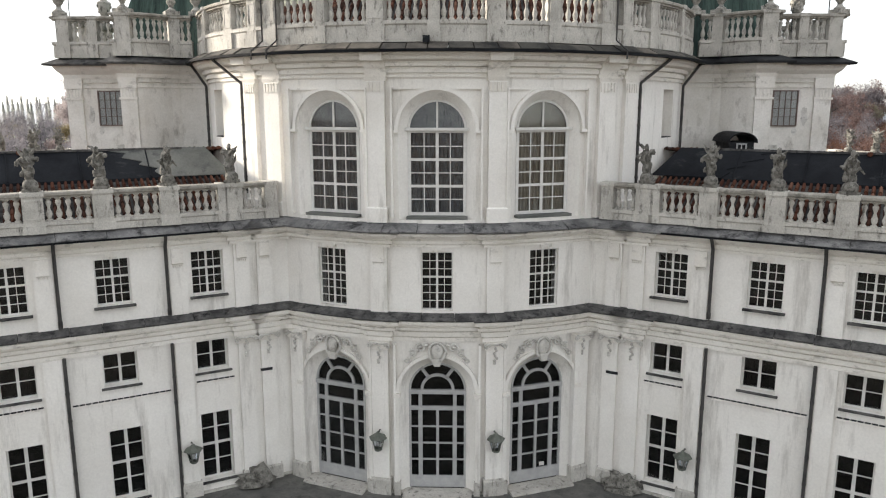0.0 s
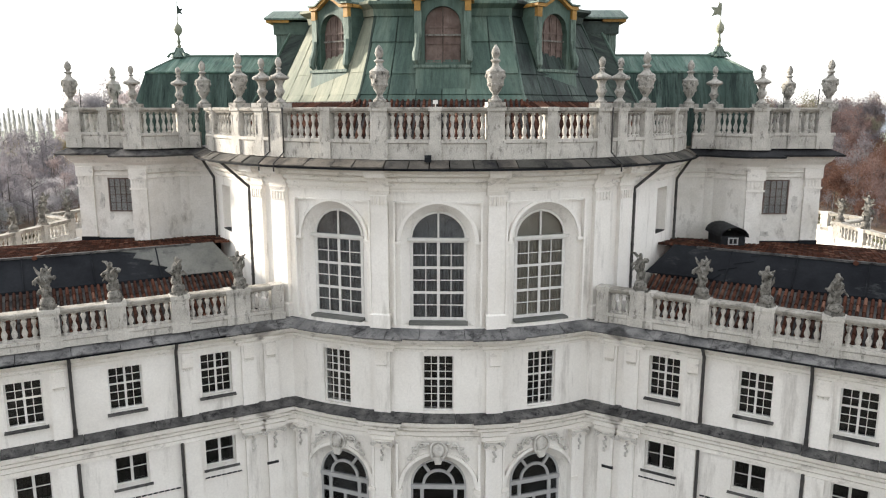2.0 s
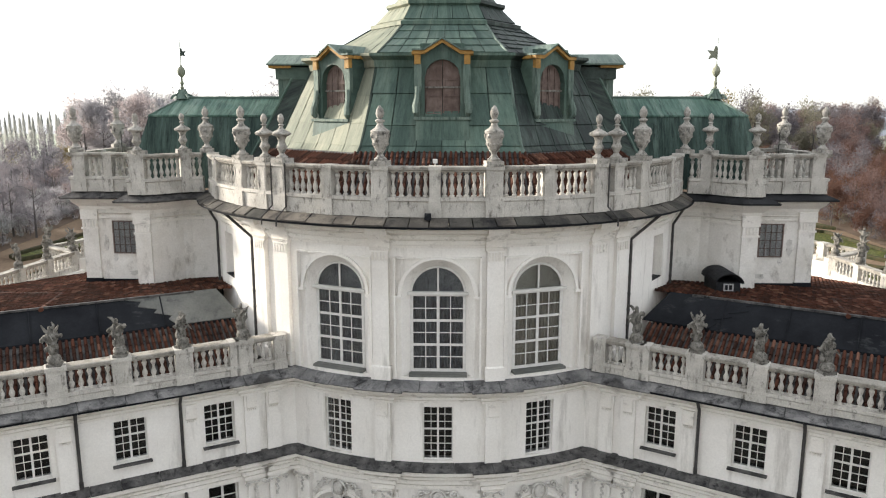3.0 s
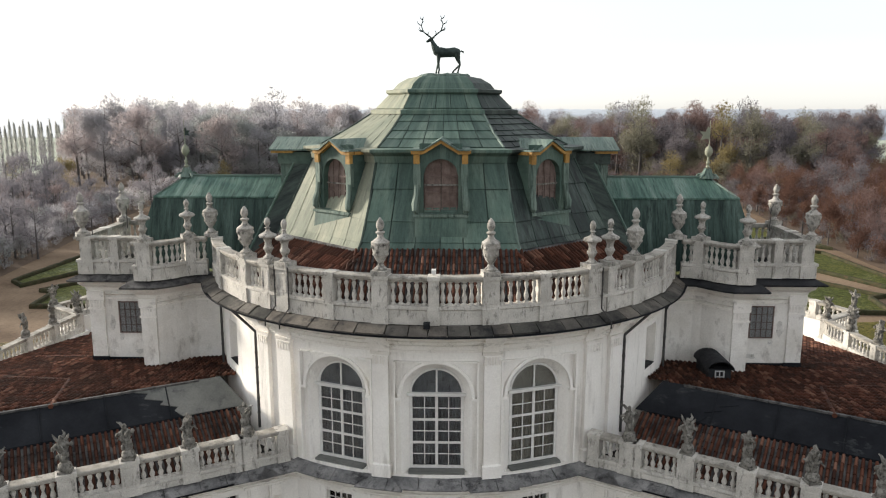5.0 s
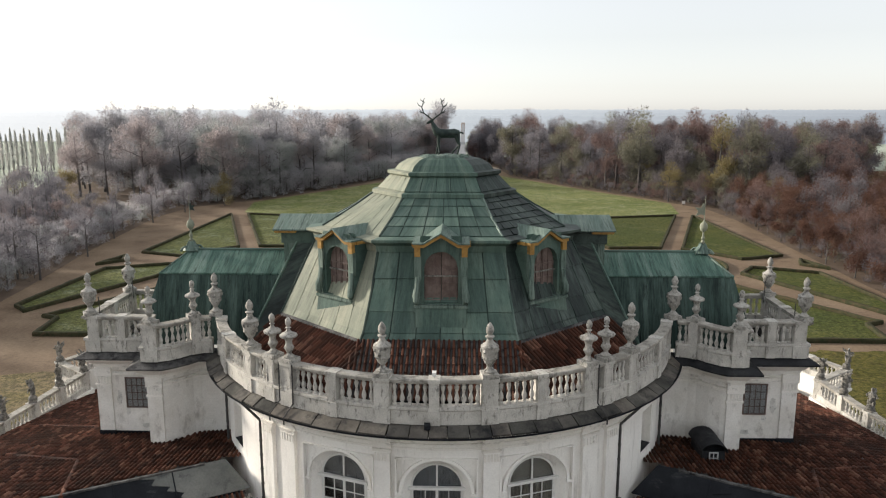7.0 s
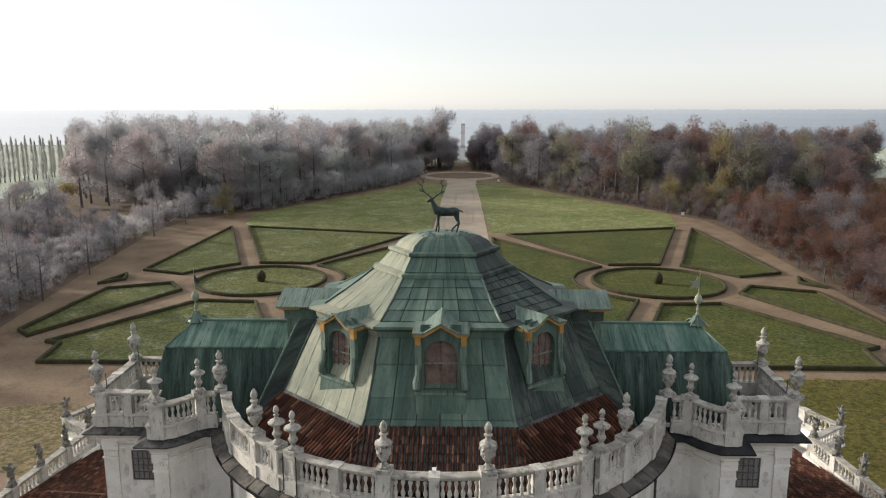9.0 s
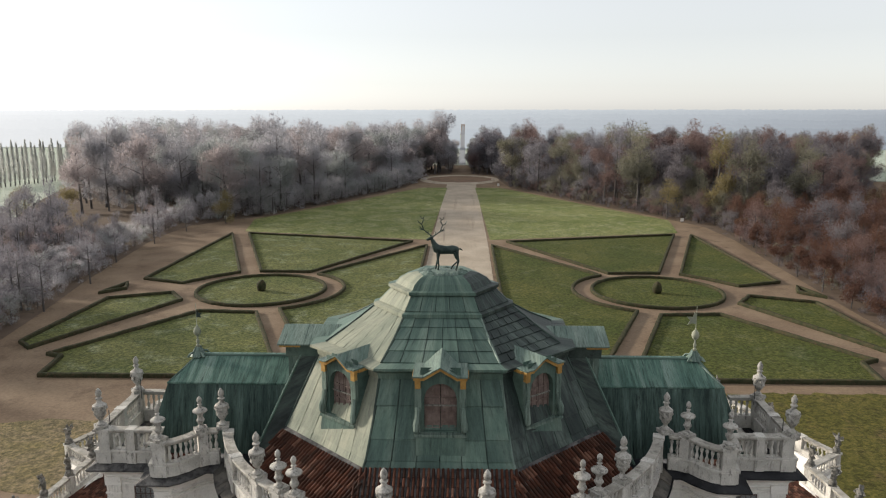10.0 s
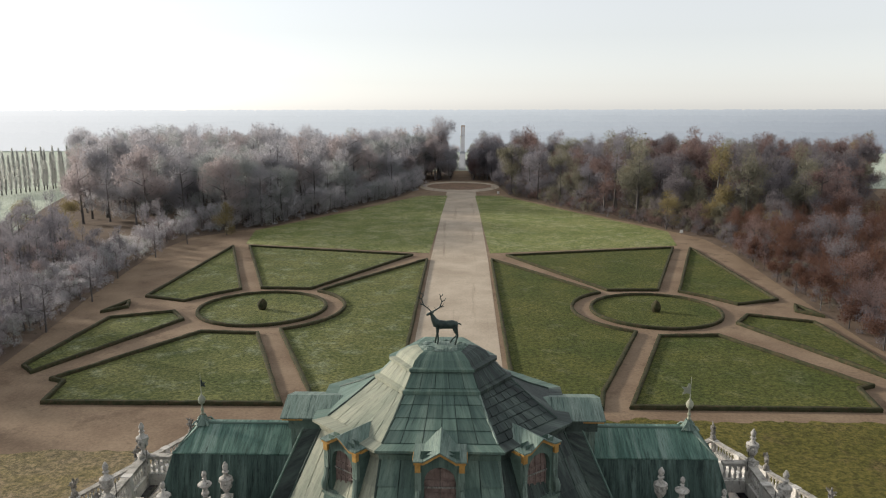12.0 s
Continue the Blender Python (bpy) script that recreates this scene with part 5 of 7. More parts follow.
dome = empty("roof_dome", None, "tall faceted copper mansard roof with green patina streaks", "roof", "", "structure")
rings = [oct_ring(16.55, 2.95, 26.1, 6.85, 29.85), oct_ring(16.85, 2.85, 26.3, 6.7, 30.0), oct_ring(18.2, 2.62, 27.05, 6.1, 30.35), oct_ring(19.6, 2.45, 27.75, 5.45, 30.7)]
corn = [oct_ring(19.6, 2.5, 27.7, 5.5, 30.65), oct_ring(19.85, 2.52, 27.66, 5.54, 30.62), oct_ring(20.0, 2.66, 27.45, 5.8, 30.45), oct_ring(20.1, 2.66, 27.45, 5.8, 30.45), oct_ring(20.14, 2.4, 28.05, 5.15, 30.8)]
upper = [oct_ring(20.14, 2.4, 28.05, 5.15, 30.8), oct_ring(20.75, 2.0, 29.25, 4.1, 31.65), oct_ring(21.4, 1.66, 30.35, 3.15, 32.4)]
crown = [oct_ring(21.4, 1.72, 30.28, 3.2, 32.35), oct_ring(21.55, 1.72, 30.28, 3.2, 32.35), oct_ring(21.62, 1.6, 30.45, 2.95, 32.4), oct_ring(22.2, 1.38, 30.85, 2.4, 32.45), oct_ring(22.28, 1.46, 30.75, 2.52, 32.45), oct_ring(22.4, 1.46, 30.75, 2.52, 32.45), oct_ring(22.44, 1.32, 30.95, 2.2, 32.48), oct_ring(22.68, 1.22, 31.1, 2.0, 32.5), oct_ring(22.9, 1.0, 31.35, 1.6, 32.52), oct_ring(22.98, 0.85, 31.5, 1.2, 32.55)]


def stack(rs):
    b = Build()
    b.add([p for r in rs for p in r], [(j * 8 + i, j * 8 + (i + 1) % 8, (j + 1) * 8 + (i + 1) % 8, (j + 1) * 8 + i) for j in range(len(rs) - 1) for i in range(8)])
    return b


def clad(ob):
    """Copper, bleaching and painted sun on one facet, streaks and painted shade on two."""
    for mat in (COPPER_BLEACHED_LIT, COPPER_STREAKED_SHADED):
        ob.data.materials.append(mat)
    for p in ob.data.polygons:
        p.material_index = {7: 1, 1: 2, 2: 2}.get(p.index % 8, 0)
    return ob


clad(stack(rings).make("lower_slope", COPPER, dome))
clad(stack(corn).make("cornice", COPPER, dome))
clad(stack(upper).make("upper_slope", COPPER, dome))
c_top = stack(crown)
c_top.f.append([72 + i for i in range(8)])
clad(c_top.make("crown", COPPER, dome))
for rs in (rings, upper):
    for i in range(8):
        Build().tube([r[i] for r in rs], [0.06] * len(rs), 6).make("hip_roll", COPPER_PALE if i == 1 else SEAM, dome)


seam_rnd = random.Random(21)


def panels(rs, i, cols, rows, stagger=0.0, lift=0.03):
    """Lapped copper sheets on the facet i, each with its lower edge proud, and standing seams between the columns."""
    n = len(rs) - 1

    def at(f, t):
        a = min(int(f * n), n - 1)
        u = f * n - a
        p, q_ = (Vector(rs[a][m]).lerp(Vector(rs[a + 1][m]), u) for m in (i, (i + 1) % 8))
        return p.lerp(q_, t)

    out = (at(0.5, 1) - at(0.5, 0)).cross(at(1, 0.5) - at(0, 0.5)).normalized()
    mat = {7: COPPER_BLEACHED_LIT, 1: COPPER_STREAKED_SHADED}.get(i, COPPER)
    ts = [0.0] + [(k + seam_rnd.uniform(-0.1, 0.1)) / cols for k in range(1, cols)] + [1.0]
    fs = [0.0] + [(k + seam_rnd.uniform(-0.07, 0.07)) / rows for k in range(1, rows)] + [1.0]
    for j in range(rows):
        shift = stagger * (j % 2) / cols
        cut = sorted({0.0, 1.0} | {min(1.0, max(0.0, t + shift)) for t in ts})
        for t0, t1 in zip(cut, cut[1:]):
            if t1 - t0 < 0.03:
                continue
            g, h, e = (0.003, 0.002, 0.0) if i == 7 else (0.005, 0.006, seam_rnd.uniform(0, 0.02))
            foot = [at(fs[j] + h, t0 + g), at(fs[j] + h, t1 - g)]
            head = [at(fs[j + 1] - h, t1 - g), at(fs[j + 1] - h, t0 + g)]
            top = [p + out * (lift + e) for p in foot] + [p + out * 0.008 for p in head]
            Build().add(top + foot + head, [(0, 1, 2, 3), (0, 4, 5, 1), (1, 5, 6, 2), (2, 6, 7, 3), (3, 7, 4, 0)]).make("panel", mat, dome)
    if not stagger:
        for t in ts[1:-1]:
            pts = [at(k / n, t) + out * 0.012 for k in range(n + 1)]
            Build().tube(pts, [0.018] * len(pts), 4).make("seam", SEAM if i != 7 else mat, dome)


for i in (7, 0, 1):
    panels(rings, i, 6, 4, 0.0, 0.012 if i == 7 else 0.03)
    panels(upper, i, 6, {7: 3, 0: 4, 1: 6}[i], 0.5 if i == 1 else 0.0, 0.01 if i == 7 else 0.026)
    panels(crown[2:4], i, 5, 1)
# transverse roof towards the pavilions
for side in (-1, 1):
    lo = [(side * x, y, z) for x, y, z in ((5.0, 29.3, 15.2), (8.3, 29.3, 15.2), (8.3, 35.9, 15.2), (5.0, 35.9, 15.2))]
    hi = [(side * x, y, z) for x, y, z in ((5.0, 31.3, 19.35), (6.4, 31.3, 19.35), (6.4, 33.9, 19.35), (5.0, 33.9, 19.35))]
    Build().add(lo + hi, [(0, 1, 5, 4), (1, 2, 6, 5), (2, 3, 7, 6), (4, 5, 6, 7)]).make("side_slope", COPPER_STREAKED_SHADED, dome)
    Build().tube([lo[1], hi[1]], [0.06, 0.06], 6).make("hip_roll", COPPER, dome)
    x0, x1 = sorted((side * 4.5, side * 7.08))
    Build().box(x0, x1, 31.25, 33.95, 19.3, 19.8).make("attic", COPPER_STREAKED_SHADED if side > 0 else COPPER, dome)
    p0, p1 = sorted((side * 6.1, side * 7.0))
    Build().box(p0, p1, 31.35, 33.85, 17.7, 19.32).make("attic_pier", COPPER_PALE, dome)
    g0, g1 = sorted((side * 6.4, side * 7.34))
    b = Build().box(g0, g1, 31.1, 34.1, 19.76, 19.86)
    b.make("gilt_cornice", GILT, dome, "ochre gilt cornice strip")
    e0, e1 = sorted((side * 4.4, side * 7.4))
    vs = [(x, y, z) for x in (e0, e1) for y, z in ((31.0, 19.87), (34.2, 19.87), (34.2, 19.93), (32.6, 20.4), (31.0, 19.93))]
    Build().add(vs, [(0, 4, 3, 2, 1), (5, 6, 7, 8, 9), (0, 5, 9, 4), (4, 9, 8, 3), (3, 8, 7, 2), (0, 1, 6, 5)]).make("attic_roof", COPPER_PALE, dome)


def dormer(m, label):
    """A gabled dormer with an arched shuttered window; the front is at y 0 and z 0 is the sill."""
    d = empty("dormer", m, label, "dormer", "dormers of the great roof")
    w, h = 0.64, 2.27
    for sx in (-1, 1):
        Build().box(sx * 0.87 - 0.1, sx * 0.87 + 0.1, 0.0, 2.6, -0.05, h).make("cheek", COPPER, d)
        b = Build().box(sx * 0.87 - 0.13, sx * 0.87 + 0.13, -0.06, 0.1, 1.0, h - 0.38)
        b.tube([(sx * 0.87, -0.02, 1.1), (sx * 0.89, -0.06, 0.7), (sx * 0.94, -0.13, 0.4), (sx * 0.93, -0.16, 0.2), (sx * 0.88, -0.08, 0.08)], [0.11, 0.12, 0.15, 0.13, 0.08], 8)
        b.make("scroll", COPPER_PALE, d, "pale green copper side scroll", True)
    Build().box(-1.02, 1.02, -0.22, 0.6, -0.06, 0.04).make("sill", COPPER_PALE, d)
    b = Build()
    vs = [(x, y, z) for z, y0 in ((-0.92, -0.3), (-0.06, -0.16)) for y in (y0, 0.9) for x in (-0.95, 0.95)]
    b.add(vs, [(0, 2, 3, 1), (4, 5, 7, 6), (0, 1, 5, 4), (2, 6, 7, 3), (0, 4, 6, 2), (1, 3, 7, 5)])
    b.make("apron", COPPER, d)
    b = Build()
    wall(b, lambda s, z, y: (s, 0.04 + y, z), -0.78, 0.78, 0.04, h + 0.32, [(-w, w, 0.08, 1.4, 1.0)], 0.3, 0.2)
    b.make("front_panel", COPPER, d)
    for sx in (-1, 1):
        leaf = Build().box(min(sx * 0.01, sx * w), max(sx * 0.01, sx * w), 0.28, 0.32, 0.05, 2.04).make("shutter", BROWN_WOOD, d, "dark brown panelled wooden shutter")
        for x in (0.04, 0.32, w - 0.06):
            Build().box(sx * x - 0.022, sx * x + 0.022, 0.24, 0.28, 0.08, 1.4 + 0.5 * (x < 0.5)).make("stile", BROWN_WOOD, leaf)
        for z in (0.14, 0.8, 1.36):
            Build().box(min(sx * 0.06, sx * (w - 0.04)), max(sx * 0.06, sx * (w - 0.04)), 0.235, 0.28, z - 0.03, z + 0.03).make("rail", BROWN_WOOD, leaf)
    Build().box(-w, w, 0.2, 0.24, 1.05, 1.11).make("crossbar", STATUE, d, "pale weathered crossbar")
    b = Build()
    prof = [(-1.04, h - 0.05), (-0.64, h - 0.05), (0, h + 0.34), (0.64, h - 0.05), (1.04, h - 0.05)]
    vs = [(x, y, z + k) for y in (-0.14, 0.1) for x, z in prof for k in (0, 0.12)]
    fs = []
    for i in range(4):
        fs += [(2 * i, 2 * i + 2, 2 * i + 3, 2 * i + 1), (10 + 2 * i, 11 + 2 * i, 13 + 2 * i, 12 + 2 * i), (2 * i, 10 + 2 * i, 12 + 2 * i, 2 * i + 2), (2 * i + 1, 2 * i + 3, 13 + 2 * i, 11 + 2 * i)]
    b.add(vs, fs + [(0, 1, 11, 10), (8, 18, 19, 9)])
    b.make("gilt_cornice", GILT, d, "ochre gilt cornice strip")
    for sx in (-1, 1):
        Build().box(sx * 0.88 - 0.11, sx * 0.88 + 0.11, -0.09, 0.08, h - 0.4, h - 0.06).make("gilt_block", GILT, d, "ochre gilt block")
        Build().box(sx * 1.0 - 0.1, sx * 1.0 + 0.1, 0.1, 1.5, h - 0.05, h + 0.06).make("gilt_return", GILT, d, "ochre gilt side cornice")
    vs = [(x * 1.03, y, z + k) for y in (-0.2, 2.75) for x, z in prof for k in (0.125, 0.18)]
    Build().add(vs, fs + [(0, 1, 11, 10), (8, 18, 19, 9)]).make("dormer_roof", COPPER_PALE, d)
    return d


front_dormer = dormer(pose(0.04, 26.62, 17.77), "copper dormer with gilt cornice and brown shutters")
copy_thing(front_dormer, pose(-4.15, 28.14, 17.68, 0, 0, -38))
copy_thing(front_dormer, pose(4.15, 28.14, 17.68, 0, 0, 38))

# tile skirt below the copper roof
skirt = empty("roof_skirt", None, "red clay tile skirt roof inside the balustrade", "roof", "", "structure")
lo = [(-3.5, 23.55, 15.2), (3.5, 23.55, 15.2), (8.2, 28.0, 15.2), (-8.2, 28.0, 15.2)]
hi = [(-2.9, 26.2, 16.62), (2.9, 26.2, 16.62), (6.8, 29.95, 16.62), (-6.8, 29.95, 16.62)]
Build().add(lo + hi, [(0, 1, 5, 4), (1, 2, 6, 5), (3, 0, 4, 7)]).make("roof_deck", LEDGE, skirt)


def facet_tiles(a, c, d, e):
    """Tiles on the slope between the eave a-c and the upper edge d-e, cut to it."""
    a, c, d, e = (Vector(p) for p in (a, c, d, e))
    al = (c - a).normalized()
    up = (d - a) - al * (d - a).dot(al)
    rise = up.length
    up.normalize()
    t0, t1, top0, top1 = 0.0, (c - a).dot(al), (d - a).dot(al), (e - a).dot(al)
    lo_x, hi_x = min(t0, top0), max(t1, top1)

    def keep(x, y):
        v = Vector((x, y)) - a.xy
        n2 = al.xy.normalized()
        s = v.dot(n2)
        k = (v - n2 * s).length / max(1e-6, up.xy.length * rise)
        return t0 + (top0 - t0) * k - 0.05 <= s <= t1 + (top1 - t1) * k + 0.05
    tiled("roof_tiles", a + al * lo_x, al, up, hi_x - lo_x, rise, "red-brown half-round clay tiles", keep, 0.188, 0.4, skirt)


facet_tiles(lo[0], lo[1], hi[0], hi[1])
facet_tiles(lo[1], lo[2], hi[1], hi[2])
facet_tiles(lo[3], lo[0], hi[3], hi[0])
b = Build()
b.sweep(arc(R - 0.1, -75, 75), [(-3.0, 14.9), (0, 14.9), (0, 15.0), (-3.0, 15.0)])
tagged(b.make("gutter_deck", LEAD), "dark lead gutter floor behind the balustrade", "roof", "", "structure")

# ---- details of the front ----
def pipe(pts, label="dark iron rainwater downpipe on the wall", r=0.05):
    p = empty("downpipe", None, label, "downpipe", "downpipes")
    Build().tube(pts, [r] * len(pts), 8).make("pipe", IRON, p, "", True)
    for k in range(1, 6):
        q0, q1 = Vector(pts[-2]), Vector(pts[-1])
        c = q0.lerp(q1, k / 6)
        Build().lathe([(r + 0.015, -0.03), (r + 0.015, 0.03)], 8, Matrix.Translation(c)).make("collar", IRON, p)


for side in (-1, 1):
    for s in (-0.02, 3.05):
        x, y = arm_xy(side, s, 0.16)
        xe, ye = arm_xy(side, s, 0.44)
        xm, ym = arm_xy(side, s, 0.14)
        xl, yl = arm_xy(side, s, 0.46)
        pipe([(xe, ye, 9.02), (xl, yl, 8.95), (x, y, 8.6), (xm, ym, 6.6), (xm, ym, 6.4)])
        pipe([(xm, ym, 5.45), (xm, ym, 5.2), (xm, ym, 0.0)])
    for a0, a1, low in ((48.5, 43.0, 9.9), (73.5, 68.0, 10.6)):
        m0, m1, m2 = bay(side * a0, 0.72), bay(side * a0, 0.6), bay(side * a1, 0.13)
        pipe([(m0.translation.x, m0.translation.y, 14.5), (m1.translation.x, m1.translation.y, 14.38), (m2.translation.x, m2.translation.y, 13.62), (m2.translation.x, m2.translation.y, 13.4), (m2.translation.x, m2.translation.y, low)])

    # string courses between the storeys, their shadow line built as dark pieces
    for s0, s1, z in ((0.08, 2.95, 3.86), (-1.95, -0.7, 3.98), (3.7, 4.95, 3.98)):
        n = int((s1 - s0) / 0.17)
        p = empty("string_course", arm_bay(side, (s0 + s1) / 2, 0.0, z), "narrow plaster string course with a painted dark shadow line", "string course", "", "structure")
        L = s1 - s0
        Build().box(-L / 2, L / 2, -0.045, 0.01, -0.08, -0.02).make("ledge", TRIM, p)
        # near-black pieces paint the shadow line along the ledge
        me = Build().box(-0.076, 0.076, -0.03, 0.01, -0.02, 0.022).mesh("slot", SLATE)
        for k in range(n):
            shared("slot", me, p, pose(-L / 2 + L * (k + 0.5) / n, 0, 0))
    ob = Build().box(-0.2, 0.2, -0.03, 0.02, -0.045, 0.045).make("wall_vent", SLATE, None, "short dark vent slot in the corner pilaster", False, arm_bay(side, -3.0, 0.12, 4.08))
    tagged(ob, "", "vent")
    # brackets over the mezzanine windows
    for s in ARM_WINDOWS[:3]:
        p = empty("keystone_block", arm_bay(side, s, 0.0, 0.0), "small plaster keystone bracket over a mezzanine window", "keystone", "", "structure")
        b = Build().box(-0.17, 0.17, -0.07, 0.0, 8.4, 8.52)
        for k in (-0.1, 0, 0.1):
            b.lathe([(0.025, 0), (0.03, 0.07)], 6, pose(k, -0.05, 8.345))
        b.make("keystone", TRIM, p)

for a in BAYS:
    b = Build().box(-0.2, 0.2, -0.1, 0.0, 8.42, 8.54)
    for k in (-0.12, 0, 0.12):
        b.lathe([(0.025, 0), (0.032, 0.08)], 6, pose(k, -0.07, 8.36))
    tagged(b.make("keystone", TRIM, None, "small plaster keystone bracket over a mezzanine window", False, bay(a)), "", "keystone", "", "structure")


def guttae(m, w, z, n=5):
    b = Build()
    for k in range(n):
        b.lathe([(0.018, 0), (0.028, 0.08)], 6, pose(-w / 2 + w * (k + 0.5) / n, -0.12, z))
    tagged(b.make("guttae", TRIM, None, "row of small plaster drops under a pilaster block", False, m), "", "ornament", "", "structure")


for a in (-10.95, 10.95):
    guttae(bay(a), 0.42, 7.9)
for side in (-1, 1):
    for s in (-3.1, -2.35, -0.36, 3.38):
        guttae(arm_bay(side, s), 0.34, 7.9)


def capital(m):
    """Scrolls, shell and hanging drop of an Ionic capital."""
    p = empty("capital_ornament", m, "carved plaster scroll capital of a pilaster", "ornament", "", "structure")
    b = Build()
    for sx in (-1, 1):
        pts = [(sx * (0.3 - 0.1 * (1 - k / 9) * math.cos(k * 0.95)), -0.2, 5.27 + 0.1 * (1 - k / 9) * math.sin(k * 0.95)) for k in range(9)]
        b.tube(pts, [0.035] * 9, 6)
        b.tube([(sx * 0.3, -0.2, 5.36), (0, -0.22, 5.33)], [0.035, 0.03], 6)
    b.make("scroll", STUCCO, p, "", True)
    b = Build()
    for k in range(7):
        b.blob((0.04 * math.sin(k * 2), -0.15, 5.2 - 0.085 * k), (0.05, 0.035, 0.05), k, 0.3, 6)
    b.make("garland", STUCCO, p, "", True)


for a in (-10.95, 10.95, -29.4, 29.4):
    capital(bay(a, 0.08))
for side in (-1, 1):
    for s in (-3.1, -2.35):
        capital(arm_bay(side, s, 0.06))


def cartouche(a):
    """The shield and leaf scrolls above a door."""
    p = empty("cartouche", bay(a, 0.03), "stucco shield cartouche with leaf scrolls above a door", "ornament", "", "structure")
    b = Build().blob((0, -0.06, 5.08), (0.2, 0.09, 0.26), 3, 0.1, 14)
    b.make("shield", STUCCO, p, "", True)
    b = Build()
    pts = [(0.27 * math.cos(t) * (1 + 0.1 * math.cos(3 * t)), -0.07, 5.06 + 0.33 * math.sin(t)) for t in (2 * math.pi * k / 18 for k in range(19))]
    b.tube(pts, [0.045] * 19, 6)
    b.make("rim", STUCCO, p, "", True)
    for sx in (-1, 1):
        for j, (x0, z0, r) in enumerate(((0.52, 5.2, 0.17), (0.8, 5.02, 0.14), (0.98, 4.78, 0.1))):
            pts = [(sx * (x0 + r * (1 - k / 14) * math.cos(k * 0.7 + j)), -0.05, z0 + r * (1 - k / 14) * math.sin(k * 0.7 + j)) for k in range(12)]
            Build().tube(pts, [0.04 - 0.002 * k for k in range(12)], 6).make("leaf_scroll", STUCCO, p, "", True)
        b = Build()
        for k in range(6):
            b.blob((sx * (0.34 + 0.11 * k), -0.04, 5.3 - 0.05 * k * k * 0.35), (0.08, 0.05, 0.05), k, 0.5, 6)
        b.make("leaf", STUCCO, p, "", True)
    Build().taper(0, -0.06, 4.6, 4.86, 0.1, 0.07, 0.16, 0.09).make("keystone", STUCCO, p, "stained plaster keystone")


for a in BAYS:
    cartouche(a)


def lantern(m):
    """A wall lantern: bracket, hood, tapered glazed cage."""
    p = empty("wall_lantern", m, "old green-grey metal wall lantern on a bracket", "lantern", "wall lanterns")
    Build().tube([(0, 0.0, 0.35), (0, -0.15, 0.42), (0, -0.36, 0.36)], [0.025] * 3, 6).make("bracket", IRON, p)
    c = pose(0, -0.36, 0)
    Build().lathe([(0.3, 0.22), (0.31, 0.25), (0.16, 0.34), (0.07, 0.4), (0.03, 0.46)], 6, c).make("hood", LANTERN, p)
    b = Build()
    for k in range(6):
        t = 2 * math.pi * k / 6
        b.tube([(0.12 * math.cos(t), -0.36 + 0.12 * math.sin(t), -0.16), (0.21 * math.cos(t), -0.36 + 0.21 * math.sin(t), 0.22)], [0.014, 0.014], 4)
    b.lathe([(0.09, -0.22), (0.14, -0.18), (0.14, -0.14), (0.1, -0.13)], 6, c)
    b.make("cage", LANTERN, p)
    Build().lathe([(0.115, -0.14), (0.2, 0.21)], 6, c).make("glass", GLASS, p, "dim lantern glass").visible_shadow = False
    return p


first = lantern(bay(-10.95, 0.12, 1.95))
copy_thing(first, bay(10.95, 0.12, 1.95))
copy_thing(first, arm_bay(-1, -0.4, 0.1, 1.62))
copy_thing(first, arm_bay(1, -0.45, 0.1, 1.6))

# small fittings
cctv = empty("security_camera", bay(-0.4, 0.14, TOP), "small white security camera on the balustrade rail", "camera")
Build().box(-0.07, 0.07, -0.12, 0.12, 0.1, 0.22).make("body", FRAME_WHITE, cctv)
Build().box(-0.02, 0.02, -0.02, 0.02, 0, 0.1).make("bracket", FRAME_WHITE, cctv)
spout = empty("floodlight", bay(-1.6, 0.5, 14.6), "small grey floodlight on the eave slab", "lamp")
Build().box(-0.1, 0.1, -0.1, 0.06, 0.1, 0.3).make("housing", LEAD, spout)
Build().box(-0.03, 0.03, -0.03, 0.03, 0, 0.1).make("stand", IRON, spout)
for a in (-30.2, -33.9, 33.9):
    m = bay(a, 0.36)
    x, y = m.translation.x, m.translation.y
    m2 = bay(a, 0.85)
    ob = Build().tube([(x, y, TOP), (x, y, 14.9), (m2.translation.x, m2.translation.y, 14.56), (m2.translation.x, m2.translation.y, 14.3)], [0.028] * 4, 6).make("lightning_cable", IRON, None, "thin dark lightning cable over balustrade and eave")
    tagged(ob, "", "cable")
for side in (-1, 1):
    for x, y in ((14.85, 30.15), (15.1, 34.0)):
        ob = Build().tube([(side * x, y, TOP - 0.3), (side * x, y, TOP + 0.75)], [0.02, 0.02], 6).make("support_rod", IRON, None, "thin black iron rod bracing a stone urn")
        tagged(ob, "", "rod")

# roof hut over a small window on the east roof
hut = empty("roof_hatch", pose(10.95, 27.5, 11.0) @ Matrix.Diagonal((0.75, 0.75, 0.74, 1)), "small dark hooded dormer hatch with white window on tile roof", "dormer")
b = Build()
n = 10
vs = [(0.62 * math.cos(math.pi * i / n), y, 0.75 + 0.42 * math.sin(math.pi * i / n)) for y in (-0.02, 2.2) for i in range(n + 1)]
vs += [(0.72 * math.cos(math.pi * i / n), y, 0.75 + 0.52 * math.sin(math.pi * i / n)) for y in (-0.15, 2.2) for i in range(n + 1)]
fs = []
for i in range(n):
    a0, a1 = i, n + 1 + i
    fs += [(a0, a0 + 1, a1 + 1, a1), (a0 + 22, a1 + 22, a1 + 23, a0 + 23), (a0, a0 + 22, a0 + 23, a0 + 1), (a1, a1 + 1, a1 + 23, a1 + 22)]
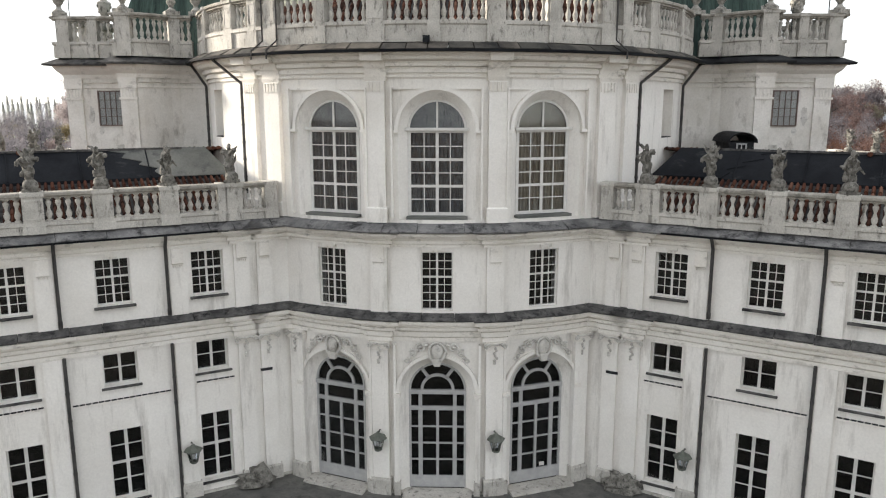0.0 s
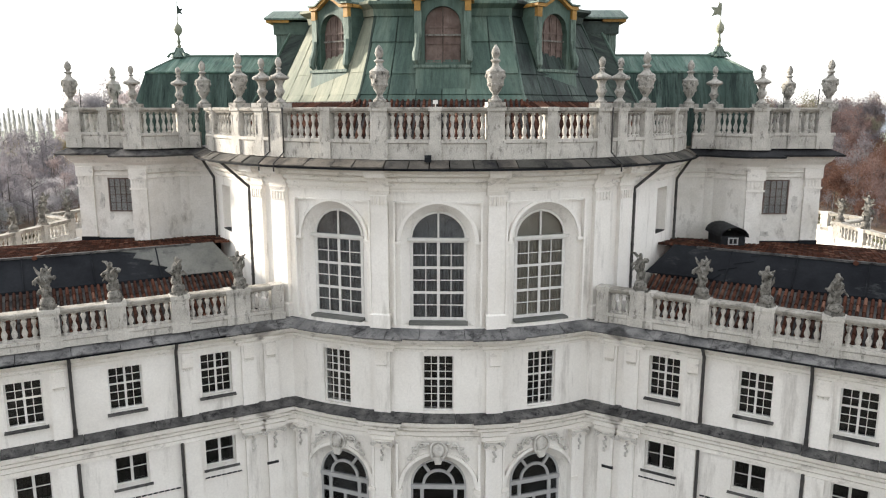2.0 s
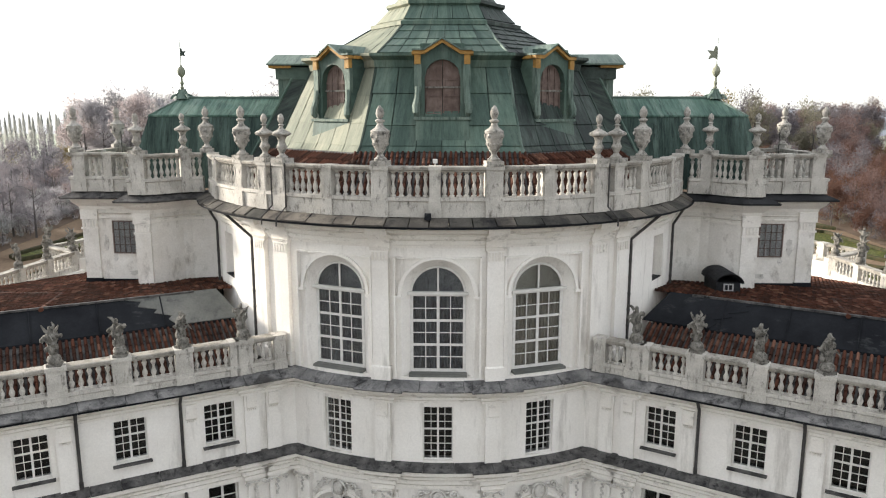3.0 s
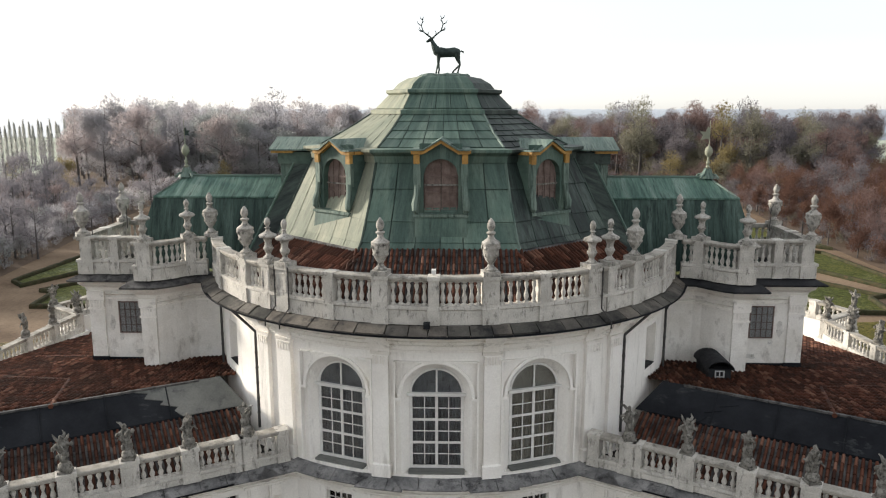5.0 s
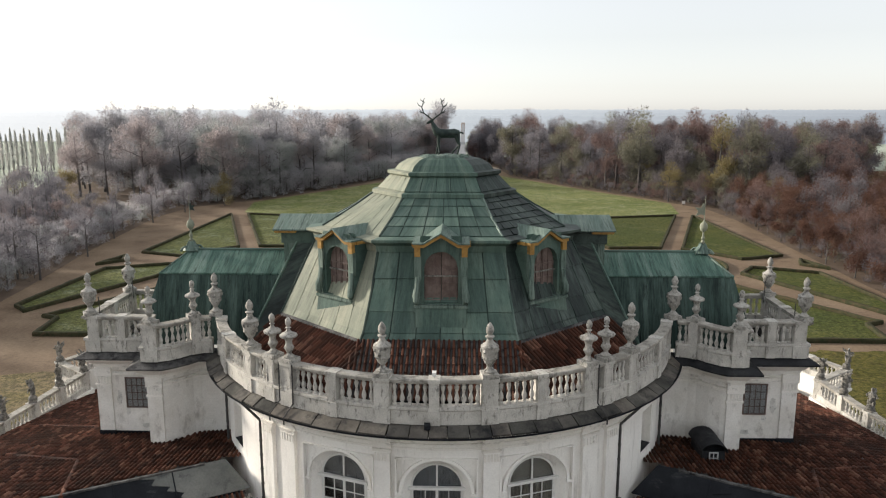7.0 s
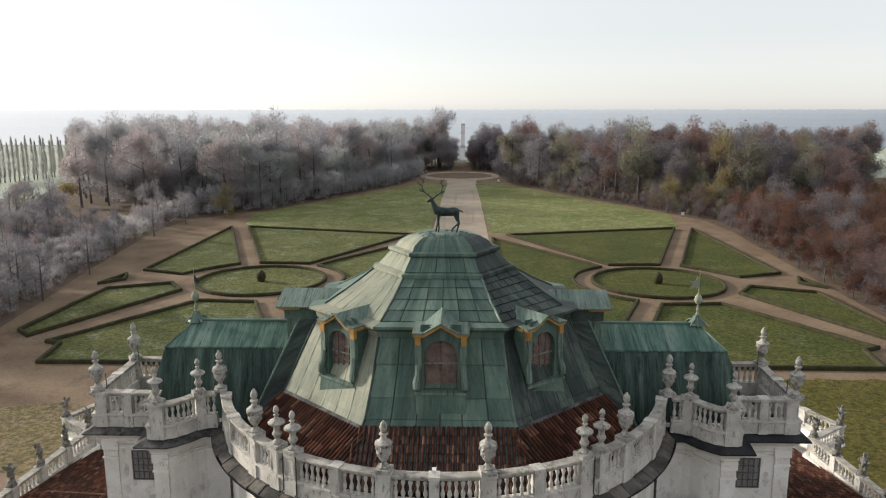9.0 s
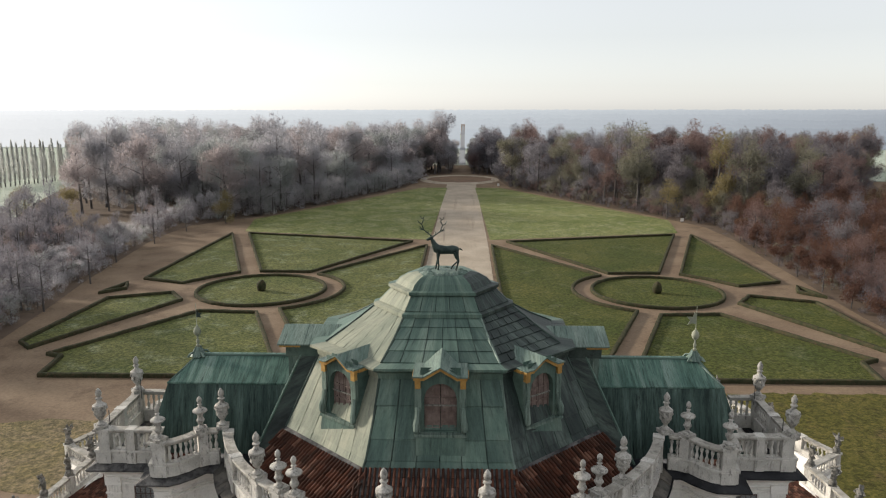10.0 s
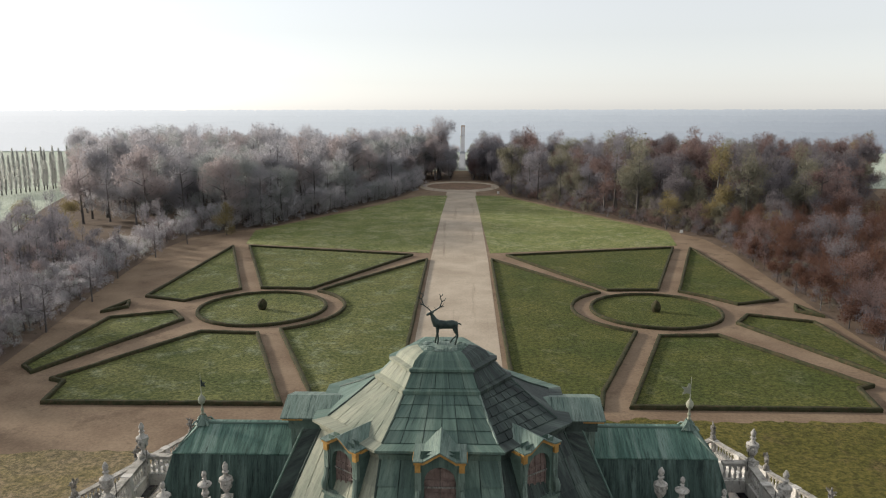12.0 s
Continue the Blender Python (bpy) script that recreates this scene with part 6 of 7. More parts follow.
b.add(vs, fs).make("hood", SLATE, hut)
Build().box(-0.6, 0.6, 0.05, 2.0, -0.6, 0.78).make("body", SLATE, hut)
b = Build()
rects = sash(b, 0.5, 0.02, 0.72, 2, 2, 0.06, 0.04)
b.make("window_frame", FRAME_GREY, hut, "", False, pose(0, 0.0, 0))

# court: stone steps, a worn stone guard and mossy blocks at the corners
for a in BAYS:
    tagged(Build().box(-1.15, 1.15, -0.4, 0.3, 0.0, 0.11).make("doorstep", STONE, None, "worn stone doorstep", False, bay(a)), "", "step", "", "structure")
for side, k in ((-1, 5), (1, 9)):
    x, y = arm_xy(side, -2.4, 0.35)
    b = Build().blob((0, 0, 0.22), (0.62, 0.3, 0.42), k, 0.9, 16)
    tagged(b.make("corner_rock", STATUE, None, "rough mossy stone lump at the wall's foot", True, pose(x, y, 0)), "", "rock")
sign = Build().box(-0.09, 0.09, -0.02, 0.0, 0.0, 0.13).make("paper_notice", FRAME_WHITE, None, "small white paper notice on the glazed door", False, bay(20.9, -0.33, 0.62) @ pose(0.25, 0, 0))
tagged(sign, "", "notice")

# ---- the stag on the crown ----
def stag():
    b = Build()
    b.tube([(0.66, 0, 1.0), (0.6, 0, 1.03), (0.4, 0, 1.05), (0.1, 0, 1.03), (-0.2, 0, 1.04), (-0.38, 0, 1.1), (-0.5, 0, 1.3), (-0.58, 0, 1.5), (-0.62, 0, 1.58)], [0.1, 0.17, 0.22, 0.2, 0.23, 0.22, 0.14, 0.09, 0.07], 12)
    b.tube([(-0.55, 0, 1.6), (-0.66, 0, 1.6), (-0.78, 0, 1.54), (-0.86, 0, 1.5)], [0.07, 0.09, 0.06, 0.035], 8)
    for sy in (-1, 1):
        b.tube([(-0.58, sy * 0.05, 1.64), (-0.52, sy * 0.16, 1.7), (-0.5, sy * 0.2, 1.68)], [0.02, 0.035, 0.01], 6)
        b.tube([(-0.3, sy * 0.1, 0.95), (-0.32, sy * 0.11, 0.6), (-0.28 - 0.12 * (sy > 0), sy * 0.11, 0.3), (-0.33 - 0.12 * (sy > 0), sy * 0.11, 0.0)], [0.11, 0.06, 0.04, 0.045], 8)
        b.tube([(0.52, sy * 0.1, 0.98), (0.58, sy * 0.11, 0.7), (0.66, sy * 0.11, 0.5), (0.58 - 0.22 * (sy > 0), sy * 0.11, 0.22), (0.52 - 0.26 * (sy > 0), sy * 0.11, 0.0)], [0.16, 0.1, 0.05, 0.04, 0.045], 8)
        base = Vector((-0.6, sy * 0.04, 1.66))
        side = -1 if sy > 0 else 1
        beam = [base, base + Vector((0.16 * side, sy * 0.1, 0.12)), base + Vector((0.4 * side, sy * 0.16, 0.3)), base + Vector((0.5 * side, sy * 0.18, 0.58)), base + Vector((0.42 * side, sy * 0.16, 0.82))]
        b.tube(beam, [0.035, 0.032, 0.03, 0.026, 0.014], 6)
        for k, dv in ((1, (-0.02, -0.12, 0.2)), (2, (0.22, -0.06, 0.1)), (2, (0.2, 0.02, 0.2)), (3, (0.2, 0.0, 0.2)), (3, (-0.14, 0.0, 0.22)), (4, (0.14, 0.04, 0.16)), (4, (-0.06, 0.0, 0.16))):
            e = beam[k] + Vector((dv[0] * side, dv[1], dv[2]))
            b.tube([beam[k], (beam[k] + e) / 2 + Vector((0.04 * side, 0, -0.02)), e], [0.024, 0.02, 0.008], 5)
    b.tube([(0.7, 0, 1.1), (0.8, 0, 1.06), (0.84, 0, 1.0)], [0.04, 0.04, 0.01], 6)
    b.v = [(x * 0.95, y * 0.95, z * 0.95) for x, y, z in b.v]
    return tagged(b.make("stag_statue", BRONZE, None, "dark bronze stag standing on the roof's crown", True, pose(0.06, 32.4, 23.0)), "", "statue")


stag()
b = Build()
b.blob((0, 0, -0.08), (1.15, 0.95, 0.26), 2, 0.15, 18)
for k in range(26):
    rnd = random.Random(k)
    t = 2 * math.pi * k / 26
    x, y = 0.8 * math.cos(t), 0.68 * math.sin(t)
    b.blob((x, y, 0.03), (0.2 + 0.12 * abs(math.cos(t)), 0.16, rnd.uniform(0.1, 0.15)), k, 0.6, 9)
tagged(b.make("rock_mound", COPPER_PALE, dome, "pale green beaten copper rockwork under the stag", True, pose(0, 32.3, 22.92)))

# ---- ground ----
GZ = -1.6
b = Build()
ys = [-400, -60, 10, 44, 50, 56, 120, 320, 900, 2200, 4600]
xs = [-4600, -1500, -400, -120, -20, 20, 120, 400, 1500, 4600]
b.v = [(x, y, 0.0 if y <= 44 else GZ if y >= 52 else GZ * (y - 44) / 8) for y in ys for x in xs]
b.f = [[j * len(xs) + i, j * len(xs) + i + 1, (j + 1) * len(xs) + i + 1, (j + 1) * len(xs) + i] for j in range(len(ys) - 1) for i in range(len(xs) - 1)]
tagged(b.make("ground", GRAVEL), "brown gravel and bare earth ground of the park", "ground", "", "structure")


def sheet(name, pts, z, mat, label, category, t=0.05, step=None):
    vs = [(x, y, z + k) for k in (0, t) for x, y in pts]
    n = len(pts)
    ob = Build().add(vs, [tuple(range(n))[::-1], tuple(range(n, 2 * n))] + [(i, (i + 1) % n, n + (i + 1) % n, n + i) for i in range(n)]).make(name, mat)
    return tagged(ob, label, category, "", "structure")


sheet("courtyard", [(-60, -60), (60, -60), (60, 17), (8, 19.5), (-8, 19.5), (-60, 17)], 0.004, COURT_GRAVEL, "pale raked gravel of the great court", "courtyard", 0.02)
sheet("pavement", [(-18, 17), (-8, 19.6), (8, 19.6), (18, 17), (18, 26), (-18, 26)], 0.004, PAVING, "dark damp stone paving at the palace foot", "paving", 0.03)


def ragged(pts, amp, step=0.8):
    """The outline pts with uneven edges, as grass meets gravel."""
    res = []
    for (x0, y0), (x1, y1) in zip(pts, pts[1:] + pts[:1]):
        n = max(1, int(math.dist((x0, y0), (x1, y1)) / step))
        for i in range(n):
            x, y = x0 + (x1 - x0) * i / n, y0 + (y1 - y0) * i / n
            res.append((x + amp * noise.noise(Vector((x * 0.35, y * 0.35, 3))) + 0.5 * amp * noise.noise(Vector((x * 1.7, y * 1.7, 8))),
                        y + amp * noise.noise(Vector((x * 0.35, y * 0.35, 13))) + 0.6 * amp * noise.noise(Vector((x * 1.7, y * 1.7, 18)))))
    return res


def hedge_run(pts, h=0.55, w=0.55):
    """A clipped hedge along a closed or open plan path, with an uneven top and sides."""
    closed = math.dist(pts[0], pts[-1]) < 0.1
    fine = []
    for a, c in zip(pts, pts[1:]):
        n = max(1, int(math.dist(a, c) / 1.2))
        fine += [(a[0] + (c[0] - a[0]) * i / n, a[1] + (c[1] - a[1]) * i / n) for i in range(n)]
    if not closed:
        fine.append(pts[-1])
    b = Build()
    b.sweep(fine, [(-w / 2, 0), (w / 2, 0), (w / 2 * 1.08, h * 0.55), (w / 2 * 0.85, h * 0.95), (0, h * 1.02), (-w / 2 * 0.85, h * 0.95), (-w / 2 * 1.08, h * 0.55)], closed)
    b.v = [tuple(Vector(p) + Vector((noise.noise(Vector(p) * 1.7), noise.noise(Vector(p) * 1.7 + Vector((9, 0, 0))), noise.noise(Vector(p) * 1.3 + Vector((0, 5, 0))) * (1 if p[2] > 0.1 else 0))) * 0.09 + Vector((0, 0, GZ))) for p in b.v]
    return b


def ring_pts(cx, cy, r, a0, a1, n=28):
    return [(cx + r * math.cos(radians(a0 + (a1 - a0) * i / n)), cy + r * math.sin(radians(a0 + (a1 - a0) * i / n))) for i in range(n + 1)]


RC = (34.9, 126.8)
PARTERRES = {
    "inner": [(7.6, 170.5), (25.8, 141.8)] + ring_pts(*RC, 14.6, 122, 244, 14) + [(18.6, 88.0), (17.5, 83.0), (7.4, 83.0)],
    "upper": [(11.6, 175.5), (54.3, 186.4), (39.0, 141.5), (35.5, 141.6), (29.2, 141.2)],
    "outer_upper": [(58.6, 186.2), (59.2, 134.5), (50.8, 131.2), (47.2, 136.2), (43.0, 140.6)],
    "outer": [(49.9, 124.0), (59.4, 119.8), (60.2, 96.0), (57.6, 93.5), (46.5, 119.0)],
    "lower": [(31.7, 111.6), (41.0, 112.2), (53.4, 91.0), (51.3, 90.0), (50.2, 83.2), (21.2, 83.4)],
}
for side in (-1, 1):
    for key, pts in PARTERRES.items():
        pp = [(side * x, y) for x, y in pts][::side]
        sheet("lawn", pp, GZ + 0.004, LAWN if side > 0 else LAWN_HAZED, "clipped green lawn bed of the formal garden" if side > 0 else "green lawn bed of the formal garden, paled for haze", "lawn", 0.08)
        hd = hedge_run(pp + [pp[0]])
        tagged(hd.make("hedge", HEDGE), "low clipped dark green box hedge round a lawn bed", "hedge", "garden hedges")
    rp = ring_pts(side * RC[0], RC[1], 11.2, 0, 360, 48)[::side]
    sheet("lawn", rp[:-1], GZ + 0.004, LAWN if side > 0 else LAWN_HAZED, "round green lawn of the formal garden", "lawn", 0.08)
    tagged(hedge_run(rp).make("hedge", HEDGE), "low clipped box hedge round the circular lawn", "hedge", "garden hedges")
    b = Build().blob((0, 0, 0.85), (0.85, 0.85, 1.15), 3 + side, 0.18, 14)
    tagged(b.make("topiary", HEDGE, None, "dark clipped round topiary bush on the lawn", True, pose(side * 34.8, 126.2, GZ + 0.1)), "", "bush")
    tri = [(side * x, y) for x, y in ((61.0, 131.0), (62.5, 123.5), (59.5, 126.8))][::side]
    tagged(hedge_run(tri + [tri[0]]).make("hedge", HEDGE), "small triangular box hedge", "hedge", "garden hedges")
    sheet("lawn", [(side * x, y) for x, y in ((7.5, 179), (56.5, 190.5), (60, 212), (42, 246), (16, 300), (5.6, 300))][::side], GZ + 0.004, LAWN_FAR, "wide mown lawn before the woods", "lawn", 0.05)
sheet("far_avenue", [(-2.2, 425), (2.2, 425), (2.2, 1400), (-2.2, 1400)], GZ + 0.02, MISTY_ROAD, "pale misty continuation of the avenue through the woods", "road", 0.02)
def ellipse(cx, cy, rx, ry, n=40):
    return [(cx + rx * math.cos(2 * math.pi * i / n), cy + ry * math.sin(2 * math.pi * i / n)) for i in range(n)]


sheet("road", ellipse(-1, 336, 18, 23), GZ + 0.006, ROAD, "pale oval turning place at the avenue's end", "road", 0.02)
sheet("leaf_bed", ragged(ellipse(-1, 337, 14.5, 15), 1.2), GZ + 0.03, LEAF_BED, "bed of fallen russet leaves inside the turning place", "leaves", 0.05)
sheet("road", [(-6.2, 53), (6.2, 53), (6.8, 172), (6.2, 300), (6.2, 316), (-6.2, 316), (-6.2, 300), (-6.8, 172)], GZ + 0.004, ROAD, "pale beige gravel avenue through the garden", "road", 0.02)
sheet("meadow", ragged([(12, 53), (70, 53), (66, 80), (12, 80)], 1.6), GZ + 0.004, ROUGH_GRASS, "patchy rough grass beside the palace", "grass", 0.03)
sheet("meadow", ragged([(-95, 56), (-12, 56), (-12, 69), (-40, 71), (-62, 69), (-80, 74)], 1.1, 1.6), GZ + 0.004, DRY_GRASS, "sandy rough grass beside the palace", "grass", 0.03)
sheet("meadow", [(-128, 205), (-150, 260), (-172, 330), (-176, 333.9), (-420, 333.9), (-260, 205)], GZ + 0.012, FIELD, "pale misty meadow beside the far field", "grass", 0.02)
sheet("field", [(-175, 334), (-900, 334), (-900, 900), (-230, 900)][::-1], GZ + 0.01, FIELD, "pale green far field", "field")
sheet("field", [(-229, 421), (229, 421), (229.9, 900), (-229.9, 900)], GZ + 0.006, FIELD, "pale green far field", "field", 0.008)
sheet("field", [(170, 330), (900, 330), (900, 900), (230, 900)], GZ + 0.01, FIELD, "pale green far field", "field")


# ---- woods ----
def tree_shape(seed, height, spread, clumps, size, trunk_share=0.28, twigs=0.5):
    """Vertices and triangles of a trunk with limbs, and of a crown of small clumps."""
    rng = np.random.default_rng(seed)
    w = Build()
    top = height * 0.8
    lean = rng.normal(0, 0.02, 2) * height
    w.tube([(0, 0, -0.3), (lean[0] * 0.3, lean[1] * 0.3, top * 0.35), (lean[0] * 0.7, lean[1] * 0.7, top * 0.7), (lean[0], lean[1], top)], [height * 0.018, height * 0.013, height * 0.008, height * 0.003], 5)
    ends = []
    for k in range(11):
        z = height * rng.uniform(trunk_share, 0.75)
        t = 2.4 * k + rng.uniform(-0.4, 0.4)
        l = spread * rng.uniform(0.5, 1.0) * (1.15 - 0.6 * z / height)
        e = np.array([l * math.cos(t), l * math.sin(t), z + l * rng.uniform(0.15, 0.7)])
        mid = np.array([l * 0.5 * math.cos(t), l * 0.5 * math.sin(t), z + l * 0.3])
        w.tube([(lean[0] * z / height, lean[1] * z / height, z), tuple(mid), tuple(e)], [height * 0.006, height * 0.004, height * 0.0015], 3)
        ends += [mid, e, (mid + e) / 2]
    ends.append(np.array([lean[0], lean[1], top]))
    ends.append(np.array([lean[0], lean[1], height * 0.93]))
    ends = np.array(ends)
    # the crown: rounded lobes about the limbs' ends, thicker towards their outsides
    lobes = ends[rng.integers(0, len(ends), 16)]
    lobes = np.concatenate([lobes, [[lean[0], lean[1], height * 0.8]]])
    rad = spread * rng.uniform(0.26, 0.46, len(lobes))
    which = rng.choice(len(lobes), clumps, p=rad ** 2 / (rad ** 2).sum())
    ray = rng.normal(0, 1, (clumps, 3))
    ray /= np.linalg.norm(ray, axis=1)[:, None]
    cen = lobes[which] + ray * (rad[which] * rng.uniform(0.1, 1.08, clumps) ** 0.55)[:, None]
    cen[:, 2] = np.clip(cen[:, 2], height * 0.05 + rng.uniform(0, 0.6, clumps), height * 1.1)
    # fine twigs reach outwards and up; the rest are leaf clumps at any angle
    twig = rng.uniform(0, 1, clumps) < twigs
    d1 = rng.normal(0, 1, (clumps, 3))
    d1[twig] = d1[twig] * 0.45 + ray[twig] * 0.6 + np.array([0, 0, 0.75])
    d1 /= np.linalg.norm(d1, axis=1)[:, None]
    d2 = np.cross(d1, rng.normal(0, 1, (clumps, 3)))
    d2 /= np.linalg.norm(d2, axis=1)[:, None]
    s = size * rng.uniform(0.5, 1.3, clumps)[:, None]
    far = s * np.where(twig, 2.0, 1.0)[:, None]
    wide = s * np.where(twig, 0.2, 0.48)[:, None]
    cv = np.stack([cen - d1 * far, cen + d2 * wide, cen + d1 * far - d2 * wide * 0.3], 1).reshape(-1, 3)
    cf = np.arange(clumps * 3).reshape(-1, 3)
    return (np.array(w.v), w.f), (cv, cf)


def join_trees(name, shapes, places, leaf, label, category="woods"):
    """Many far trees as one mesh for the wood and one for the crowns."""
    top = empty(name, None, label, category, "", "stuff")
    wv, wf, cv, cf, a, c = [], [], [], [], 0, 0
    for x, y, k, scale, turn in places:
        (v1, f1), (v2, f2) = shapes[k % len(shapes)]
        rot = np.array([[math.cos(turn), -math.sin(turn), 0], [math.sin(turn), math.cos(turn), 0], [0, 0, 1]]) * scale
        wv.append(v1 @ rot.T + (x, y, GZ))
        wf += [[q + a for q in f] for f in f1]
        a += len(v1)
        cv.append(v2 @ rot.T + (x, y, GZ))
        cf.append(f2 + c)
        c += len(v2)
    for nm, vs, fs, mat in (("trunks", np.concatenate(wv), wf, BARK), ("crowns", np.concatenate(cv), np.concatenate(cf).tolist(), leaf)):
        me = bpy.data.meshes.new(nm)
        me.from_pydata(vs.tolist(), [], fs)
        me.materials.append(mat)
        ob = new(nm, me)
        ob.parent = top
        tagged(ob, "", "", "", "stuff")


def scatter(inside, x0, x1, y0, y1, gap, seed):
    rng = np.random.default_rng(seed)
    res = []
    for i in range(int((x1 - x0) / gap)):
        for j in range(int((y1 - y0) / gap)):
            x, y = x0 + (i + rng.uniform(0.1, 0.9)) * gap, y0 + (j + rng.uniform(0.1, 0.9)) * gap
            if inside(x, y):
                swell = 0.95 + 0.42 * noise.noise(Vector((x * 0.035, y * 0.035, seed)))
                res.append((x, y, int(rng.integers(0, 50)), swell * rng.uniform(0.82, 1.15), rng.uniform(0, 6.28)))
    return res


def edge_left(y):
    return np.interp(y, [95, 133, 180, 205, 221, 262, 299, 334, 357, 362, 420], [-63, -70, -76, -74, -57, -38, -23, -18, -17, -5, -4])


def edge_right(y):
    return np.interp(y, [95, 112, 150, 195, 218, 247, 304, 334, 357, 362, 420], [62.8, 62.8, 65.2, 68.5, 60, 43, 18, 16.5, 16, 5, 4])


BIG = [tree_shape(k, 23, 7.2, 3700, 0.45, 0.06) for k in range(7)]
MID = [tree_shape(40 + k, 13, 4.6, 2400, 0.28, 0.04) for k in range(4)]
BARE = [tree_shape(50 + k, 12, 3.4, 1100, 0.3, 0.1, 0.85) for k in range(4)]
BARE_LOW = [tree_shape(60 + k, 8, 3.0, 800, 0.27, 0.04, 0.85) for k in range(3)]
LOW = [tree_shape(70 + k, 10, 4.0, 2200, 0.23, 0.03) for k in range(4)]


def split(places, seed, shares):
    rng = np.random.default_rng(seed)
    pick = rng.choice(len(shares), len(places), p=shares)
    return [[p for p, q in zip(places, pick) if q == k] for k in range(len(shares))]


left_wood = scatter(lambda x, y: x < edge_left(y) - 3 and y > 208 + 0.3 * max(0, -70 - x) and x > -0.53 * y, -220, -4, 200, 410, 8.8, 1)
right_wood = scatter(lambda x, y: x > edge_right(y) + 3 and y > 205 + 0.1 * max(0, x - 70) and x < 0.54 * y, 4, 225, 200, 410, 9.2, 2)
right_wood = [(x, y, k, sc * (0.94 - 0.0009 * max(0, x - 20)), t) for x, y, k, sc, t in right_wood]
# the trees that close the avenue behind the turning place, all but a narrow gap
gate_rnd = np.random.default_rng(31)
for row in range(11):
    for x in (5.2, 11.5, 18.0):
        for side, wood in ((-1, left_wood), (1, right_wood)):
            wood.append((side * (x + gate_rnd.uniform(-0.4, 1.2)), 367 + 7.5 * row, int(gate_rnd.integers(0, 50)), gate_rnd.uniform(0.5, 0.62) if x < 6 else gate_rnd.uniform(0.72, 0.95), gate_rnd.uniform(0, 6.28)))
far_right = [p for p in right_wood if p[0] < 0.24 * p[1] - 8]
right_wood = [p for p in right_wood if p[0] >= 0.24 * p[1] - 8]
# left and far trees carry the haze in their leaf colours
for places, seed, shares, word, leaves in ((left_wood, 4, [0.56, 0.26, 0.18, 0.0], "misty", (TWIG_HAZED, LEAF_HAZED, LEAF_MIST, LEAF_GOLD)), (far_right, 3, [0.6, 0.2, 0.2, 0.0], "hazy", (TWIG_MID, LEAF_RUSSET, LEAF_OLIVE, LEAF_GOLD)),
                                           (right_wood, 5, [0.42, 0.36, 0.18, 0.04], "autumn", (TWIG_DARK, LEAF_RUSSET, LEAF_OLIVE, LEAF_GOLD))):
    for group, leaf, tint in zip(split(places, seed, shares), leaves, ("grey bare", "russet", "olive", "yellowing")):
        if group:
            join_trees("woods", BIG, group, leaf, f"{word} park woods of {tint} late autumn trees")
# undergrowth along the edges of the woods
shrubs = scatter(lambda x, y: (edge_left(y) - 12 < x < edge_left(y) - 1) or (edge_right(y) + 1 < x < edge_right(y) + 9), -90, 90, 96, 345, 3.1, 11)
shrubs = [(x, y, k, sc * 0.55, t) for x, y, k, sc, t in shrubs]
SHRUB = [tree_shape(90 + k, 9, 4.0, 800, 0.34, 0.0) for k in range(3)]
for word, part, leaves in (("misty", [(x, y, k, sc * (1.7 if y > 205 else 1.0), t) for x, y, k, sc, t in shrubs if x < 0], (TWIG_SHRUB, TWIG_SHRUB, LEAF_MIST)), ("autumn", [p for p in shrubs if p[0] > 0], (TWIG_DARK, LEAF_RUSSET, LEAF_OLIVE))):
    for group, leaf, tint in zip(split(part, 12, [0.5, 0.3, 0.2]), leaves, ("bare", "russet", "olive")):
        join_trees("undergrowth", SHRUB, group, leaf, f"low {word} {tint} undergrowth along the woods' edge", "shrubs")
for side, edge in ((-1, edge_left), (1, edge_right)):
    ys_ = [92, 112, 133, 150, 180, 200, 221, 262, 300, 345, 358, 364, 420]
    pts = [(float(edge(y)), y) for y in ys_] + [(side * 230, 420), (side * 180, 330), (side * 150, 260), (side * 150, 92)]
    sheet("woodland_floor", pts[::-side], GZ + 0.002, LITTER, "dark brown leaf litter under the trees", "ground", 0.02)
near_left = scatter(lambda x, y: x < edge_left(y) - 2 and x > -125 and y < 196 and not (-0.56 * y < x < -0.44 * y and y > 172), -125, -55, 80, 200, 4.8, 6)
near_right = scatter(lambda x, y: x > edge_right(y) + 1.5 and x < 130 and y < 212, 60, 130, 84, 212, 5.5, 7)
for group, leaf, shapes, tint in zip(split(near_left, 8, [0.35, 0.3, 0.35]), (TWIG_MID, TWIG_ROSY, TWIG_MID), (BARE, BARE_LOW, BARE_LOW), ("grey bare", "faded russet", "low bare")):
    join_trees("woods", shapes, group, leaf, f"grove of {tint} trees beside the garden")
for group, leaf, shapes, tint in zip(split(near_right, 9, [0.66, 0.12, 0.22]), (LEAF_RED, TWIG_DARK, LEAF_RUSSET), (LOW, MID, LOW), ("red-brown", "grey bare", "russet")):
    join_trees("woods", shapes, group, leaf, f"thicket of {tint} young trees beside the garden")

# single trees along the edges
def single_tree(x, y, seed, height, spread, clumps, size, leaf, label, share=0.12):
    (v1, f1), (v2, f2) = tree_shape(seed, height, spread, clumps, size, share)
    t = empty("tree", pose(x, y, GZ), label, "tree")
    for nm, v, f, mat in (("trunk", v1, f1, BARK), ("crown", v2, f2.tolist(), leaf)):
        me = bpy.data.meshes.new(nm)
        me.from_pydata(v.tolist(), [], f)
        me.materials.append(mat)
        new(nm, me).parent = t


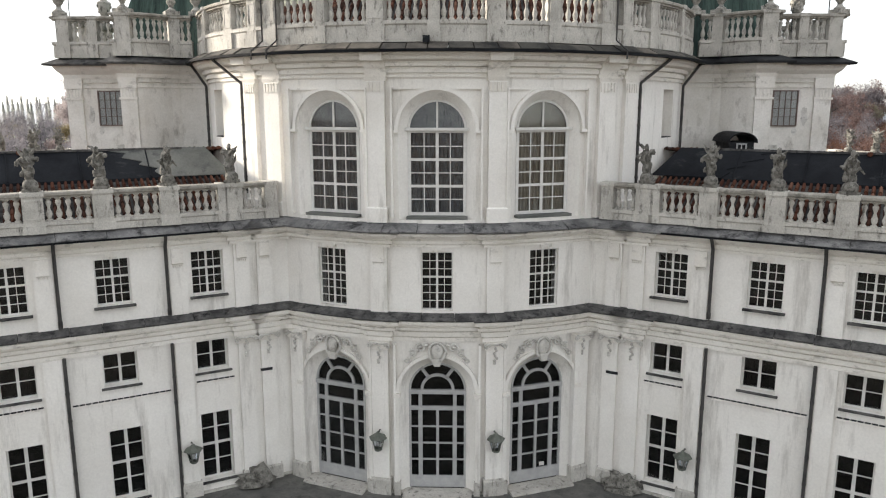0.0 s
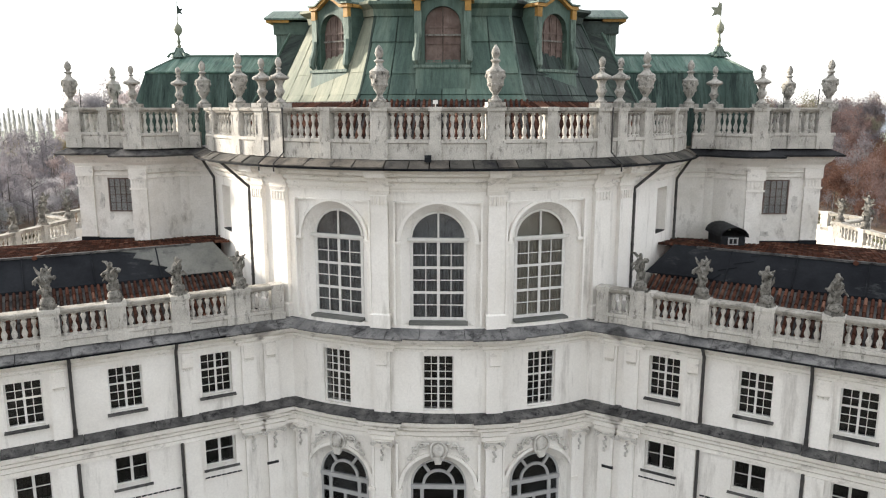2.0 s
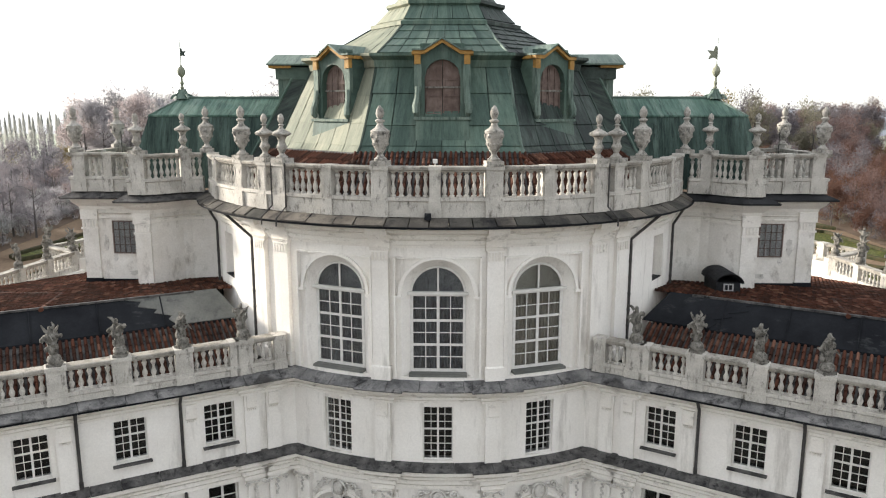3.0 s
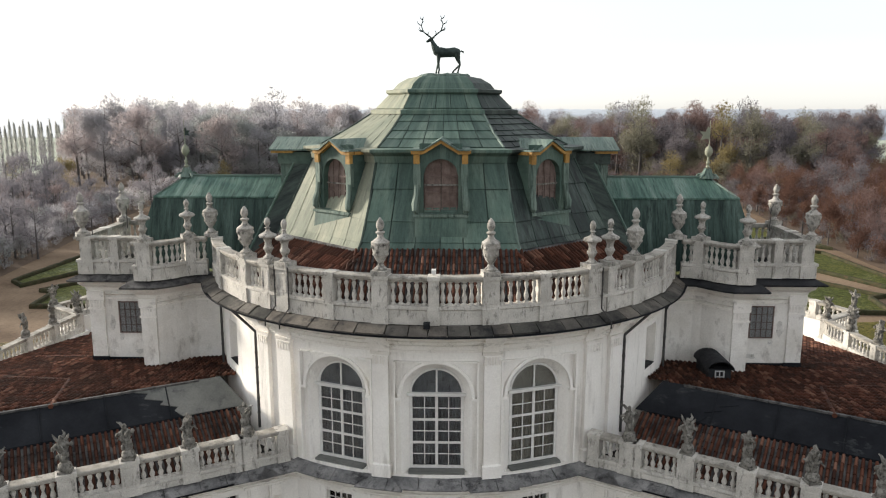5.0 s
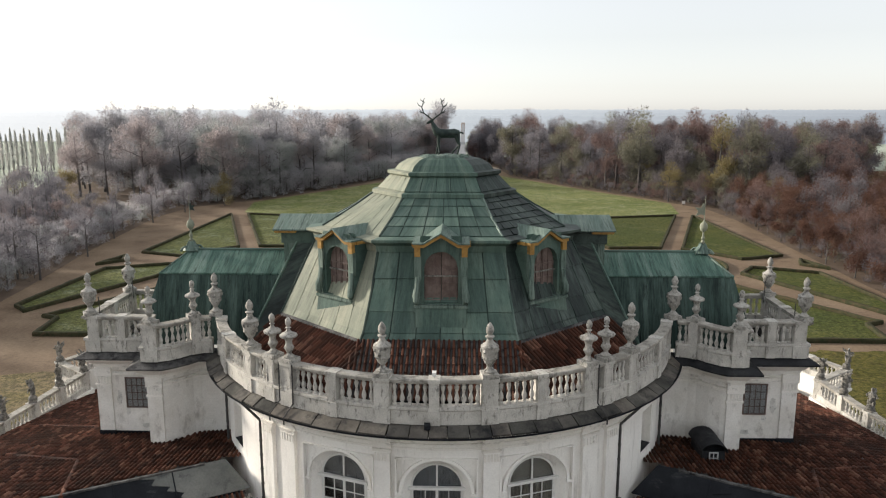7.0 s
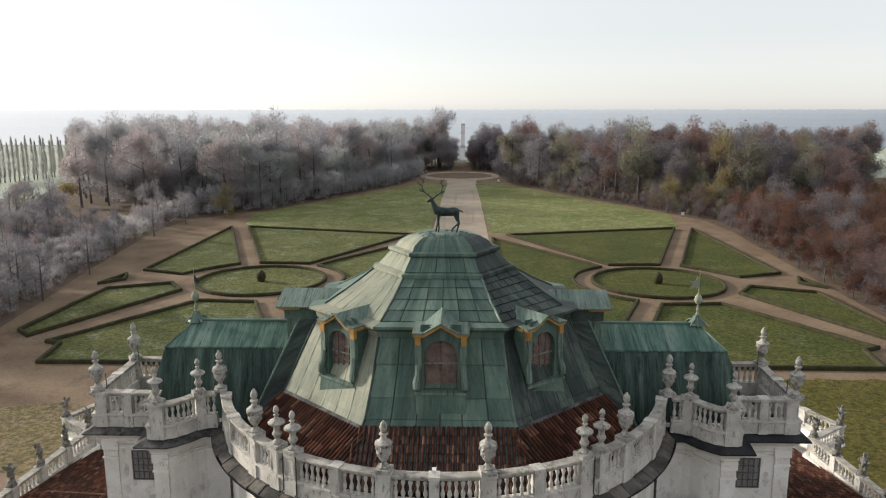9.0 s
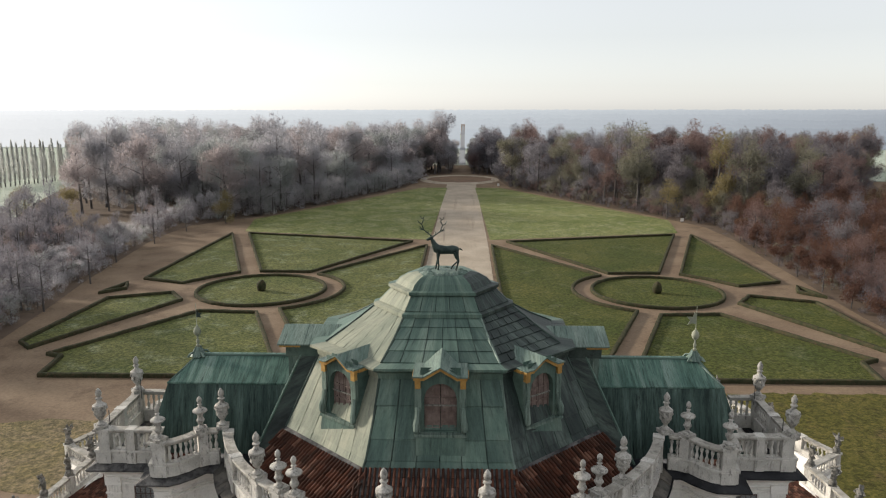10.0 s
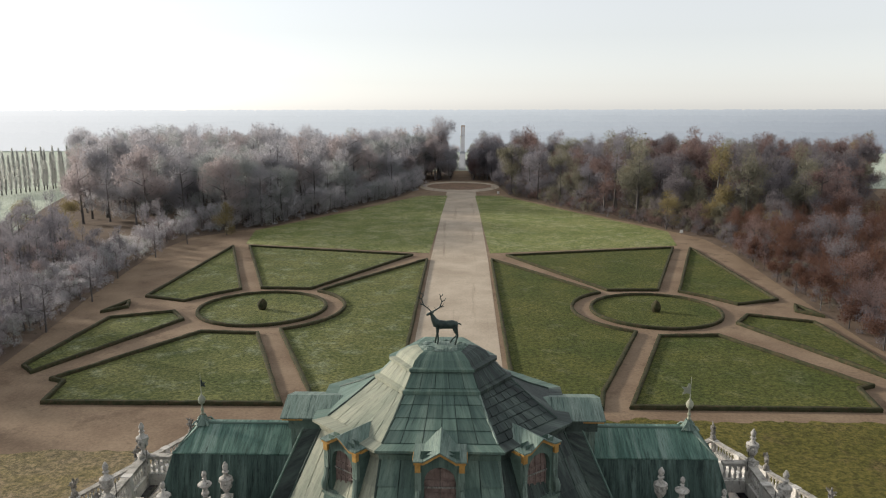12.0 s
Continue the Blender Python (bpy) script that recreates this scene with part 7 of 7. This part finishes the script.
for k, (x, y, h) in enumerate(((60.5, 216, 11), (79, 186, 10.5), (92, 158, 9), (112, 201, 11), (72, 205, 9), (-66, 204, 9), (-120, 196, 11), (-112, 205, 10))):
    single_tree(x, y, 200 + k, h, h * 0.42, 2600, 0.26, LEAF_GOLD if k != 4 else LEAF_OLIVE, "small park tree with yellowing autumn leaves")
for k, (x, y, h) in enumerate(((68, 178, 6), (66.8, 165, 6.5), (65.6, 150, 7), (65, 140, 6.5), (64.2, 128, 7.5), (63.6, 117, 7), (63.2, 106, 8))):
    single_tree(x, y, 230 + k, h, h * 0.38, 2200, 0.22, LEAF_RED, "small russet-leaved tree along the garden path", 0.2)
for k, (x, y, h) in enumerate(((-72, 190, 8), (-73, 172, 9), (-72, 150, 8), (-68, 131, 9), (-66, 112, 10))):
    single_tree(x, y, 250 + k, h, h * 0.36, 900, 0.24, TWIG_MID, "bare grey young tree along the garden path", 0.2)
def poplar(x, y, seed, height, spread, count):
    """A slender poplar: a straight trunk and a spindle of steep twigs."""
    rng = np.random.default_rng(seed)
    t = empty("tree", pose(x, y, GZ), "slender pale poplar in a row by the field", "tree", "row of poplars")
    Build().tube([(0, 0, -0.3), (0, 0, height * 0.5), (0, 0, height * 0.97)], [0.26, 0.16, 0.03], 5).make("trunk", BARK, t)
    u = rng.uniform(0.1, 1.0, count)
    turn, r = rng.uniform(0, 6.283, count), spread * np.sin(math.pi * u ** 0.8) ** 0.7 * rng.uniform(0, 1, count) ** 0.6
    base = np.stack([r * np.cos(turn), r * np.sin(turn), u * height], 1)
    tip = base + np.stack([0.3 * np.cos(turn), 0.3 * np.sin(turn), rng.uniform(0.8, 1.6, count)], 1)
    side_way = np.stack([-np.sin(turn), np.cos(turn), 0 * turn], 1) * 0.12
    me = bpy.data.meshes.new("crown")
    me.from_pydata(np.stack([base - side_way, base + side_way, tip], 1).reshape(-1, 3).tolist(), [], np.arange(count * 3).reshape(-1, 3).tolist())
    me.materials.append(POPLAR)
    new("crown", me).parent = t


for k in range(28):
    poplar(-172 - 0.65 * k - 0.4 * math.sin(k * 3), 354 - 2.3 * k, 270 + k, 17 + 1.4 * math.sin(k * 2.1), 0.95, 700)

# small white notice boards along the paths
for x, y in ((-67.5, 209), (62.3, 207), (15.2, 303)):
    t = empty("notice_board", pose(x, y, GZ), "small white notice board on a post by the path", "sign")
    Build().box(-0.05, 0.05, -0.05, 0.05, 0, 1.0).make("post", IRON, t)
    Build().box(-0.45, 0.45, -0.09, -0.05, 0.6, 1.5).make("board", FRAME_WHITE, t)

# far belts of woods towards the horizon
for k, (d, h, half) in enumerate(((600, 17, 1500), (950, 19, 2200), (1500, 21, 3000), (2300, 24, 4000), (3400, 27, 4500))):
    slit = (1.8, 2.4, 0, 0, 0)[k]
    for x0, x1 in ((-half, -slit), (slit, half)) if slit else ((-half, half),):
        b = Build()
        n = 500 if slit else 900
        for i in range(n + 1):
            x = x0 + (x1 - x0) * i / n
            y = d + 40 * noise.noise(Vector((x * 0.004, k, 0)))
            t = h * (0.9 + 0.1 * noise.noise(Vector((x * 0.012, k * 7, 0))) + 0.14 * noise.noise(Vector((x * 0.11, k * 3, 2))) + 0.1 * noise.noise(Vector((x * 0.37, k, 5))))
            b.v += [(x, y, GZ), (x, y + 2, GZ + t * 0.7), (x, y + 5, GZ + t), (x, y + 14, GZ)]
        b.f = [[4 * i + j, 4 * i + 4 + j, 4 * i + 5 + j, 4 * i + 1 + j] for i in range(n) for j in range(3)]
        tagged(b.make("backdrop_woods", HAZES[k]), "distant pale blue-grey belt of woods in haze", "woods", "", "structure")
